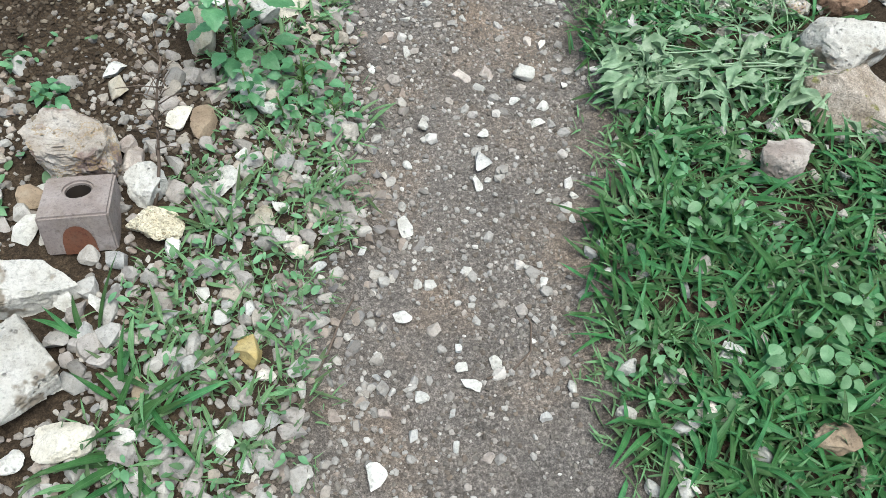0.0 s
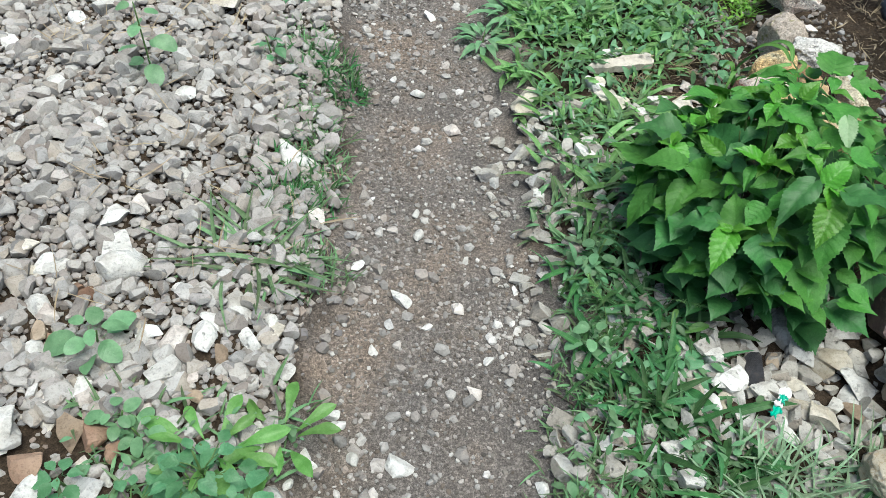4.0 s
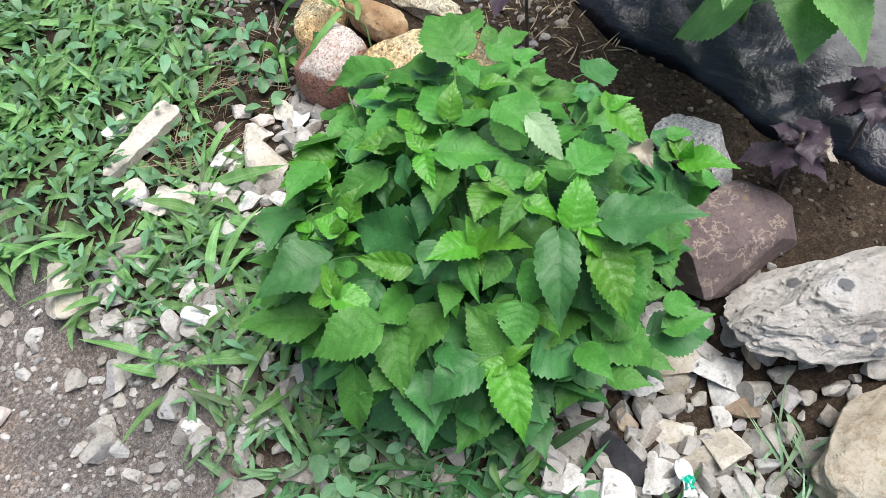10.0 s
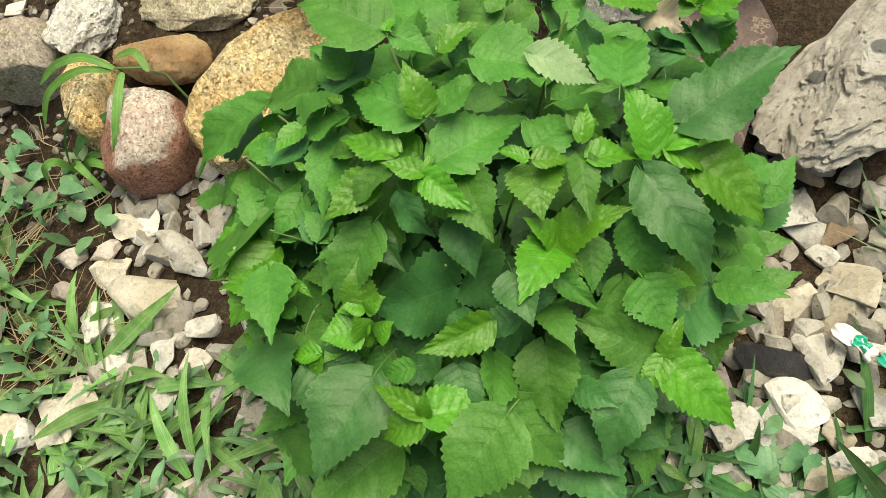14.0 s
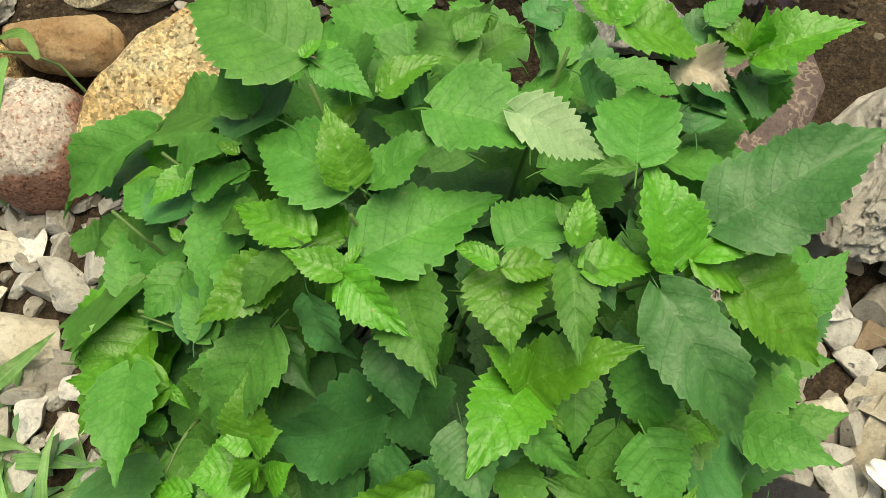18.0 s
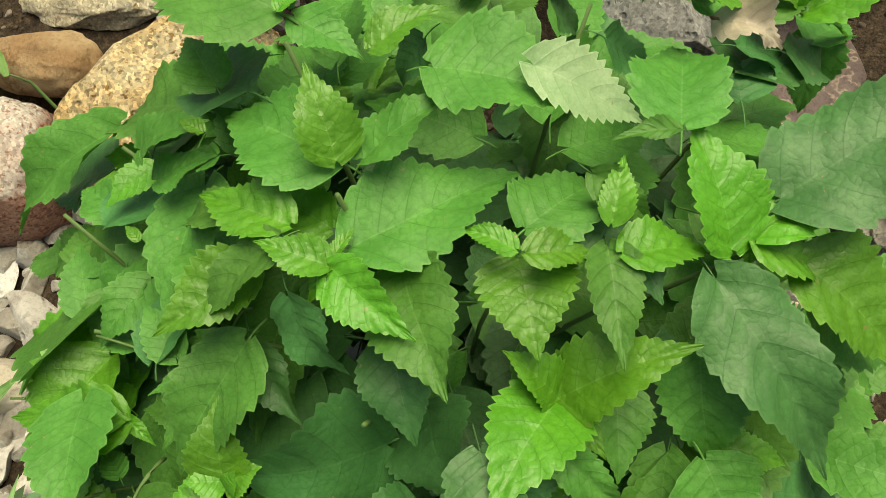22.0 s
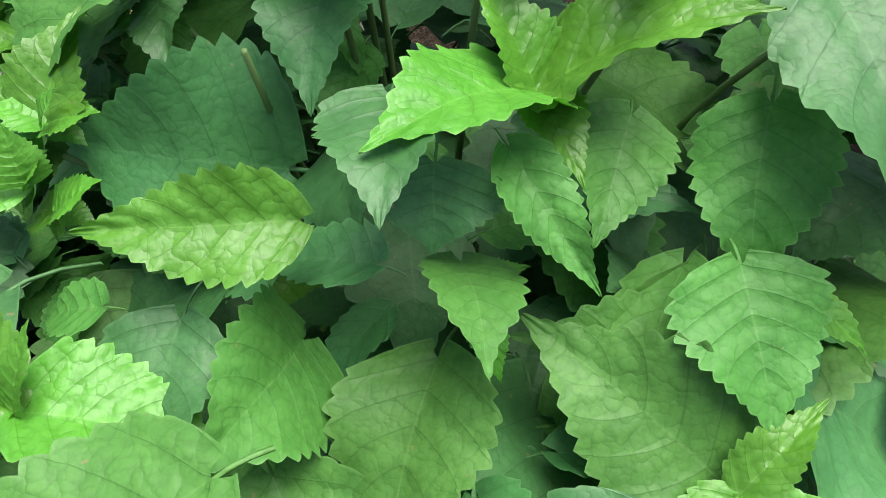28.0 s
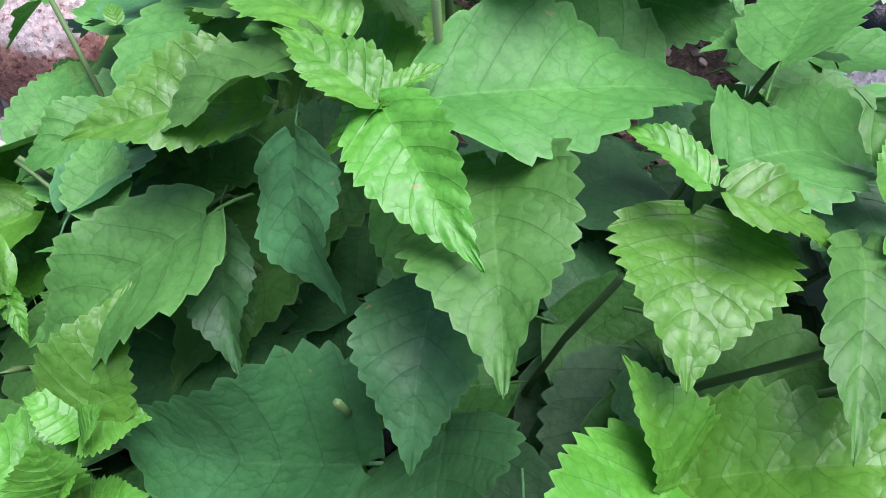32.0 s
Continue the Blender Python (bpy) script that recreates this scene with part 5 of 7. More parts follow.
pebble("limestone", -0.012, 2.194, 0.049)
pebble("pinkstone", -0.179, 2.190, 0.050)
pebble("greystone", -0.269, 2.166, 0.040)
pebble("pinkstone", -0.251, 2.132, 0.040)
pebble("limestone", -0.047, 2.065, 0.057)
pebble("limestone", -0.058, 2.026, 0.037)
pebble("pinkstone", -0.449, 2.350, 0.063)
pebble("sandstone", -0.494, 2.453, 0.054)
pebble("limestone", -0.445, 2.454, 0.057)
pebble("greystone", -0.449, 2.179, 0.038)
pebble("pinkstone", -0.418, 2.165, 0.048)
pebble("brownstone", -0.568, 1.070, 0.075)
pebble("pinkstone", -0.531, 1.086, 0.060)
pebble("limestone", -0.611, 1.298, 0.066)
pebble("limestone", -0.659, 0.946, 0.069)
pebble("limestone", -0.326, 1.022, 0.062)
pebble("sandstone", -0.248, 0.919, 0.077)
pebble("pinkstone", -0.181, 0.869, 0.062)
pebble("pinkstone", -0.384, 1.253, 0.062)
pebble("limestone", -0.329, 1.272, 0.078)
pebble("limestone", -0.273, 1.200, 0.060)
pebble("limestone", -0.396, 0.842, 0.050)
pebble("greystone", -0.326, 0.800, 0.053)
# ---- the tall plant with toothed leaves ----
BUSH = (0.99, 2.42)
bush = thing("leafy_plant", BUSH[0], BUSH[1], float(ground_z(*BUSH)), "bushy green plant with toothed heart-shaped leaves among stones", "plant")
TAKEN.append((BUSH[0], BUSH[1], 0.1))
set_leaf("young", bush, (0.922, 2.440, 0.414), (0.891, 2.400, 0.403), 0, 1, edge=(0.914, 2.410, 0.413))
set_leaf("mid", bush, (0.935, 2.432, 0.408), (0.983, 2.357, 0.391), 0, 0.85)
set_leaf("young", bush, (0.922, 2.440, 0.414), (0.932, 2.475, 0.419), 0, 0.9)
set_leaf("mid", bush, (0.935, 2.465, 0.414), (0.907, 2.504, 0.385), 10, 0.8)
set_leaf("young", bush, (0.922, 2.440, 0.414), (0.909, 2.452, 0.398), 0, 0.6)
set_leaf("young", bush, (0.922, 2.440, 0.414), (0.942, 2.430, 0.415), 0, 0.6)
set_leaf("young", bush, (0.945, 2.462, 0.411), (0.968, 2.514, 0.402), 0, 0.9)
set_leaf("mid", bush, (0.930, 2.410, 0.396), (0.866, 2.386, 0.396), 0, 1, edge=(0.886, 2.370, 0.404))
set_leaf("young", bush, (0.938, 2.358, 0.392), (0.890, 2.348, 0.385), 0, 1.05, edge=(0.925, 2.332, 0.389))
set_leaf("young", bush, (0.932, 2.358, 0.410), (0.943, 2.384, 0.411), 0, 0.8)
set_leaf("young", bush, (0.930, 2.354, 0.411), (0.936, 2.321, 0.396), 0, 0.9)
set_leaf("mid", bush, (0.946, 2.354, 0.405), (0.985, 2.318, 0.385), 0, 1.1)
set_leaf("mid", bush, (0.940, 2.317, 0.397), (0.884, 2.312, 0.389), 0, 0.9, edge=(0.906, 2.327, 0.393))
set_leaf("young", bush, (0.935, 2.311, 0.400), (0.947, 2.267, 0.379), -10, 0.95)
set_leaf("mid", bush, (0.968, 2.324, 0.416), (0.958, 2.294, 0.389), 35, 0.7)
set_leaf("young", bush, (0.946, 2.316, 0.409), (0.978, 2.309, 0.417), 0, 0.8)
set_leaf("young", bush, (0.884, 2.339, 0.353), (0.825, 2.370, 0.372), 0, 1.1)
set_leaf("young", bush, (0.884, 2.339, 0.353), (0.898, 2.277, 0.386), 0, 0.9)
set_leaf("young", bush, (0.884, 2.339, 0.353), (0.858, 2.317, 0.343), 0, 0.9)
set_leaf("young", bush, (0.884, 2.339, 0.353), (0.896, 2.365, 0.382))
set_leaf("mid", bush, (0.862, 2.341, 0.348), (0.838, 2.305, 0.321), 0, 1, edge=(0.852, 2.309, 0.333))
set_leaf("old", bush, (0.853, 2.361, 0.345), (0.838, 2.357, 0.322), 0, 1, edge=(0.841, 2.380, 0.330))
set_leaf("young", bush, (0.949, 2.258, 0.379), (1.003, 2.278, 0.414), 15, 1.05)
set_leaf("young", bush, (0.955, 2.246, 0.378), (1.005, 2.197, 0.361), -10, 0.95)
set_leaf("young", bush, (0.953, 2.223, 0.361), (0.914, 2.162, 0.315), 5, 1.0)
set_leaf("young", bush, (0.954, 2.248, 0.379), (0.949, 2.204, 0.344), 0, 0.9)
set_leaf("young", bush, (0.955, 2.246, 0.378), (0.946, 2.249, 0.365), 0, 0.8)
set_leaf("old", bush, (0.977, 2.232, 0.380), (1.027, 2.134, 0.401), 0, 0.75)
set_leaf("old", bush, (0.935, 2.266, 0.376), (0.856, 2.212, 0.322), 5, 0.6)
set_leaf("young", bush, (1.100, 2.200, 0.378), (1.110, 2.137, 0.400), 0, 0.95)
set_leaf("young", bush, (1.105, 2.197, 0.375), (1.123, 2.234, 0.390), 0, 0.9)
set_leaf("young", bush, (1.105, 2.197, 0.375), (1.114, 2.199, 0.410), 0, 0.8)
set_leaf("mid", bush, (1.124, 2.182, 0.340), (1.101, 2.180, 0.290))
set_leaf("young", bush, (1.105, 2.197, 0.375), (1.106, 2.167, 0.350), 0, 0.8)
set_leaf("young", bush, (1.082, 2.292, 0.430), (1.082, 2.235, 0.400), 0, 1.1)
set_leaf("young", bush, (1.082, 2.294, 0.430), (1.104, 2.274, 0.440))
set_leaf("young", bush, (1.082, 2.294, 0.430), (1.105, 2.311, 0.430))
set_leaf("mid", bush, (0.995, 2.282, 0.415), (1.070, 2.273, 0.382), 0, 0.85)
set_leaf("mid", bush, (0.989, 2.285, 0.420), (0.983, 2.316, 0.420), 0, 0.5)
set_leaf("under", bush, (1.005, 2.350, 0.447), (0.998, 2.299, 0.413), 20, 0.8)
set_leaf("mid", bush, (1.011, 2.396, 0.441), (0.998, 2.323, 0.425), 0, 1.05)
set_leaf("young", bush, (0.970, 2.440, 0.426), (1.005, 2.453, 0.454), 10, 1.05)
set_leaf("mid", bush, (0.975, 2.441, 0.420), (1.011, 2.507, 0.406), -5, 1.0)
set_leaf("mid", bush, (0.973, 2.428, 0.423), (0.999, 2.385, 0.436), -15, 0.95)
set_leaf("mid", bush, (1.036, 2.469, 0.455), (1.075, 2.547, 0.450), 0, 1.15)
set_leaf("mid", bush, (1.037, 2.463, 0.450), (1.019, 2.430, 0.437), 0, 0.9)
set_leaf("young", bush, (1.031, 2.468, 0.460), (1.045, 2.459, 0.458))
set_leaf("young", bush, (1.016, 2.424, 0.449), (1.039, 2.389, 0.452), 0, 0.85)
set_leaf("mid", bush, (1.069, 2.449, 0.460), (1.074, 2.407, 0.440), 0, 1.2)
set_leaf("mid", bush, (1.069, 2.449, 0.460), (1.087, 2.465, 0.470), 0, 1.2)
set_leaf("mid", bush, (1.069, 2.615, 0.330), (1.024, 2.711, 0.270), 0, 0.62)
set_leaf("mid", bush, (1.060, 2.554, 0.360), (1.092, 2.626, 0.300))
set_leaf("mid", bush, (1.021, 2.509, 0.420), (1.055, 2.532, 0.420))
set_leaf("mid", bush, (0.998, 2.553, 0.400), (1.001, 2.510, 0.420), 0, 0.9)
set_leaf("old", bush, (1.018, 2.492, 0.420), (1.050, 2.539, 0.380))
set_leaf("young", bush, (0.938, 2.617, 0.281), (0.931, 2.702, 0.221), 0, 1.05)
set_leaf("young", bush, (0.928, 2.606, 0.285), (0.857, 2.650, 0.266), 0, 1.05)
set_leaf("mid", bush, (0.962, 2.603, 0.305), (0.987, 2.704, 0.201), 0, 1.3)
set_leaf("young", bush, (0.938, 2.617, 0.281), (0.964, 2.629, 0.276))
set_leaf("mid", bush, (1.020, 2.648, 0.270), (1.004, 2.691, 0.240))
set_leaf("old", bush, (0.835, 2.612, 0.268), (0.762, 2.572, 0.298), 0, 0.95)
set_leaf("mid", bush, (0.907, 2.492, 0.362), (0.852, 2.531, 0.315), 0, 0.9)
set_leaf("old", bush, (0.912, 2.493, 0.351), (0.875, 2.466, 0.329), 25, 0.6)
set_leaf("young", bush, (0.845, 2.504, 0.326), (0.883, 2.506, 0.352), 0, 1.15)
set_leaf("young", bush, (0.846, 2.503, 0.328), (0.853, 2.484, 0.333), 0, 1.75)
set_leaf("young", bush, (0.846, 2.503, 0.328), (0.844, 2.522, 0.334), 0, 1.75)
set_leaf("young", bush, (0.851, 2.509, 0.322), (0.845, 2.529, 0.320), 0, 1.575)
set_leaf("young", bush, (0.841, 2.499, 0.333), (0.848, 2.492, 0.346), 0, 1.4)
set_leaf("young", bush, (0.851, 2.508, 0.322), (0.851, 2.495, 0.316), 0, 1.575)
set_leaf("young", bush, (0.832, 2.508, 0.310), (0.824, 2.545, 0.312), 0, 1.75)
set_leaf("young", bush, (0.834, 2.510, 0.308), (0.823, 2.532, 0.297), 0, 1.75)
set_leaf("young", bush, (0.828, 2.504, 0.316), (0.835, 2.510, 0.336), 0, 1.75)
set_leaf("young", bush, (0.830, 2.506, 0.314), (0.837, 2.497, 0.326), 0, 1.575)
set_leaf("young", bush, (0.835, 2.512, 0.305), (0.829, 2.517, 0.295), 0, 1.575)
set_leaf("young", bush, (0.827, 2.496, 0.305), (0.837, 2.479, 0.317), 0, 1.575)
set_leaf("young", bush, (0.832, 2.501, 0.298), (0.825, 2.516, 0.291), 0, 1.75)
set_leaf("young", bush, (0.832, 2.501, 0.298), (0.826, 2.503, 0.287), 0, 1.575)
set_leaf("young", bush, (0.832, 2.500, 0.298), (0.834, 2.488, 0.294), 0, 1.575)
set_leaf("young", bush, (0.819, 2.550, 0.290), (0.821, 2.583, 0.280), 0, 0.9)
set_leaf("young", bush, (0.817, 2.550, 0.290), (0.798, 2.559, 0.270), 0, 0.8)
set_leaf("old", bush, (0.874, 2.428, 0.303), (0.850, 2.508, 0.318), 0, 1, edge=(0.884, 2.468, 0.346))
set_leaf("old", bush, (0.888, 2.405, 0.320), (0.842, 2.383, 0.312), 0, 1, edge=(0.862, 2.369, 0.340))
set_leaf("old", bush, (0.908, 2.418, 0.366), (0.862, 2.406, 0.343), 0, 1, edge=(0.877, 2.391, 0.351))
set_leaf("young", bush, (0.828, 2.395, 0.334), (0.800, 2.456, 0.337), 0, 1, edge=(0.831, 2.420, 0.345))
set_leaf("old", bush, (0.842, 2.410, 0.300), (0.831, 2.441, 0.270))
set_leaf("mid", bush, (0.816, 2.397, 0.287), (0.755, 2.397, 0.306), 0, 1, edge=(0.788, 2.413, 0.319))
set_leaf("old", bush, (0.846, 2.450, 0.260), (0.813, 2.511, 0.220), 0, 1.2)
set_leaf("mid", bush, (0.823, 2.351, 0.288), (0.752, 2.344, 0.256), 0, 1, edge=(0.800, 2.323, 0.288))

set_leaf("mid", bush, (0.818, 2.253, 0.268), (0.840, 2.329, 0.300), 0, 1, edge=(0.851, 2.279, 0.297))
set_leaf("young", bush, (0.812, 2.253, 0.272), (0.760, 2.192, 0.229), 0, 0.9)
set_leaf("young", bush, (0.812, 2.253, 0.277), (0.843, 2.234, 0.295), 0, 0.75)
set_leaf("young", bush, (0.812, 2.253, 0.277), (0.778, 2.274, 0.264), 0, 0.9)
set_leaf("mid", bush, (0.866, 2.268, 0.318), (0.828, 2.248, 0.288), 0, 1, edge=(0.846, 2.284, 0.310))
set_leaf("mid", bush, (0.910, 2.270, 0.345), (0.867, 2.263, 0.303), 0, 1, edge=(0.886, 2.245, 0.328))
set_leaf("old", bush, (0.949, 2.210, 0.290), (0.915, 2.243, 0.270), 0, 1.4)
set_leaf("young", bush, (0.879, 2.258, 0.300), (0.874, 2.218, 0.280), 0, 0.8)
set_leaf("old", bush, (0.919, 2.314, 0.310), (0.921, 2.296, 0.280))
set_leaf("old", bush, (0.905, 2.290, 0.260), (0.862, 2.306, 0.290), 0, 1, edge=(0.885, 2.325, 0.285))
set_leaf("young", bush, (0.837, 2.345, 0.300), (0.825, 2.330, 0.280), 0, 0.8)
set_leaf("young", bush, (0.848, 2.345, 0.300), (0.860, 2.331, 0.300), 0, 0.9)
set_leaf("young", bush, (0.754, 2.451, 0.313), (0.743, 2.491, 0.285), 0, 1.1)
set_leaf("young", bush, (0.754, 2.451, 0.313), (0.769, 2.392, 0.293))
set_leaf("young", bush, (0.754, 2.451, 0.313), (0.785, 2.498, 0.307), 0, 0.6)
set_leaf("young", bush, (0.754, 2.451, 0.313), (0.772, 2.448, 0.335), 0, 0.8)
set_leaf("mid", bush, (0.752, 2.384, 0.322), (0.688, 2.434, 0.284), 0, 1, edge=(0.722, 2.450, 0.292))
set_leaf("mid", bush, (0.752, 2.494, 0.224), (0.685, 2.579, 0.210), 0, 0.95)
set_leaf("mid", bush, (0.776, 2.391, 0.268), (0.727, 2.338, 0.220), 0, 0.85)

set_leaf("old", bush, (0.797, 2.278, 0.272), (0.731, 2.307, 0.236), 0, 0.85)
set_leaf("mid", bush, (0.717, 2.402, 0.248), (0.676, 2.378, 0.158), 0, 0.62)
set_leaf("old", bush, (0.795, 2.500, 0.295), (0.712, 2.551, 0.270), 0, 0.95)
set_leaf("mid", bush, (0.780, 2.545, 0.240), (0.741, 2.604, 0.160), 0, 1.2)
set_leaf("old", bush, (0.816, 2.561, 0.280), (0.771, 2.518, 0.250), 0, 1.3)
set_leaf("mid", bush, (0.876, 2.276, 0.300), (0.846, 2.266, 0.240), 0, 1.2)
set_leaf("mid", bush, (0.944, 2.207, 0.240), (0.954, 2.122, 0.170), 0, 1.1)
set_leaf("old", bush, (0.864, 2.240, 0.270), (0.867, 2.189, 0.220), 0, 1.3)
set_leaf("mid", bush, (0.957, 2.213, 0.340), (0.934, 2.151, 0.270), 10, 1.0)
set_leaf("mid", bush, (1.059, 2.385, 0.420), (1.111, 2.408, 0.410))
set_leaf("mid", bush, (1.071, 2.375, 0.410), (1.104, 2.345, 0.400))
set_leaf("old", bush, (1.095, 2.341, 0.400), (1.093, 2.326, 0.370), 0, 1.1)
set_leaf("old", bush, (1.103, 2.345, 0.410), (1.123, 2.318, 0.400), 0, 1.1)
set_leaf("mid", bush, (1.069, 2.385, 0.430), (1.090, 2.367, 0.430), 0, 0.9)
set_leaf("mid", bush, (1.073, 2.415, 0.450), (1.099, 2.395, 0.450))
set_leaf("old", bush, (1.075, 2.311, 0.390), (1.072, 2.286, 0.360), 0, 1.1)
set_leaf("mid", bush, (1.085, 2.308, 0.410), (1.104, 2.321, 0.420))
set_leaf("old", bush, (1.076, 2.238, 0.360), (1.118, 2.201, 0.330), 0, 1.2)
set_leaf("mid", bush, (1.092, 2.255, 0.400), (1.096, 2.272, 0.420))
set_leaf("old", bush, (1.063, 2.366, 0.380), (1.080, 2.388, 0.380), 0, 1.2)
set_leaf("old", bush, (1.069, 2.409, 0.400), (1.061, 2.424, 0.370), 0, 1.2)
set_leaf("old", bush, (1.054, 2.236, 0.360), (1.096, 2.239, 0.350), 0, 1.2)
set_leaf("mid", bush, (0.959, 2.498, 0.400), (0.973, 2.531, 0.370), 0, 0.9)
set_leaf("old", bush, (0.990, 2.566, 0.350), (1.020, 2.605, 0.330), 0, 1.2)
set_leaf("mid", bush, (0.985, 2.545, 0.390), (0.993, 2.510, 0.400), 0, 0.9)
set_leaf("old", bush, (0.960, 2.537, 0.340), (0.961, 2.585, 0.300), 0, 1.1)
set_leaf("mid", bush, (1.003, 2.597, 0.330), (1.026, 2.634, 0.320))
set_leaf("old", bush, (0.935, 2.555, 0.310), (0.971, 2.594, 0.290), 0, 1.2)
set_leaf("mid", bush, (0.993, 2.510, 0.400), (0.992, 2.538, 0.380), 0, 0.8)
set_leaf("young", bush, (0.993, 2.510, 0.420), (1.001, 2.525, 0.420), 0, 0.8)
set_leaf("young", bush, (0.955, 2.552, 0.380), (0.964, 2.562, 0.380), 0, 0.8)
set_leaf("mid", bush, (1.027, 2.698, 0.220), (1.041, 2.744, 0.200), 0, 0.9)
set_leaf("old", bush, (1.057, 2.631, 0.300), (1.066, 2.694, 0.250))
set_leaf("mid", bush, (1.075, 2.492, 0.450), (1.130, 2.539, 0.420))
set_leaf("mid", bush, (1.090, 2.444, 0.450), (1.128, 2.430, 0.440))
set_leaf("old", bush, (1.153, 2.362, 0.390), (1.199, 2.337, 0.370), 0, 1.2)
set_leaf("mid", bush, (0.884, 2.537, 0.310), (0.923, 2.516, 0.320))
set_leaf("mid", bush, (0.892, 2.525, 0.300), (0.894, 2.575, 0.290), 0, 0.9)
set_leaf("mid", bush, (0.992, 2.632, 0.270), (0.961, 2.670, 0.250))
set_leaf("young", bush, (0.886, 2.580, 0.300), (0.889, 2.658, 0.285), 0, 0.75)
set_leaf("young", bush, (0.882, 2.577, 0.300), (0.854, 2.640, 0.280), 0, 0.75)
set_leaf("young", bush, (0.886, 2.580, 0.300), (0.873, 2.562, 0.290), 0, 0.6)
set_leaf("mid", bush, (0.847, 2.575, 0.270), (0.796, 2.524, 0.260), 0, 0.9)
set_leaf("mid", bush, (0.827, 2.501, 0.260), (0.799, 2.507, 0.240))
set_leaf("young", bush, (0.831, 2.597, 0.250), (0.860, 2.648, 0.240))
set_leaf("young", bush, (0.826, 2.589, 0.250), (0.849, 2.588, 0.250))
set_leaf("young", bush, (0.820, 2.587, 0.250), (0.815, 2.598, 0.240))
set_leaf("old", bush, (0.803, 2.569, 0.220), (0.782, 2.603, 0.200), 0, 1.3)
set_leaf("mid", bush, (0.835, 2.626, 0.230), (0.816, 2.596, 0.210), 0, 1.1)
set_leaf("mid", bush, (0.916, 2.506, 0.335), (0.866, 2.547, 0.310), 0, 0.95)
set_leaf("young", bush, (0.910, 2.489, 0.350), (0.891, 2.505, 0.335))
set_leaf("mid", bush, (0.908, 2.492, 0.335), (0.887, 2.477, 0.310), 0, 0.6)
set_leaf("mid", bush, (0.966, 2.605, 0.300), (0.926, 2.614, 0.280))
set_leaf("mid", bush, (0.974, 2.579, 0.310), (0.956, 2.537, 0.310), 0, 0.8)
set_leaf("mid", bush, (0.967, 2.471, 0.335), (0.937, 2.471, 0.310), 0, 0.6)
set_leaf("mid", bush, (0.953, 2.454, 0.340), (0.931, 2.422, 0.300), 0, 0.6)
set_leaf("mid", bush, (0.942, 2.427, 0.310), (0.907, 2.428, 0.280), 0, 0.95)
set_leaf("mid", bush, (0.995, 2.651, 0.280), (1.032, 2.652, 0.270), 0, 0.9)
set_leaf("mid", bush, (0.939, 2.624, 0.270), (0.926, 2.609, 0.250))
set_leaf("mid", bush, (1.096, 2.225, 0.380), (1.120, 2.192, 0.370))
set_leaf("old", bush, (1.112, 2.244, 0.380), (1.138, 2.214, 0.370))
set_leaf("mid", bush, (1.090, 2.265, 0.400), (1.088, 2.241, 0.380))
set_leaf("old", bush, (1.088, 2.207, 0.360), (1.090, 2.175, 0.330), 0, 1.1)
set_leaf("old", bush, (1.112, 2.274, 0.400), (1.101, 2.290, 0.390), 0, 1.1)
set_leaf("mid", bush, (1.118, 2.229, 0.390), (1.138, 2.205, 0.390))
set_leaf("mid", bush, (1.105, 2.189, 0.350), (1.137, 2.155, 0.330))
set_leaf("old", bush, (1.085, 2.237, 0.370), (1.092, 2.202, 0.340), 0, 1.1)
set_leaf("mid", bush, (1.103, 2.295, 0.410), (1.117, 2.315, 0.410))
set_leaf("old", bush, (1.108, 2.325, 0.410), (1.095, 2.341, 0.400))
set_leaf("mid", bush, (1.086, 2.364, 0.430), (1.079, 2.377, 0.420))
set_leaf("old", bush, (0.913, 2.460, 0.402), (0.887, 2.437, 0.368), 0, 1, edge=(0.902, 2.438, 0.398))
set_leaf("old", bush, (1.075, 2.205, 0.220), (1.112, 2.160, 0.125), 0, 0.95)
set_leaf("dead", bush, (1.075, 2.253, 0.400), (1.064, 2.219, 0.390), 20, 1.0, label="dry curled pale brown leaf")


def shoot_stem(x, y, z, r=0.0022):
    """A stem from the plant's foot up to a node."""
    foot = (BUSH[0] + 0.22 * (x - BUSH[0]), BUSH[1] + 0.22 * (y - BUSH[1]), float(ground_z(*BUSH)) - 0.01)
    tube("stem", bent(foot, (x, y, z - 0.02), 0.02), r, r * 0.6, "stem", bush)


for node in ((0.914, 2.429, 0.425), (0.885, 2.34, 0.352), (0.953, 2.249, 0.388), (1.017, 2.463, 0.474), (0.951, 2.437, 0.447), (0.846, 2.503, 0.333),
             (0.95, 2.635, 0.25), (0.812, 2.253, 0.276), (0.754, 2.451, 0.312), (0.927, 2.37, 0.39), (0.925, 2.31, 0.395), (1.105, 2.197, 0.375),
             (1.08, 2.32, 0.43), (0.92, 2.5, 0.35), (1.03, 2.59, 0.38), (0.86, 2.4, 0.32)):
    shoot_stem(*node)
tube("cut_stem", bent((0.9, 2.41, 0.16), (0.866, 2.424, 0.3), 0.0), 0.0016, 0.0013, "stem", bush)
tube("cut_stem", bent((0.92, 2.45, 0.17), (0.867, 2.429, 0.36), 0.0), 0.0016, 0.0013, "stem", bush)
tube("cut_stem", bent((0.95, 2.52, 0.2), (0.93, 2.6, 0.32), 0.0), 0.0016, 0.0013, "stem", bush)
tube("cut_stem", bent((0.95, 2.55, 0.2), (0.99, 2.62, 0.35), 0.0), 0.0016, 0.0013, "stem", bush)


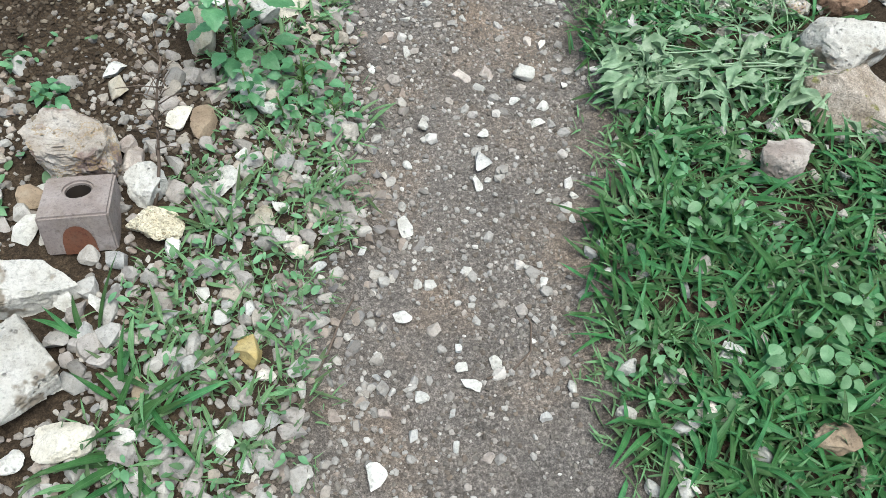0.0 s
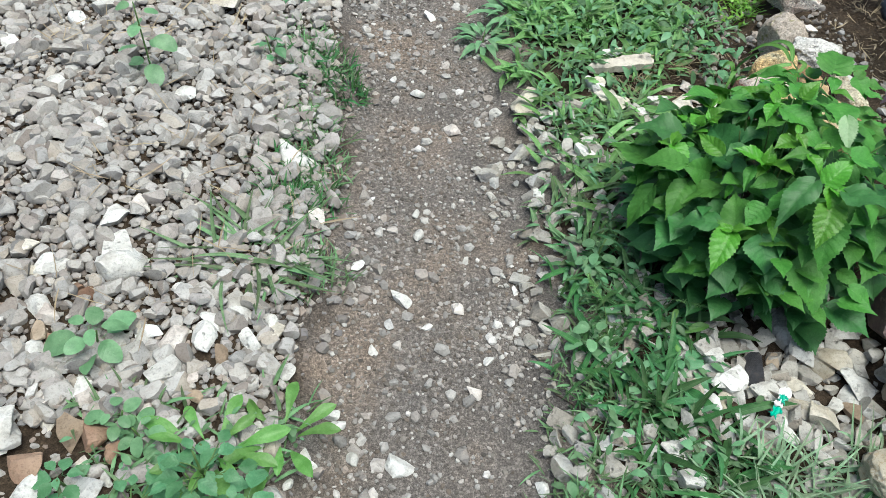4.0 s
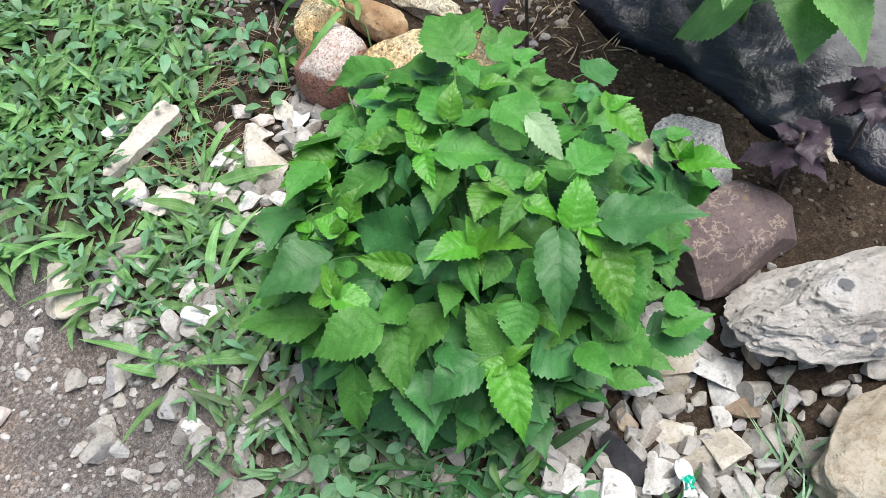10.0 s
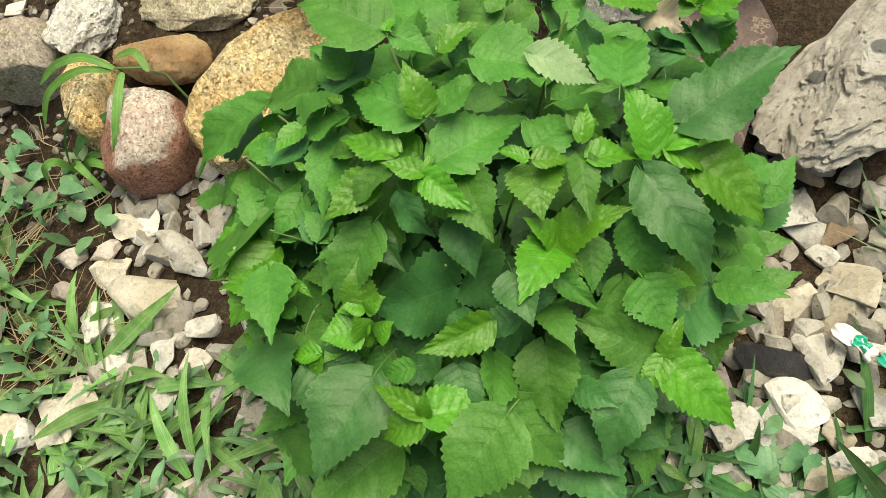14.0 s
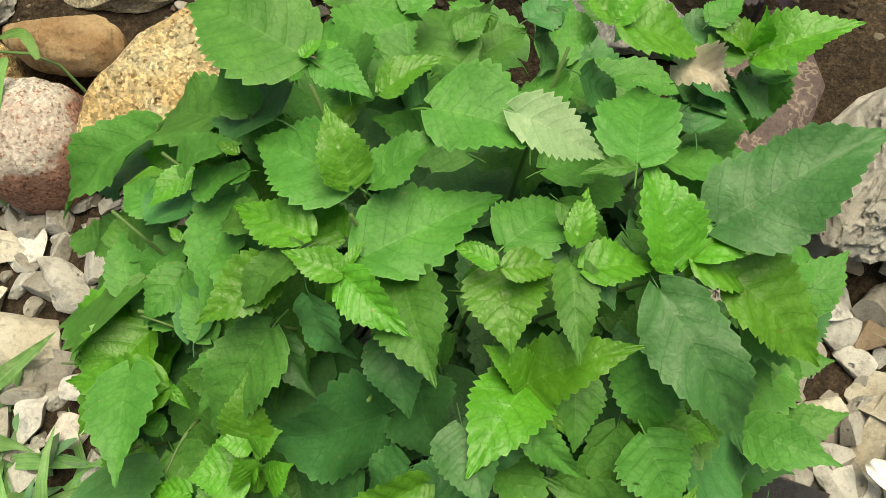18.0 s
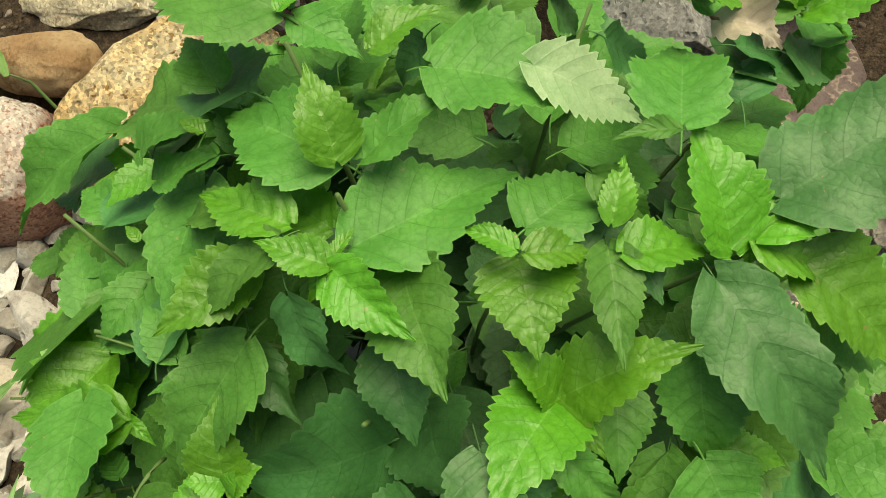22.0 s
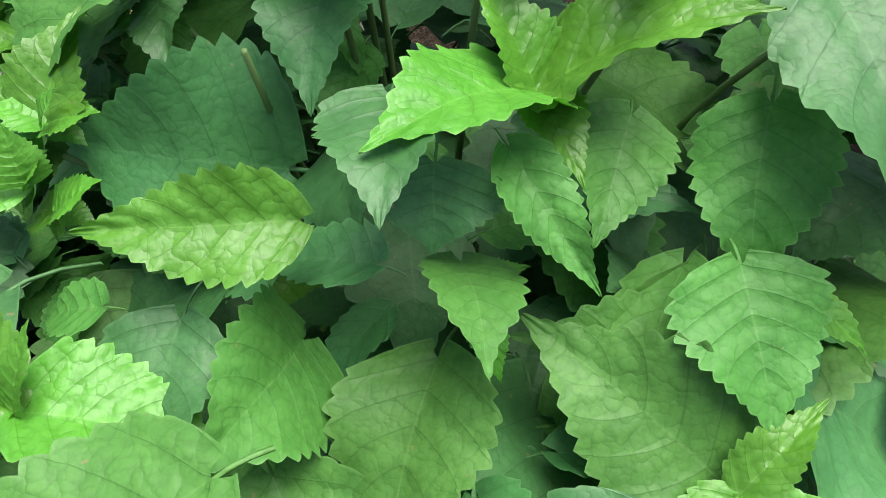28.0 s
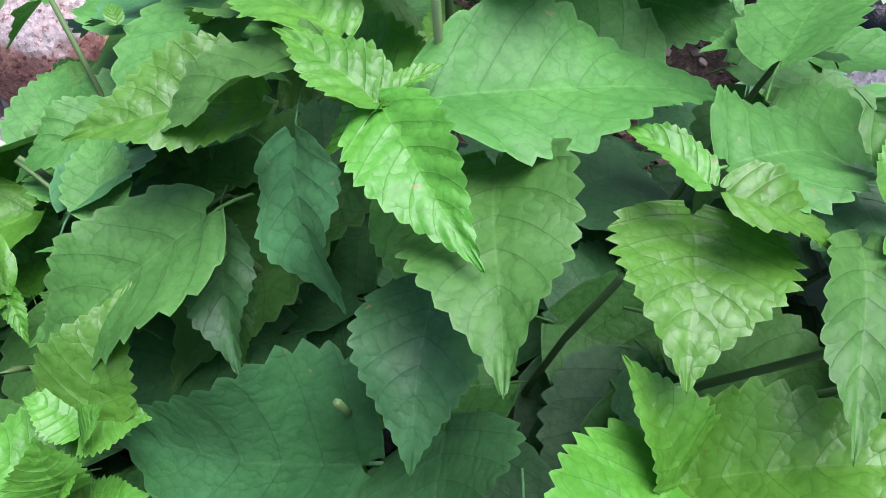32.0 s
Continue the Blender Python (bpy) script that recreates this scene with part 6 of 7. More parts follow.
def dome(x, y):
    r2 = ((x - BUSH[0]) / 0.27) ** 2 + ((y - BUSH[1]) / 0.31) ** 2
    return 0.43 * math.sqrt(max(1 - 0.85 * r2, 0.02))


def shades_tip(p, q):
    """Whether a leaf would lie over the light young tip, or past the plant's loose edge by the stones."""
    return any((math.hypot(x - 0.843, y - 2.505) < 0.055 and z > 0.29) or (y > 2.645 and x < 1.12) or z < 0.15 for x, y, z in (p, q))


def fill_leaves(count, seed, lo, hi, sizes, kinds):
    """Leaves lower down in the plant, between and under its shoots."""
    g = random.Random(seed)
    for _ in range(count):
        a, r = g.uniform(0, 2 * math.pi), math.sqrt(g.random())
        x, y = BUSH[0] + 0.24 * r * math.cos(a), BUSH[1] + 0.28 * r * math.sin(a)
        z = max(dome(x, y) * g.uniform(lo, hi), 0.1)
        ln = g.uniform(*sizes)
        h = a + g.gauss(0, 0.8)
        dz = -ln * g.uniform(0.0, 0.45)
        k = math.sqrt(ln * ln - dz * dz)
        kind, roll = g.choice(kinds if math.sin(a) < 0.25 else ("mid", "young", "mid")), g.gauss(0, 12)
        tip = (x + k * math.cos(h), y + k * math.sin(h), z + dz)
        if not shades_tip((x, y, z), tip):
            set_leaf(kind, bush, (x, y, z), tip, roll)


fill_leaves(90, 3, 0.45, 0.78, (0.07, 0.105), ("old", "mid", "old", "mid"))
fill_leaves(22, 8, 0.85, 0.98, (0.04, 0.065), ("mid", "old", "mid"))


def small_leaves(count, seed, sizes, mat, side, label, lo=0.7, hi=1.02, fan=0.85):
    """Small side leaves all over the plant, most on one side of it."""
    g = random.Random(seed)
    items = []
    for _ in range(count):
        a, r = g.gauss(side, fan), 0.25 + 0.75 * math.sqrt(g.random())
        x, y = BUSH[0] - 0.03 + 0.25 * r * math.cos(a), BUSH[1] + 0.3 * r * math.sin(a)
        z = max(dome(x, y) * g.uniform(lo, hi), 0.06)
        ln = g.uniform(*sizes)
        h = a + g.gauss(0, 1.2)
        dz = ln * g.uniform(-0.6, 0.25)
        k = math.sqrt(ln * ln - dz * dz)
        tip, roll = (x + k * math.cos(h), y + k * math.sin(h), z + dz), g.gauss(0, 18)
        if not shades_tip((x, y, z), tip):
            items.append(((x, y, z), tip, roll))
    joined_leaves("small_leaves", dict(wide=0.6, teeth=9, tooth=0.14, arch=0.08, fold=0.2, pucker=0.004, cols=3, point=1.2, petiole=0.2), bush, items, mat, label)


small_leaves(90, 71, (0.025, 0.05), "leaf", 2.2, "small toothed side leaves", 0.6, 0.92)
small_leaves(60, 74, (0.04, 0.065), "leaf", 0.0, "green toothed leaves between the shoots", 0.68, 0.9, 3.0)
small_leaves(70, 75, (0.05, 0.08), "leaf", 0.3, "green toothed leaves on the far side", 0.78, 0.95, 1.0)
small_leaves(90, 72, (0.03, 0.06), "leaf_old", 3.2, "darker toothed side leaves", 0.55, 0.9)
small_leaves(22, 73, (0.02, 0.04), "leaf_young", 1.7, "small light green tip leaves", 0.75, 0.95)


def inner_leaves(count, seed):
    """Shaded leaves deep in the plant, down to its foot."""
    g = random.Random(seed)
    items = []
    for _ in range(count):
        a, r = g.uniform(0, 6.28), math.sqrt(g.random())
        x, y = BUSH[0] - 0.04 + 0.2 * r * math.cos(a), BUSH[1] + 0.24 * r * math.sin(a)
        z = max(dome(x, y) * g.uniform(0.2, 0.7), 0.05)
        ln = g.uniform(0.05, 0.09)
        h = a + g.gauss(0, 0.9)
        dz = -ln * g.uniform(0.0, 0.5)
        k = math.sqrt(ln * ln - dz * dz)
        items.append(((x, y, z), (x + k * math.cos(h), y + k * math.sin(h), z + dz), g.gauss(0, 15)))
    joined_leaves("inner_leaves", dict(wide=0.74, teeth=12, tooth=0.1, arch=0.12, fold=0.15, pucker=0.004, cols=3, point=1.1, petiole=0.2), bush, items, "leaf_old", "dark green shaded leaves inside the plant")


inner_leaves(330, 31)


def side_twigs(count, seed):
    """Thin bare side stems, cut or browsed, among the small leaves."""
    g = random.Random(seed)
    for _ in range(count):
        x, y = g.uniform(0.86, 1.04), g.uniform(2.46, 2.66)
        z = dome(x, y) * g.uniform(0.7, 0.85)
        a = g.uniform(1.2, 4.0)
        l = g.uniform(0.015, 0.04)
        tube("side_stem", bent((x, y, z), (x + l * math.cos(a), y + l * math.sin(a), z + l * g.uniform(0.5, 1.0)), 0.004), 0.0013, 0.0008, "stem", bush, 5)


side_twigs(14, 5)


# ---- garden bed: mulch film and perilla ----
def mulch_film():
    """A ribbon of black film over a low ridge of earth, wrinkled along its length."""
    ny, nx = 360, 50
    ys = np.linspace(0.9, 5.0, ny)
    left = np.interp(ys, (0.9, 1.5, 2.0, 2.2, 2.34, 2.45, 2.65, 2.8, 3.33, 4.2, 5.0), (1.52, 1.5, 1.46, 1.465, 1.52, 1.505, 1.58, 1.62, 1.75, 2.0, 2.2))
    u = np.linspace(0, 1, nx)
    Y, U = np.meshgrid(ys, u, indexing="ij")
    X = left[:, None] + 0.01 * wave(Y * 3, U * 0 + 1, 7, 0.5) + U * 0.55
    Z = 0.125 + 0.12 * np.sin(np.clip(U * 1.25, 0, 1) * np.pi / 2) + 0.007 * np.sin(U * 30 + 3 * np.sin(Y * 9) + 2 * np.sin(Y * 23)) * np.exp(-U * 1.5) + 0.006 * wave(X, Y, 26, 0.4) + 0.003 * wave(X, Y, 60, 1.4)
    low = ground_z(X, Y) - 0.004
    Z = low + (Z - low) * smooth(0.9, 1.15, Y) * smooth(5.0, 4.7, Y)
    Z[:, 0] = low[:, 0]
    ob = new("mulch_film", mesh_from("mulch_film", np.stack([X, Y, Z], -1).reshape(-1, 3), grid_faces(ny, nx), MAT["plastic"]))
    dust = smooth(0.22, 0.34, U + 0.05 * wave(X, Y, 9, 0.7))
    ob.data.attributes.new("dust", "FLOAT", "POINT").data.foreach_set("value", dust.ravel())
    so = ob.modifiers.new("thick", "SOLIDIFY")
    so.thickness = 0.001
    tagged(ob, "wrinkled dusty black plastic mulch film over the garden bed", "plastic film")
    g = random.Random(8)
    flat = np.stack([X, Y, Z], -1).reshape(-1, 3)
    for hx, hy, r in HOLES:
        v = [(hx, hy)] + [(hx + r * g.uniform(0.6, 1.1) * math.cos(0.45 * i), hy + r * g.uniform(0.6, 1.1) * math.sin(0.45 * i)) for i in range(14)]
        v = [(a, b, float(flat[np.argmin((flat[:, 0] - a) ** 2 + (flat[:, 1] - b) ** 2), 2]) + 0.006) for a, b in v]
        hole = new("torn_hole", mesh_from("torn_hole", v, [[0, i + 1, (i + 1) % 14 + 1] for i in range(14)], MAT["dark_hole"]))
        hole.parent = ob
        tagged(hole, "torn hole with dark soil in it")


HOLES = ((1.868, 2.618, 0.04), (1.631, 2.501, 0.045), (1.711, 2.616, 0.025))
mulch_film()


def perilla(x, y, h, kind, name, label, seed, leaves):
    """A perilla plant: a stem with leaves in pairs; leaves holds (base, tip) of those set one by one."""
    root = thing(name, x, y, 0.13, label, "plant", "bed plants")
    tube("stem", bent((x, y, 0.1), (x, y, h), 0.0), 0.006, 0.003, "stem" if kind == "perilla" else "stem_brown", root)
    g = random.Random(seed)
    for b, t in leaves:
        set_leaf(kind, root, b, t, g.gauss(0, 8), 1.2)
    return root, g


p1, g = perilla(1.62, 2.3, 0.5, "perilla", "perilla_plant", "tall green perilla with large toothed leaves in the bed", 1, (
    ((1.493, 2.243, 0.52), (1.278, 2.25, 0.45)), ((1.597, 2.427, 0.52), (1.359, 2.501, 0.434)), ((1.432, 2.201, 0.43), (1.365, 2.154, 0.343)),
    ((1.428, 2.253, 0.36), (1.425, 2.347, 0.25)), ((1.41, 2.18, 0.44), (1.389, 2.085, 0.36)), ((1.5, 2.2, 0.5), (1.56, 2.02, 0.42)), ((1.62, 2.3, 0.5), (1.8, 2.24, 0.44)), ((1.62, 2.32, 0.5), (1.7, 2.5, 0.43)), ((1.6, 2.28, 0.4), (1.45, 2.36, 0.33))))
p2, g = perilla(1.82, 2.83, 0.5, "perilla", "perilla_plant", "tall green perilla with large toothed leaves in the bed", 2, (
    ((1.887, 2.964, 0.46), (1.63, 2.965, 0.4)), ((1.721, 2.787, 0.42), (1.603, 2.681, 0.34)), ((1.84, 2.78, 0.5), (1.71, 2.79, 0.45)), ((1.76, 2.66, 0.5), (1.643, 2.57, 0.42)),
    ((1.72, 2.815, 0.5), (1.52, 2.86, 0.45)), ((1.85, 2.9, 0.5), (1.82, 3.1, 0.43)), ((1.85, 2.85, 0.5), (2.03, 2.9, 0.43)), ((1.82, 2.8, 0.38), (1.66, 2.9, 0.3)), ((1.85, 2.95, 0.42), (1.7, 3.08, 0.36))))


def purple_perilla(x, y, z, seed, size=0.11):
    g = random.Random(seed)
    root = thing("purple_perilla", x + 0.03, y, 0.13, "small purple-leaved perilla at the edge of the film", "plant", "bed plants")
    tube("stem", bent((x + 0.03, y, 0.1), (x, y, z), 0.0), 0.004, 0.0025, "stem_brown", root)
    a0 = g.uniform(0, 6.28)
    for i in range(10):
        a = a0 + i * 2.4
        ln = size * g.uniform(0.75, 1.15) * (1 - 0.05 * i)
        zz = z - 0.05 + 0.006 * i
        set_leaf("purple", root, (x + 0.01 * math.cos(a), y + 0.01 * math.sin(a), zz), (x + ln * math.cos(a), y + ln * math.sin(a), zz - g.uniform(-0.005, 0.03)), g.gauss(0, 10))
    return root


purple_perilla(1.366, 2.587, 0.36, 1)
low_perilla = purple_perilla(1.33, 2.11, 0.27, 2, 0.075)
set_leaf("dead", low_perilla, (1.337, 2.088, 0.232), (1.343, 2.052, 0.236), 0, 1.1, label="dry yellowed leaf")
purple_perilla(1.45, 2.05, 0.3, 3, 0.085)
purple_perilla(1.692, 3.249, 0.3, 4)


# ---- weeds ----
def weed(x, y, h, n, ln, seed, label, kind="weed", spread=0.8, group="weeds by the path", reach=0.0):
    """A broad-leaved weed: a stem, and leaves round it up to its top."""
    g = random.Random(seed)
    z0 = float(ground_z(x, y))
    root = thing("weed", x, y, z0, label, "weed", group)
    tube("stem", bent((x, y, z0 - 0.01), (x + g.uniform(-0.02, 0.02), y + g.uniform(-0.02, 0.02), z0 + h), 0.0), 0.003, 0.0018, "stem", root)
    a0 = g.uniform(0, 6.28)
    for i in range(n):
        q = (i + 0.5) / n
        a = a0 + i * 2.4
        l = ln * g.uniform(0.75, 1.15) * (1 - 0.45 * q * q)
        zz = z0 + h * (0.15 + 0.85 * q)
        pet = l * 0.35
        if reach:
            pet += reach * (1 - 0.7 * q) * g.uniform(0.4, 1.2)
            tube("side_stem", bent((x, y, z0 + h * 0.7 * q), (x + pet * math.cos(a), y + pet * math.sin(a), zz), 0.006), 0.0016, 0.001, "stem", root, 4)
        bx, by = x + pet * math.cos(a), y + pet * math.sin(a)
        dz = l * (g.uniform(-0.45, 0.05) if kind != "dock" else g.uniform(0.0, 0.45))
        k = l * spread
        set_leaf(kind, root, (bx, by, zz), (bx + k * math.cos(a), by + k * math.sin(a), max(zz + dz, z0 + 0.006)), g.gauss(0, 14))


def tall_weed():
    """The tall weed among the slabs: a whorl of large leaves on one stem."""
    x, y, z0 = -0.354, 1.347, float(ground_z(-0.354, 1.347))
    root = thing("weed", x, y, z0, "tall broad-leaved blue-green weed beside white stones", "weed", "weeds by the path")
    tube("stem", bent((x, y, z0 - 0.01), (-0.347, 1.302, 0.303), 0.0), 0.004, 0.0025, "stem", root)
    for i, (a, b) in enumerate((
        ((-0.369, 1.326, 0.303), (-0.394, 1.414, 0.291)),
        ((-0.378, 1.314, 0.283), (-0.465, 1.310, 0.263)),
        ((-0.372, 1.312, 0.263), (-0.370, 1.250, 0.251)),
        ((-0.310, 1.271, 0.303), (-0.309, 1.227, 0.283)),
        ((-0.297, 1.313, 0.283), (-0.252, 1.374, 0.271)),
        ((-0.278, 1.308, 0.243), (-0.210, 1.309, 0.223)),
        ((-0.365, 1.265, 0.243), (-0.351, 1.206, 0.231)),
        ((-0.311, 1.366, 0.283), (-0.332, 1.441, 0.263)),
        ((-0.335, 1.335, 0.263), (-0.367, 1.385, 0.251)),
        ((-0.383, 1.333, 0.303), (-0.442, 1.383, 0.283)),
        ((-0.291, 1.332, 0.283), (-0.278, 1.297, 0.271)),
    )):
        set_leaf("weed", root, a, b, 8 * (i % 3 - 1), 1.05)
    g = random.Random(6)
    for i in range(16):
        a = i * 2.4
        r = g.uniform(0.02, 0.1)
        l = g.uniform(0.03, 0.055)
        p = (x + r * math.cos(a), y + r * math.sin(a), z0 + g.uniform(0.03, 0.12))
        set_leaf("weed", root, p, (p[0] + l * math.cos(a), p[1] + l * math.sin(a), p[2] - 0.01), g.gauss(0, 12))


tall_weed()
weed(-0.3, 1.2, 0.12, 19, 0.041, 3, "low leafy weed in the gravel")
weed(-0.23, 1.18, 0.09, 16, 0.034, 4, "low leafy weed in the gravel")
weed(-0.2, 1.28, 0.1, 18, 0.048, 65, "low leafy weed in the gravel", reach=0.04)
weed(-0.13, 1.21, 0.06, 12, 0.042, 66, "low leafy weed in the gravel", reach=0.03)
weed(-0.263, 1.65, 0.09, 13, 0.072, 5, "small weed with oval leaves in gravel")
weed(-0.2, 1.69, 0.05, 11, 0.043, 6, "small weed with oval leaves in gravel")
weed(-0.34, 1.88, 0.06, 13, 0.053, 7, "small weed with oval leaves in gravel")
weed(-0.28, 1.82, 0.07, 13, 0.038, 17, "small weed with oval leaves in gravel")
weed(-0.135, 1.975, 0.1, 16, 0.056, 8, "bushy blue-green weed at the edge of the path", reach=0.06)
weed(-0.08, 1.88, 0.12, 18, 0.058, 9, "bushy blue-green weed at the edge of the path", reach=0.06)
weed(-0.06, 1.77, 0.08, 15, 0.052, 10, "bushy blue-green weed at the edge of the path", reach=0.06)
weed(-0.16, 1.86, 0.08, 15, 0.056, 11, "bushy blue-green weed at the edge of the path", reach=0.06)
weed(-0.24, 1.93, 0.07, 13, 0.05, 12, "bushy blue-green weed at the edge of the path", reach=0.06)
weed(-0.015, 2.063, 0.02, 9, 0.1, 13, "rosette of long light green leaves", "dock", 0.95)
weed(-0.132, 2.034, 0.035, 12, 0.11, 14, "rosette of long light green leaves", "dock", 0.9)
weed(-0.348, 2.267, 0.08, 9, 0.075, 15, "weed with round blue-green leaves in gravel", "round")
weed(-0.248, 2.072, 0.05, 9, 0.05, 45, "small weed with blue-green leaves in gravel", "round")
weed(-0.289, 2.103, 0.06, 9, 0.05, 46, "small weed with blue-green leaves in gravel", "round")
weed(-0.154, 1.973, 0.07, 12, 0.075, 47, "weed with broad blue-green leaves in gravel")
weed(-0.363, 2.002, 0.05, 9, 0.05, 48, "small weed with blue-green leaves in gravel")
weed(-0.33, 3.08, 0.22, 9, 0.07, 16, "upright weed with round leaves in gravel", "round")
weed(-0.04, 3.2, 0.06, 8, 0.05, 18, "low weed with round leaves in gravel")
weed(0.02, 3.5, 0.06, 9, 0.06, 19, "low weed with round leaves in gravel")
weed(0.64, 2.4, 0.08, 8, 0.05, 20, "weed with round leaves below the plant", "round")
weed(0.62, 2.33, 0.06, 7, 0.04, 21, "weed with round leaves below the plant")
weed(0.58, 2.2, 0.07, 10, 0.05, 22, "weed with round leaves below the plant", "round")
weed(0.88, 0.75, 0.1, 9, 0.05, 23, "pale weed with rounded leaves in the grass", "round")
weed(0.72, 0.62, 0.08, 9, 0.045, 24, "pale weed with rounded leaves in the grass", "round")
weed(0.6, 1.1, 0.06, 18, 0.034, 25, "weed with rounded leaves in the grass")
weed(0.68, 1.02, 0.06, 16, 0.034, 26, "weed with rounded leaves in the grass")
weed(0.796, 0.674, 0.095, 10, 0.05, 61, "fleshy weed with spoon-shaped pale leaves in grass", "round")
weed(0.815, 0.605, 0.09, 10, 0.05, 62, "fleshy weed with spoon-shaped pale leaves in grass", "round")
weed(0.629, 0.975, 0.07, 9, 0.055, 63, "fleshy weed with spoon-shaped pale leaves in grass", "round")
weed(0.7, 0.965, 0.07, 9, 0.05, 64, "fleshy weed with spoon-shaped pale leaves in grass", "round")
weed(0.56, 3.32, 0.03, 20, 0.1, 27, "flat grey-green rosette beside the path", "lance", 0.95)
weed(0.66, 3.42, 0.03, 20, 0.1, 28, "flat grey-green rosette beside the path", "lance", 0.95)
weed(0.736, 2.196, 0.03, 4, 0.06, 71, "low weed with broad yellow-green leaves among stones", "dock", 0.9)
weed(0.739, 2.099, 0.03, 7, 0.07, 72, "low weed with broad green leaves among stones", "weed", 0.9)
weed(1.15, 3.025, 0.045, 4, 0.05, 29, "seedling with round leaves on bare soil", "round")
weed(1.1, 2.965, 0.04, 3, 0.045, 30, "seedling with round leaves on bare soil", "round")
weed(1.19, 3.12, 0.06, 7, 0.055, 33, "weed with dull green leaves on bare soil")
weed(-0.72, 1.2, 0.05, 13, 0.045, 31, "low leafy weed on dark soil")
weed(-0.85, 2.12, 0.1, 12, 0.08, 32, "leafy weed on dark soil")


def wilted_plant():
    """A pulled-up weed, drying on the ground with its stems all one way."""
    g = random.Random(9)
    root = thing("wilted_weed", 0.7, 1.4, float(ground_z(0.7, 1.4)), "pulled-up grey-green weed wilting on the ground", "weed")
    for i in range(7):
        y0 = 1.4 + g.uniform(-0.05, 0.06)
        z0 = float(ground_z(0.95, y0)) + 0.015
        tube("stem", [(1.0 - 0.07 * k, y0 + 0.012 * math.sin(k + i) + 0.006 * k * math.sin(i), z0 + 0.022 + 0.012 * math.sin(0.6 * k + i)) for k in range(7)], 0.0028, 0.0016, "wilted", root)
    for i in range(150):
        x, y = g.uniform(0.5, 1.0), 1.4 + g.gauss(0, 0.075)
        a = g.choice((math.pi, -1.9, -1.3, 2.4, -2.5)) + g.gauss(0, 0.5)
        l = g.uniform(0.04, 0.095)
        z = float(ground_z(x, y)) + g.uniform(0.03, 0.07)
        set_leaf("wilt", root, (x, y, z), (x + l * math.cos(a), y + l * math.sin(a), z - g.uniform(0.005, 0.035)), g.gauss(0, 30), g.uniform(1.2, 2.0) if i % 4 == 0 else g.uniform(0.5, 1.0))


wilted_plant()


def dry_twig():
    g = random.Random(4)
    root = thing("dry_twig", -0.461, 0.932, float(ground_z(-0.461, 0.932)), "thin dark dry stalk standing among stones", "twig")
    base = Vector((-0.461, 0.932, 0.0))
    top = Vector((-0.417, 1.079, 0.280))
    tube("stalk", [base.lerp(top, q / 6) + Vector((0.006 * math.sin(q), 0, 0)) for q in range(7)], 0.0042, 0.002, "stem_brown", root)
    for i in range(30):
        p = base.lerp(top, 0.4 + 0.6 * i / 30)
        e = p + Vector((g.gauss(0, 0.035), g.gauss(0, 0.03), g.uniform(0.01, 0.05)))
        tube("branch", [p, p.lerp(e, 0.5) + Vector((0, 0, 0.006)), e], 0.0014, 0.0008, "stem_brown", root, 4)


dry_twig()


def loose_stick(points, r, label):
    ob = tube("stick", [(x, y, float(ground_z(x, y)) + r + 0.001) for x, y in points], r, r * 0.6, "stem_brown", None, 5)
    tagged(ob, label, "stick")


loose_stick(((0.19, 0.62), (0.24, 0.64), (0.275, 0.68), (0.28, 0.74), (0.26, 0.78)), 0.0025, "thin curved dry root lying on the path")
loose_stick(((-0.12, 0.6), (-0.1, 0.66), (-0.085, 0.72), (-0.06, 0.78)), 0.003, "pale dry stalk at the edge of the path")
loose_stick(((0.5, 2.12), (0.53, 2.08), (0.56, 2.05)), 0.002, "thin dry twig on the path")
loose_stick(((-0.32, 2.06), (-0.26, 2.04), (-0.22, 2.05), (-0.2, 2.08)), 0.0035, "bent dry stick on the gravel")


# ---- grass, herbs ----
def clumps(seed, count, per, x0, x1, y0, y1, keep, spread=0.05):
    """Blades in clumps: places, and headings that lead outwards."""
    cx, cy, g = scatter(seed, count, x0, x1, y0, y1, keep)
    ok = free_of(cx, cy, -0.01)
    cx, cy = np.repeat(cx[ok], per), np.repeat(cy[ok], per)
    a = g.uniform(0, 2 * np.pi, len(cx))
    r = spread * np.sqrt(g.random(len(cx)))
    return cx + r * np.cos(a), cy + r * np.sin(a), a + g.normal(0, 1.1, len(cx)), g


def lawn(seed, count, per, box, keep, length, width, mat, label, rise=(15, 65), bend=0.55, z0=0.0):
    x, y, a, g = clumps(seed, count, per, *box, keep)
    blades("grass", x, y, g.uniform(*length, len(x)), g.uniform(*width, len(x)), mat, label, g, rise, bend, heading=a, z0=z0)


def right_bank(x, y):
    edge = smooth(-0.1, 0.25, y + 0.1 * wave(x, y, 5, 0.4)) * smooth(0.0, 0.3, 1.42 + 0.12 * wave(x, y, 6, 1.3) + 0.1 * np.maximum(y - 2, 0) - x) * smooth(0.0, 0.5, 4.6 - y)
    return off_path(x, y, 0.015) * (x > 0.3) * edge


def left_verge(x, y):
    l, r = edges(y)
    return ((x < l - 0.01 + 0.03 * wave(x, y, 21, 0.7)) & (x > l - 0.36 + 0.08 * wave(x, y, 9, 1.7))).astype(float)


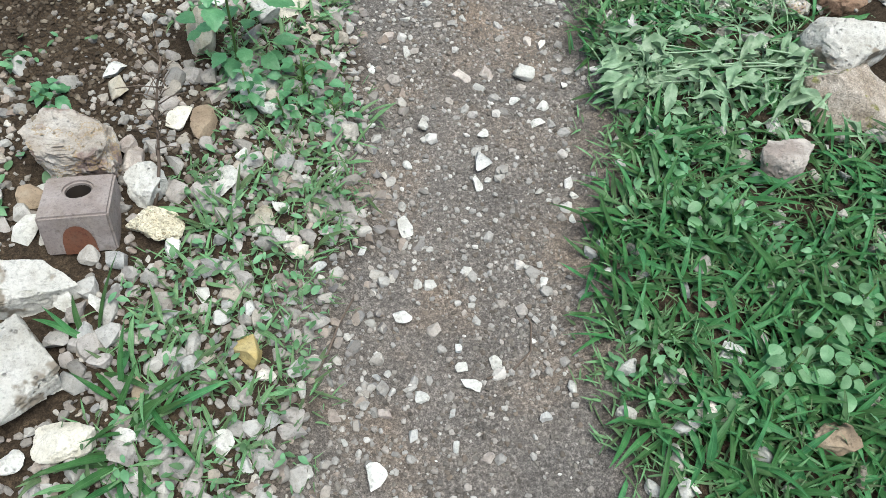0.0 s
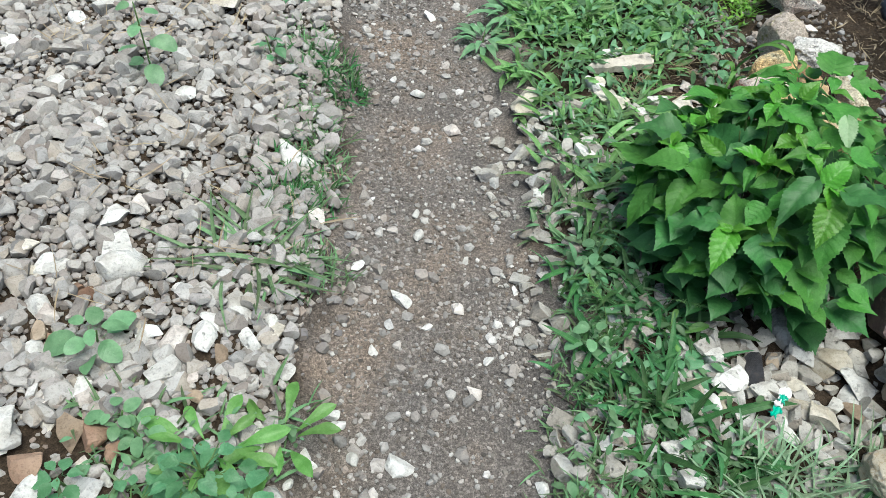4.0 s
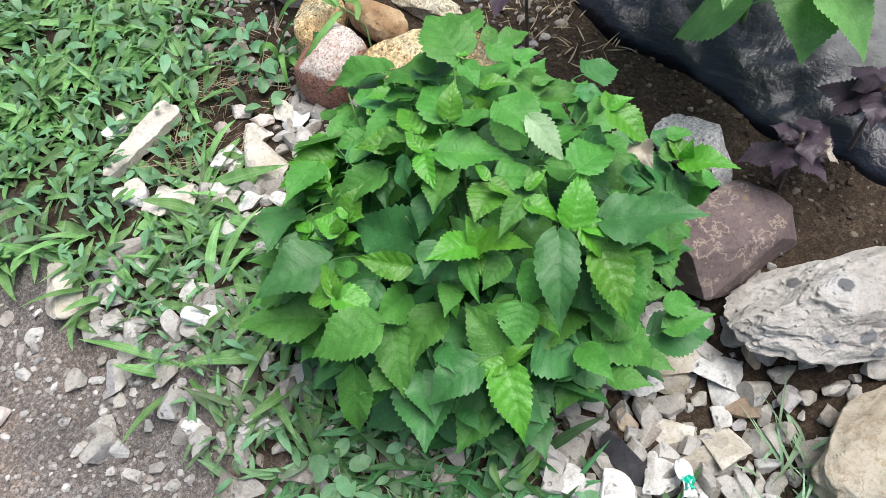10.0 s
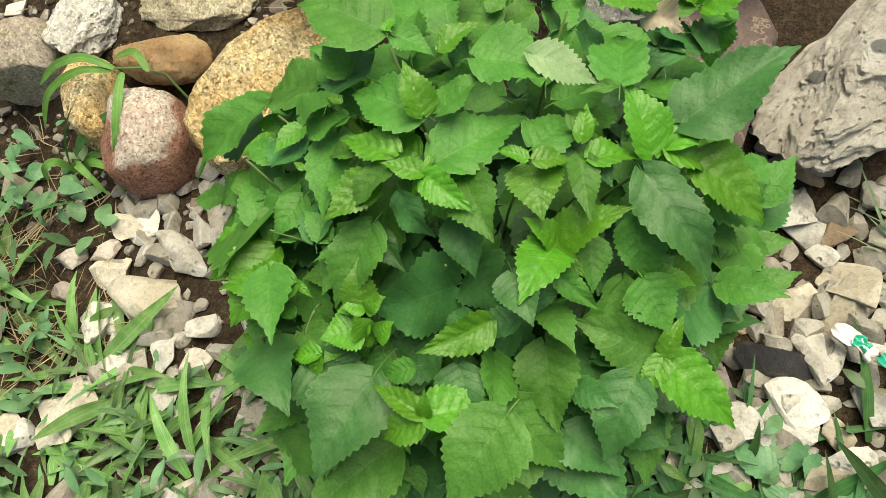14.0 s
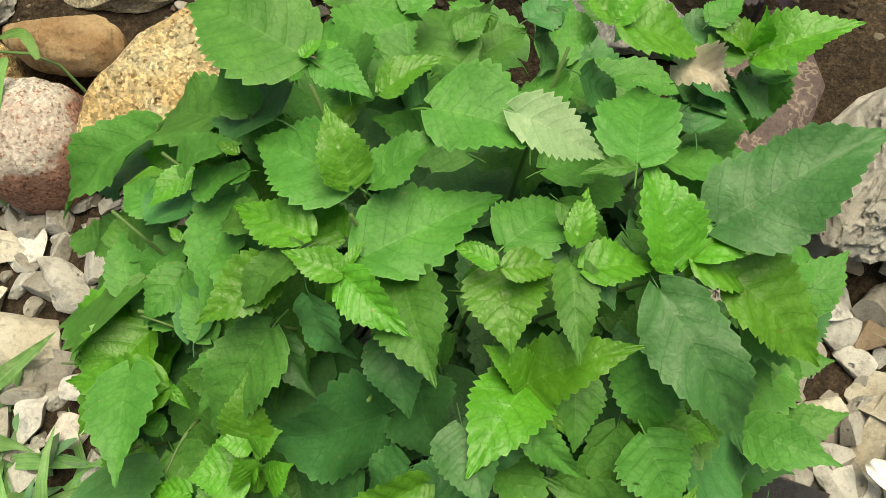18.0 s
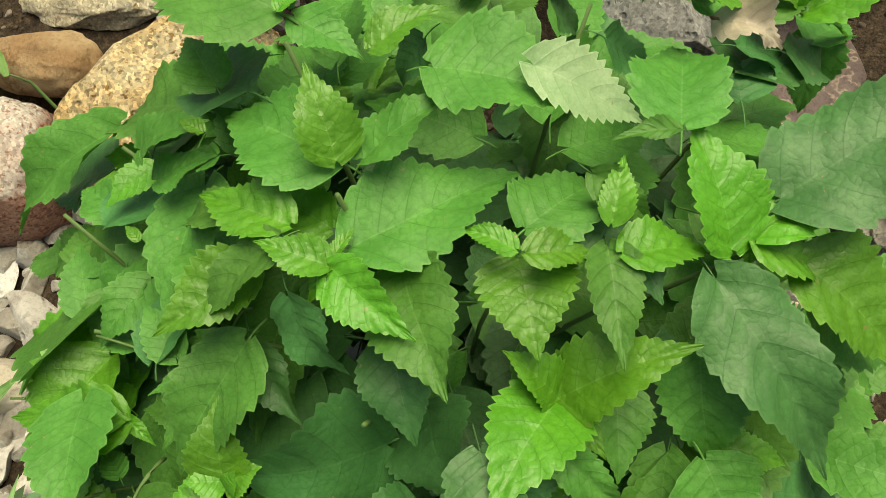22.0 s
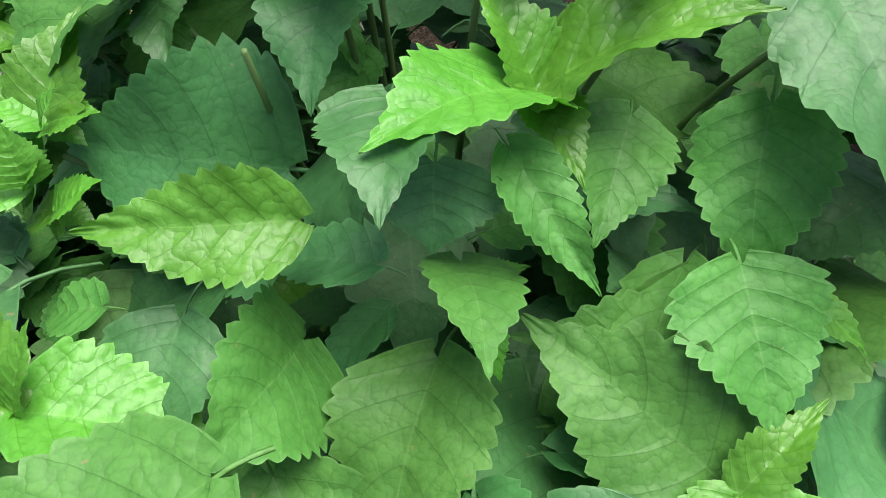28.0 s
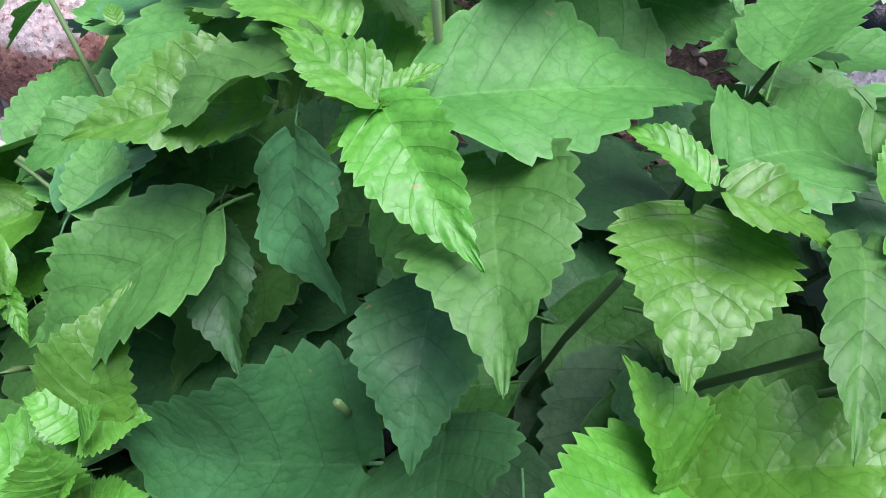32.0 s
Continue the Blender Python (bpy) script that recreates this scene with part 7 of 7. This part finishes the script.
lawn(21, 620, 9, (0.36, 1.4, 0.0, 1.22), lambda x, y: right_bank(x, y) * (0.35 + 0.65 * smooth(-0.3, 0.5, wave(x, y, 6, 0.8))), (0.05, 0.12), (0.007, 0.013), "grass", "dense green broad-bladed grass beside the path", (10, 60))
lawn(22, 100, 4, (0.4, 1.4, 0.1, 1.9), right_bank, (0.09, 0.16), (0.009, 0.015), "grass", "long broad green grass blades beside the path", (15, 55), 0.8)
lawn(24, 520, 10, (0.36, 1.4, 0.0, 1.25), right_bank, (0.025, 0.06), (0.003, 0.007), "grass_dull", "short dull green grass beside the path", (5, 60))
lawn(25, 75, 8, (0.4, 1.15, 1.2, 1.85), lambda x, y: right_bank(x, y) * 0.9, (0.04, 0.09), (0.005, 0.009), "grass", "green grass between path and stones")
lawn(85, 330, 9, (0.36, 0.62, -0.1, 2.3), lambda x, y: smooth(-0.03, 0.02, x - edges(y)[1]) * smooth(0.0, 0.05, edges(y)[1] + 0.09 - x) * (0.4 + 0.6 * smooth(-0.4, 0.3, wave(x, y, 14, 0.5))), (0.02, 0.05), (0.003, 0.006), "grass_dull", "short dull grass fringing the path", (5, 60))
lawn(26, 110, 12, (0.4, 0.8, 1.55, 2.35), lambda x, y: right_bank(x, y) * smooth(0.0, 0.1, 0.78 - x), (0.03, 0.07), (0.003, 0.006), "grass_dull", "short blue-green grass at the edge of the path", (10, 70))
lawn(27, 40, 8, (0.55, 0.8, 1.6, 2.45), right_bank, (0.05, 0.1), (0.006, 0.011), "grass", "green grass below the plant")
lawn(28, 46, 12, (0.72, 1.02, 1.55, 1.92), lambda x, y: 1.0 + 0 * x, (0.06, 0.12), (0.003, 0.007), "grass_pale", "fine pale blue-green grass by the beige stone", (20, 75), 0.7)
lawn(84, 60, 9, (0.46, 1.1, 1.25, 1.8), lambda x, y: right_bank(x, y) * 0.8, (0.03, 0.07), (0.004, 0.008), "grass_pale", "pale grey-green grass between path and stones", (5, 60))
lawn(29, 30, 7, (0.55, 0.85, 2.35, 2.85), right_bank, (0.04, 0.08), (0.008, 0.014), "grass_dull", "green grass by the plant")
lawn(30, 420, 10, (0.5, 1.4, 2.85, 4.6), lambda x, y: right_bank(x, y) * smooth(0.0, 0.15, np.interp(y, EDGE_Y, BED_X) - 0.18 - x) * (1 - box_keep(0.86, 1.3, 2.7, 3.12)(x, y)), (0.05, 0.1), (0.009, 0.017), "grass_bright", "bright green broad-bladed grass beyond the plant", (8, 50))
lawn(31, 260, 8, (0.5, 1.4, 2.8, 4.6), lambda x, y: right_bank(x, y) * smooth(0.0, 0.15, np.interp(y, EDGE_Y, BED_X) - 0.12 - x) * (1 - box_keep(0.9, 1.3, 2.7, 3.1)(x, y)), (0.03, 0.07), (0.004, 0.009), "grass_dull", "grey-green grass beyond the plant")
lawn(32, 80, 7, (-0.5, 0.0, 0.2, 1.4), left_verge, (0.04, 0.09), (0.005, 0.01), "grass_dull", "sparse green grass among stones")
lawn(33, 230, 12, (-0.5, 0.0, 0.2, 1.6), left_verge, (0.015, 0.045), (0.002, 0.004), "grass_dull", "fine short grass among stones", (5, 70))
lawn(34, 70, 8, (-0.5, 0.02, 1.5, 2.15), left_verge, (0.03, 0.08), (0.004, 0.008), "grass_dull", "green grass among stones")
lawn(35, 70, 22, (-0.08, 0.12, 2.55, 3.4), lambda x, y: smooth(-0.02, 0.03, edges(y)[0] - x) * smooth(-0.02, 0.04, x - edges(y)[0] + 0.15), (0.02, 0.05), (0.0025, 0.005), "grass_dull", "tuft of fine dark green grass by a white stone", (20, 80))
lawn(81, 16, 24, (-0.06, 0.08, 2.60, 2.82), lambda x, y: 1.0 + 0 * x, (0.025, 0.065), (0.003, 0.006), "grass", "thick tuft of fine green grass at the edge of the gravel", (25, 80))
lawn(82, 14, 24, (0.02, 0.16, 3.03, 3.26), lambda x, y: 1.0 + 0 * x, (0.025, 0.065), (0.003, 0.006), "grass", "thick tuft of fine green grass at the edge of the gravel", (25, 80))
lawn(83, 8, 24, (-0.00, 0.10, 2.37, 2.53), lambda x, y: 1.0 + 0 * x, (0.025, 0.065), (0.003, 0.006), "grass_dull", "thick tuft of fine green grass at the edge of the gravel", (25, 80))
lawn(36, 3, 18, (-0.12, -0.03, 2.42, 2.52), lambda x, y: 1.0 + 0 * x, (0.12, 0.22), (0.006, 0.011), "grass_dull", "long limp grey-green grass lying on gravel", (5, 30), 0.35)
lawn(37, 4, 8, (-0.5, -0.36, 0.42, 0.62), lambda x, y: 1.0 + 0 * x, (0.08, 0.15), (0.008, 0.014), "grass", "tuft of broad green grass among white stones", (25, 65))
lawn(38, 3, 4, (1.14, 1.26, 2.85, 3.0), lambda x, y: 1.0 + 0 * x, (0.1, 0.16), (0.008, 0.014), "grass", "long grass blades over the cobbles", (40, 80), 0.8, 0.05)
lawn(39, 25, 10, (0.86, 1.25, 2.95, 3.14), lambda x, y: 1.0 + 0 * x, (0.03, 0.09), (0.001, 0.002), "dry", "dry roots and straw on the soil", (0, 40), 0.3)
lawn(40, 40, 6, (-0.9, 0.1, 2.2, 4.0), lambda x, y: 1.0 + 0 * x, (0.05, 0.13), (0.0015, 0.003), "dry", "dry straw on the gravel", (0, 12), 0.1, 0.02)
lawn(48, 70, 9, (1.4, 1.8, 2.45, 3.7), lambda x, y: smooth(0.0, 0.08, x - np.interp(y, EDGE_Y, BED_X) - 0.02), (0.015, 0.05), (0.0012, 0.0028), "dry", "bits of dry straw on the soil of the bed", (0, 15), 0.1, 0.002)
lawn(46, 14, 5, (0.6, 0.92, 2.55, 3.05), right_bank, (0.08, 0.15), (0.012, 0.022), "grass_bright", "broad light green grass blades by the plant", (10, 50))
lawn(47, 16, 5, (0.58, 0.8, 1.95, 2.4), right_bank, (0.08, 0.15), (0.01, 0.018), "grass", "broad green grass blades below the plant", (10, 50))
lawn(45, 90, 12, (1.33, 1.52, 3.28, 3.62), lambda x, y: 0.8 + 0 * x, (0.02, 0.05), (0.003, 0.006), "stonecrop", "tuft of fine yellow-green stonecrop", (20, 80))


def draped_blade(points, width, parent, name="blade"):
    """One broad grass blade laid along points."""
    pts = [Vector(p) for p in points]
    line = []
    for i in range(len(pts) - 1):
        a, b, c, d = pts[max(i - 1, 0)], pts[i], pts[i + 1], pts[min(i + 2, len(pts) - 1)]
        for k in range(5):
            u = k / 5
            line.append(0.5 * (2 * b + (c - a) * u + (2 * a - 5 * b + 4 * c - d) * u * u + (3 * b - a - 3 * c + d) * u ** 3))
    line.append(pts[-1])
    n, v = len(line), []
    for i, p in enumerate(line):
        d = (line[min(i + 1, n - 1)] - line[max(i - 1, 0)]).normalized()
        side = d.cross(Vector((-0.5, -0.4, 0.75))).normalized()
        w = width / 2 * float(np.interp(i / (n - 1), (0, 0.15, 0.45, 0.8, 1), (0.4, 0.8, 1.0, 0.65, 0.03)))
        up = side.cross(d).normalized()
        p = p - parent.location
        v += [tuple(p - side * w + up * w * 0.2), tuple(p), tuple(p + side * w + up * w * 0.2)]
    ob = new(name, mesh_from(name, v, grid_faces(n, 3), MAT["grass_broad"], True, [(k / 2, i / (n - 1)) for i in range(n) for k in range(3)]))
    ob.parent = parent


def draped_grass():
    """A stalk of broad grass that leans over the cobbles."""
    root = thing("broad_grass", 1.236, 2.8, float(ground_z(1.236, 2.8)), "broad-bladed grass bent over the granite cobbles", "grass")
    tube("stalk", [(1.236, 2.8, 0.03), (1.247, 2.819, 0.12), (1.258, 2.837, 0.165), (1.268, 2.87, 0.172), (1.272, 2.908, 0.17), (1.276, 2.93, 0.165)], 0.0022, 0.0014, "stem", root)
    draped_blade([(1.262, 2.895, 0.172), (1.24, 2.898, 0.168), (1.192, 2.903, 0.145), (1.158, 2.925, 0.085), (1.15, 2.935, 0.045)], 0.013, root)
    draped_blade([(1.272, 2.91, 0.17), (1.282, 2.95, 0.185), (1.285, 3.0, 0.17), (1.277, 3.04, 0.14)], 0.013, root)
    draped_blade([(1.27, 2.915, 0.168), (1.268, 2.96, 0.175), (1.25, 3.01, 0.155), (1.225, 3.036, 0.11)], 0.011, root)
    draped_blade([(1.262, 2.86, 0.17), (1.288, 2.88, 0.18), (1.285, 2.91, 0.175)], 0.012, root)
    draped_blade([(1.247, 2.819, 0.12), (1.225, 2.808, 0.11), (1.2, 2.806, 0.07)], 0.01, root)
    tuft = thing("broad_grass", 1.205, 3.02, float(ground_z(1.205, 3.02)), "small tuft of broad grass on bare soil", "grass")
    for a, l, h in ((-1.9, 0.1, 0.05), (-2.3, 0.08, 0.06), (-1.4, 0.07, 0.04), (2.0, 0.05, 0.05)):
        c, d = math.cos(a), math.sin(a)
        z = tuft.location.z
        draped_blade([(1.205, 3.02, z), (1.205 + 0.35 * l * c, 3.02 + 0.35 * l * d, z + h), (1.205 + 0.75 * l * c, 3.02 + 0.75 * l * d, z + h), (1.205 + l * c, 3.02 + l * d, z + 0.4 * h)], 0.012, tuft)


draped_grass()


def herbs(seed, count, box, keep, length, mat, label, height=(0.005, 0.045), ratio=0.5, tilt=28):
    x, y, g = scatter(seed, count, *box, keep)
    ok = free_of(x, y, -0.01)
    x, y = x[ok], y[ok]
    ln = g.uniform(*length, len(x))
    herb_leaves("weeds", x, y, ln, ln * g.uniform(0.75, 1.2, len(x)) * ratio, mat, label, g, height, tilt=tilt)


herbs(51, 2000, (0.4, 1.35, 0.5, 1.6), lambda x, y: right_bank(x, y) * smooth(-0.5, 0.3, wave(x, y, 7, 2.1)), (0.015, 0.035), "small_leaf", "small-leaved green weeds in the grass")
herbs(52, 800, (0.42, 0.85, 1.3, 2.4), right_bank, (0.012, 0.032), "small_leaf", "small-leaved green weeds beside the path")
herbs(53, 420, (0.52, 0.9, 2.35, 3.1), right_bank, (0.025, 0.05), "small_leaf", "narrow-leaved weeds by the plant", (0.005, 0.05), 0.28)
herbs(54, 1500, (0.55, 1.3, 3.0, 4.4), lambda x, y: right_bank(x, y) * smooth(0.0, 0.15, np.interp(y, EDGE_Y, BED_X) - 0.1 - x), (0.02, 0.045), "small_leaf", "leafy weeds beyond the plant", (0.01, 0.07), 0.4)
herbs(55, 2000, (-0.5, 0.05, 0.2, 2.1), left_verge, (0.01, 0.026), "small_leaf", "small weeds among the stones", (0.003, 0.035))
herbs(56, 3200, (-0.82, -0.5, 1.5, 2.05), lambda x, y: smooth(0.085, 0.05, np.abs(x + 0.7 - 0.32 * (y - 1.55)) + 0.025 * wave(x, y, 23, 0.8)) * smooth(1.5, 1.58, y) * smooth(2.03, 1.97, y), (0.011, 0.02), "clover", "yellow-green clover patch", (0.02, 0.07), 0.95, 18)
herbs(57, 420, (-0.9, -0.55, 0.9, 1.4), lambda x, y: 0.6 * smooth(-0.2, 0.4, wave(x, y, 8, 1.1)), (0.015, 0.035), "small_leaf", "small weeds on dark soil", (0.003, 0.04), 0.6)
herbs(58, 300, (1.3, 1.5, 3.3, 3.7), lambda x, y: 0.8 + 0 * x, (0.01, 0.02), "stonecrop", "yellow-green stonecrop by the stones", (0.01, 0.05), 0.6)



def seed_head(x, y, z, heading, ln):
    """A foxtail: a stalk from the ground and a bristly spike."""
    g = random.Random(int(x * 1000))
    z0 = float(ground_z(x, y))
    root = thing("foxtail_grass", x, y, z0, "yellow-green foxtail seed head on a thin stalk", "grass")
    c, s = math.cos(heading), math.sin(heading)
    tip = Vector((x + 0.05 * c, y + 0.05 * s, z))
    tube("stalk", bent((x, y, z0 - 0.005), tip, 0.01), 0.0012, 0.0009, "stem", root, 5)
    v, f = [], []
    for i in range(150):
        q = g.random()
        p = tip + Vector((c, s, 0.25)) * (ln * q)
        d = Vector((g.gauss(0, 1), g.gauss(0, 1), g.gauss(0, 1))).normalized() + Vector((c, s, 0.3))
        d = d.normalized() * (0.004 + 0.009 * math.sin(math.pi * min(q + 0.12, 1)))
        w = d.orthogonal().normalized() * 0.0009
        o = len(v)
        v += [tuple(p - w - root.location), tuple(p + w - root.location), tuple(p + d - root.location)]
        f.append([o, o + 1, o + 2])
    ob = new("spike", mesh_from("spike", v, f, MAT["grass_bright"]))
    ob.parent = root
    tagged(ob, "bristly yellow-green spike")


seed_head(0.66, 2.6, 0.12, 2.2, 0.07)
seed_head(0.72, 2.28, 0.08, -0.6, 0.07)
seed_head(0.62, 2.2, 0.1, 1.9, 0.06)

# ---- gravel and pebbles ----
def heap(x, y):
    l, r = edges(y)
    far = smooth(-1.3, -1.15, x + 0.2 * wave(x, y, 3.1, 0.9) + 0.07 * wave(x, y, 11, 0.2)) ** 3 * smooth(0.2, 0.8, 4.9 - y + 0.3 * wave(x, y, 3.4, 0.3)) ** 3
    return (0.2 + 0.8 * smooth(2.1, 2.26, y)) * smooth(2.02, 2.3, y + 0.1 * wave(x, y, 7, 0.2)) * smooth(0.0, 0.08, l - x) * far


def verge_end(x, y):
    """A ragged outer end for the stones of the verge."""
    return smooth(-1.0, -0.75, x + 0.14 * wave(x, y, 5, 0.6)) ** 2 * smooth(-0.15, 0.2, y + 0.12 * wave(x, y, 6, 1.4)) ** 2


def spread_out(x, y, gap, limit=99999):
    """Drops places that lie nearer than gap to one kept before."""
    cell, kept, seen = gap, [], {}
    for i in range(len(x)):
        c = (int(x[i] // cell), int(y[i] // cell))
        near = [j for a in (-1, 0, 1) for b in (-1, 0, 1) for j in seen.get((c[0] + a, c[1] + b), ())]
        if all((x[i] - x[j]) ** 2 + (y[i] - y[j]) ** 2 > gap * gap for j in near):
            seen.setdefault(c, []).append(i)
            kept.append(i)
            if len(kept) >= limit:
                break
    return np.array(kept, int)


def layer(name, seed, count, box, keep, sizes, mat, label, gap, sink=0.3, lift=(0.0, 0.0), finer=False, category="gravel", power=1.0, flat=(0.45, 0.8), avoid=True):
    x, y, g = scatter(seed, count, *box, keep)
    if avoid is not False:
        ok = free_of(x, y, 0.0 if avoid is True else avoid)
        x, y = x[ok], y[ok]
    k = spread_out(x, y, gap)
    x, y = x[k], y[k]
    s = sizes[0] + (sizes[1] - sizes[0]) * g.random(len(x)) ** power
    rubble(name, x, y, s, mat, label, g, category, flat, sink, g.uniform(*lift, len(x)), finer)


layer("gravel", 40, 90000, (-1.5, 0.25, 2.0, 4.3), heap, (0.01, 0.024), "gravel_grey", "fine gravel between the larger stones", 0.012, 0.3, avoid=False)
layer("gravel", 41, 90000, (-1.5, 0.3, 1.95, 4.9), heap, (0.018, 0.062), "gravel_mix", "white and grey broken gravel beside the path", 0.0185, 0.25, (0.0, 0.012), power=2.0, finer=3)
layer("gravel", 46, 16000, (-1.2, -0.02, -0.2, 2.25), lambda x, y: verge_end(x, y) * smooth(-0.03, 0.05, edges(y)[0] - x) * (0.5 + 0.5 * smooth(-0.4, 0.4, wave(x, y, 8, 0.5))) * (1 - 0.97 * smooth(-0.05, 0.1, -0.52 - x) * smooth(1.1, 1.3, y)) * (1 - 0.6 * box_keep(-1.0, -0.22, 1.05, 1.62)(x, y)), (0.016, 0.06), "gravel_mix", "loose white and grey stones on dark soil", 0.0235, 0.3, finer=True, power=1.6)
layer("gravel", 53, 26000, (-1.0, 0.0, -0.2, 2.25), lambda x, y: verge_end(x, y) * smooth(-0.04, 0.05, edges(y)[0] - x) * (0.35 + 0.65 * smooth(-0.3, 0.4, wave(x, y, 11, 1.5))) * (1 - 0.9 * smooth(-0.05, 0.1, -0.62 - x) * smooth(1.1, 1.3, y)), (0.007, 0.026), "gravel_grey", "grey and brown gravel on the verge", 0.0125, 0.3, finer=False, power=1.6)
layer("gravel", 47, 9000, (-1.0, -0.2, 1.05, 1.75), box_keep(-0.95, -0.25, 1.1, 1.7, 0.1, 0.9), (0.006, 0.02), "crumbs", "crumbs of dark soil and grit", 0.009, 0.35, power=1.5)
layer("gravel", 48, 6000, (0.45, 1.35, 1.65, 2.95), lambda x, y: np.maximum(box_keep(0.74, 1.3, 1.8, 2.3)(x, y) * smooth(0.0, 0.05, 1.18 + 0.5 * np.maximum(2.02 - y, 0) - x), np.maximum(box_keep(0.62, 1.2, 2.55, 3.0)(x, y), 0.45 * box_keep(0.5, 1.2, 1.5, 2.95)(x, y))), (0.018, 0.065), "gravel_cream", "white broken stones round the plant", 0.023, 0.3, finer=2, power=1.5, avoid=-0.03)
layer("gravel", 50, 2600, (1.12, 1.55, 2.58, 3.4), lambda x, y: 0.6 + 0 * x, (0.008, 0.03), "gravel_grey", "small stones on the soil between the cobbles", 0.014, 0.3, finer=3, power=2.2)
layer("gravel", 51, 900, (0.42, 1.35, 0.1, 1.75), right_bank, (0.02, 0.06), "gravel_cream", "pale stones lying in the grass", 0.05, 0.3, finer=True, power=1.5)
layer("gravel", 52, 1600, (0.92, 1.34, 1.78, 2.2), box_keep(0.94, 1.2, 1.8, 2.06), (0.018, 0.055), "gravel_cream", "pale broken stones between the large ones", 0.026, 0.3, finer=2, power=1.4, avoid=False)
layer("gravel", 49, 11000, (1.15, 1.9, 1.7, 3.6), lambda x, y: smooth(0.0, 0.1, x - np.interp(y, EDGE_Y, BED_X) + 0.1), (0.004, 0.016), "crumbs", "crumbs of soil and grit on the bed", 0.0075, 0.4, power=2.0)
layer("pebbles", 43, 9000, (-0.3, 1.1, -0.3, 4.8), lambda x, y: (1 - off_path(x, y, -0.04)) * (0.2 + 0.8 * smooth(-0.5, 0.5, wave(x, y, 5, 0.9))), (0.006, 0.036), "path_pebbles", "small grey and white pebbles trodden into the path", 0.0105, 0.4, category="pebbles", power=2.2, flat=(0.5, 0.85))
layer("pebbles", 45, 26000, (-0.25, 0.9, -0.2, 3.9), lambda x, y: (1 - off_path(x, y, -0.05)) * (0.06 + 0.6 * smooth(-0.2, 0.7, wave(x, y, 6, 2.9)) + 0.5 * smooth(0.16, 0.0, x - edges(y)[0])), (0.005, 0.018), "path_pebbles", "small pale pebbles on the path", 0.0115, 0.2, category="pebbles", power=2.2, flat=(0.55, 0.95))
layer("pebbles", 44, 60000, (-0.25, 0.9, -0.2, 3.9), lambda x, y: (1 - off_path(x, y, -0.05)) * (0.25 + 0.75 * smooth(-0.6, 0.3, wave(x, y, 7, 0.6))), (0.003, 0.0135), "grit", "fine grit on the path", 0.0056, 0.4, category="pebbles", power=1.5)
layer("pebbles", 54, 14000, (-0.3, 0.35, -0.2, 3.6), lambda x, y: smooth(-0.06, 0.0, x - edges(y)[0]) * np.clip(1 - (x - edges(y)[0]) / 0.16, 0, 1) ** 1.5 * (0.3 + 0.7 * smooth(-0.4, 0.4, wave(x, y, 10, 1.9))), (0.008, 0.034), "gravel_grey", "grey gravel strewn along the edge of the path", 0.013, 0.25, finer=3, category="pebbles", power=1.9)
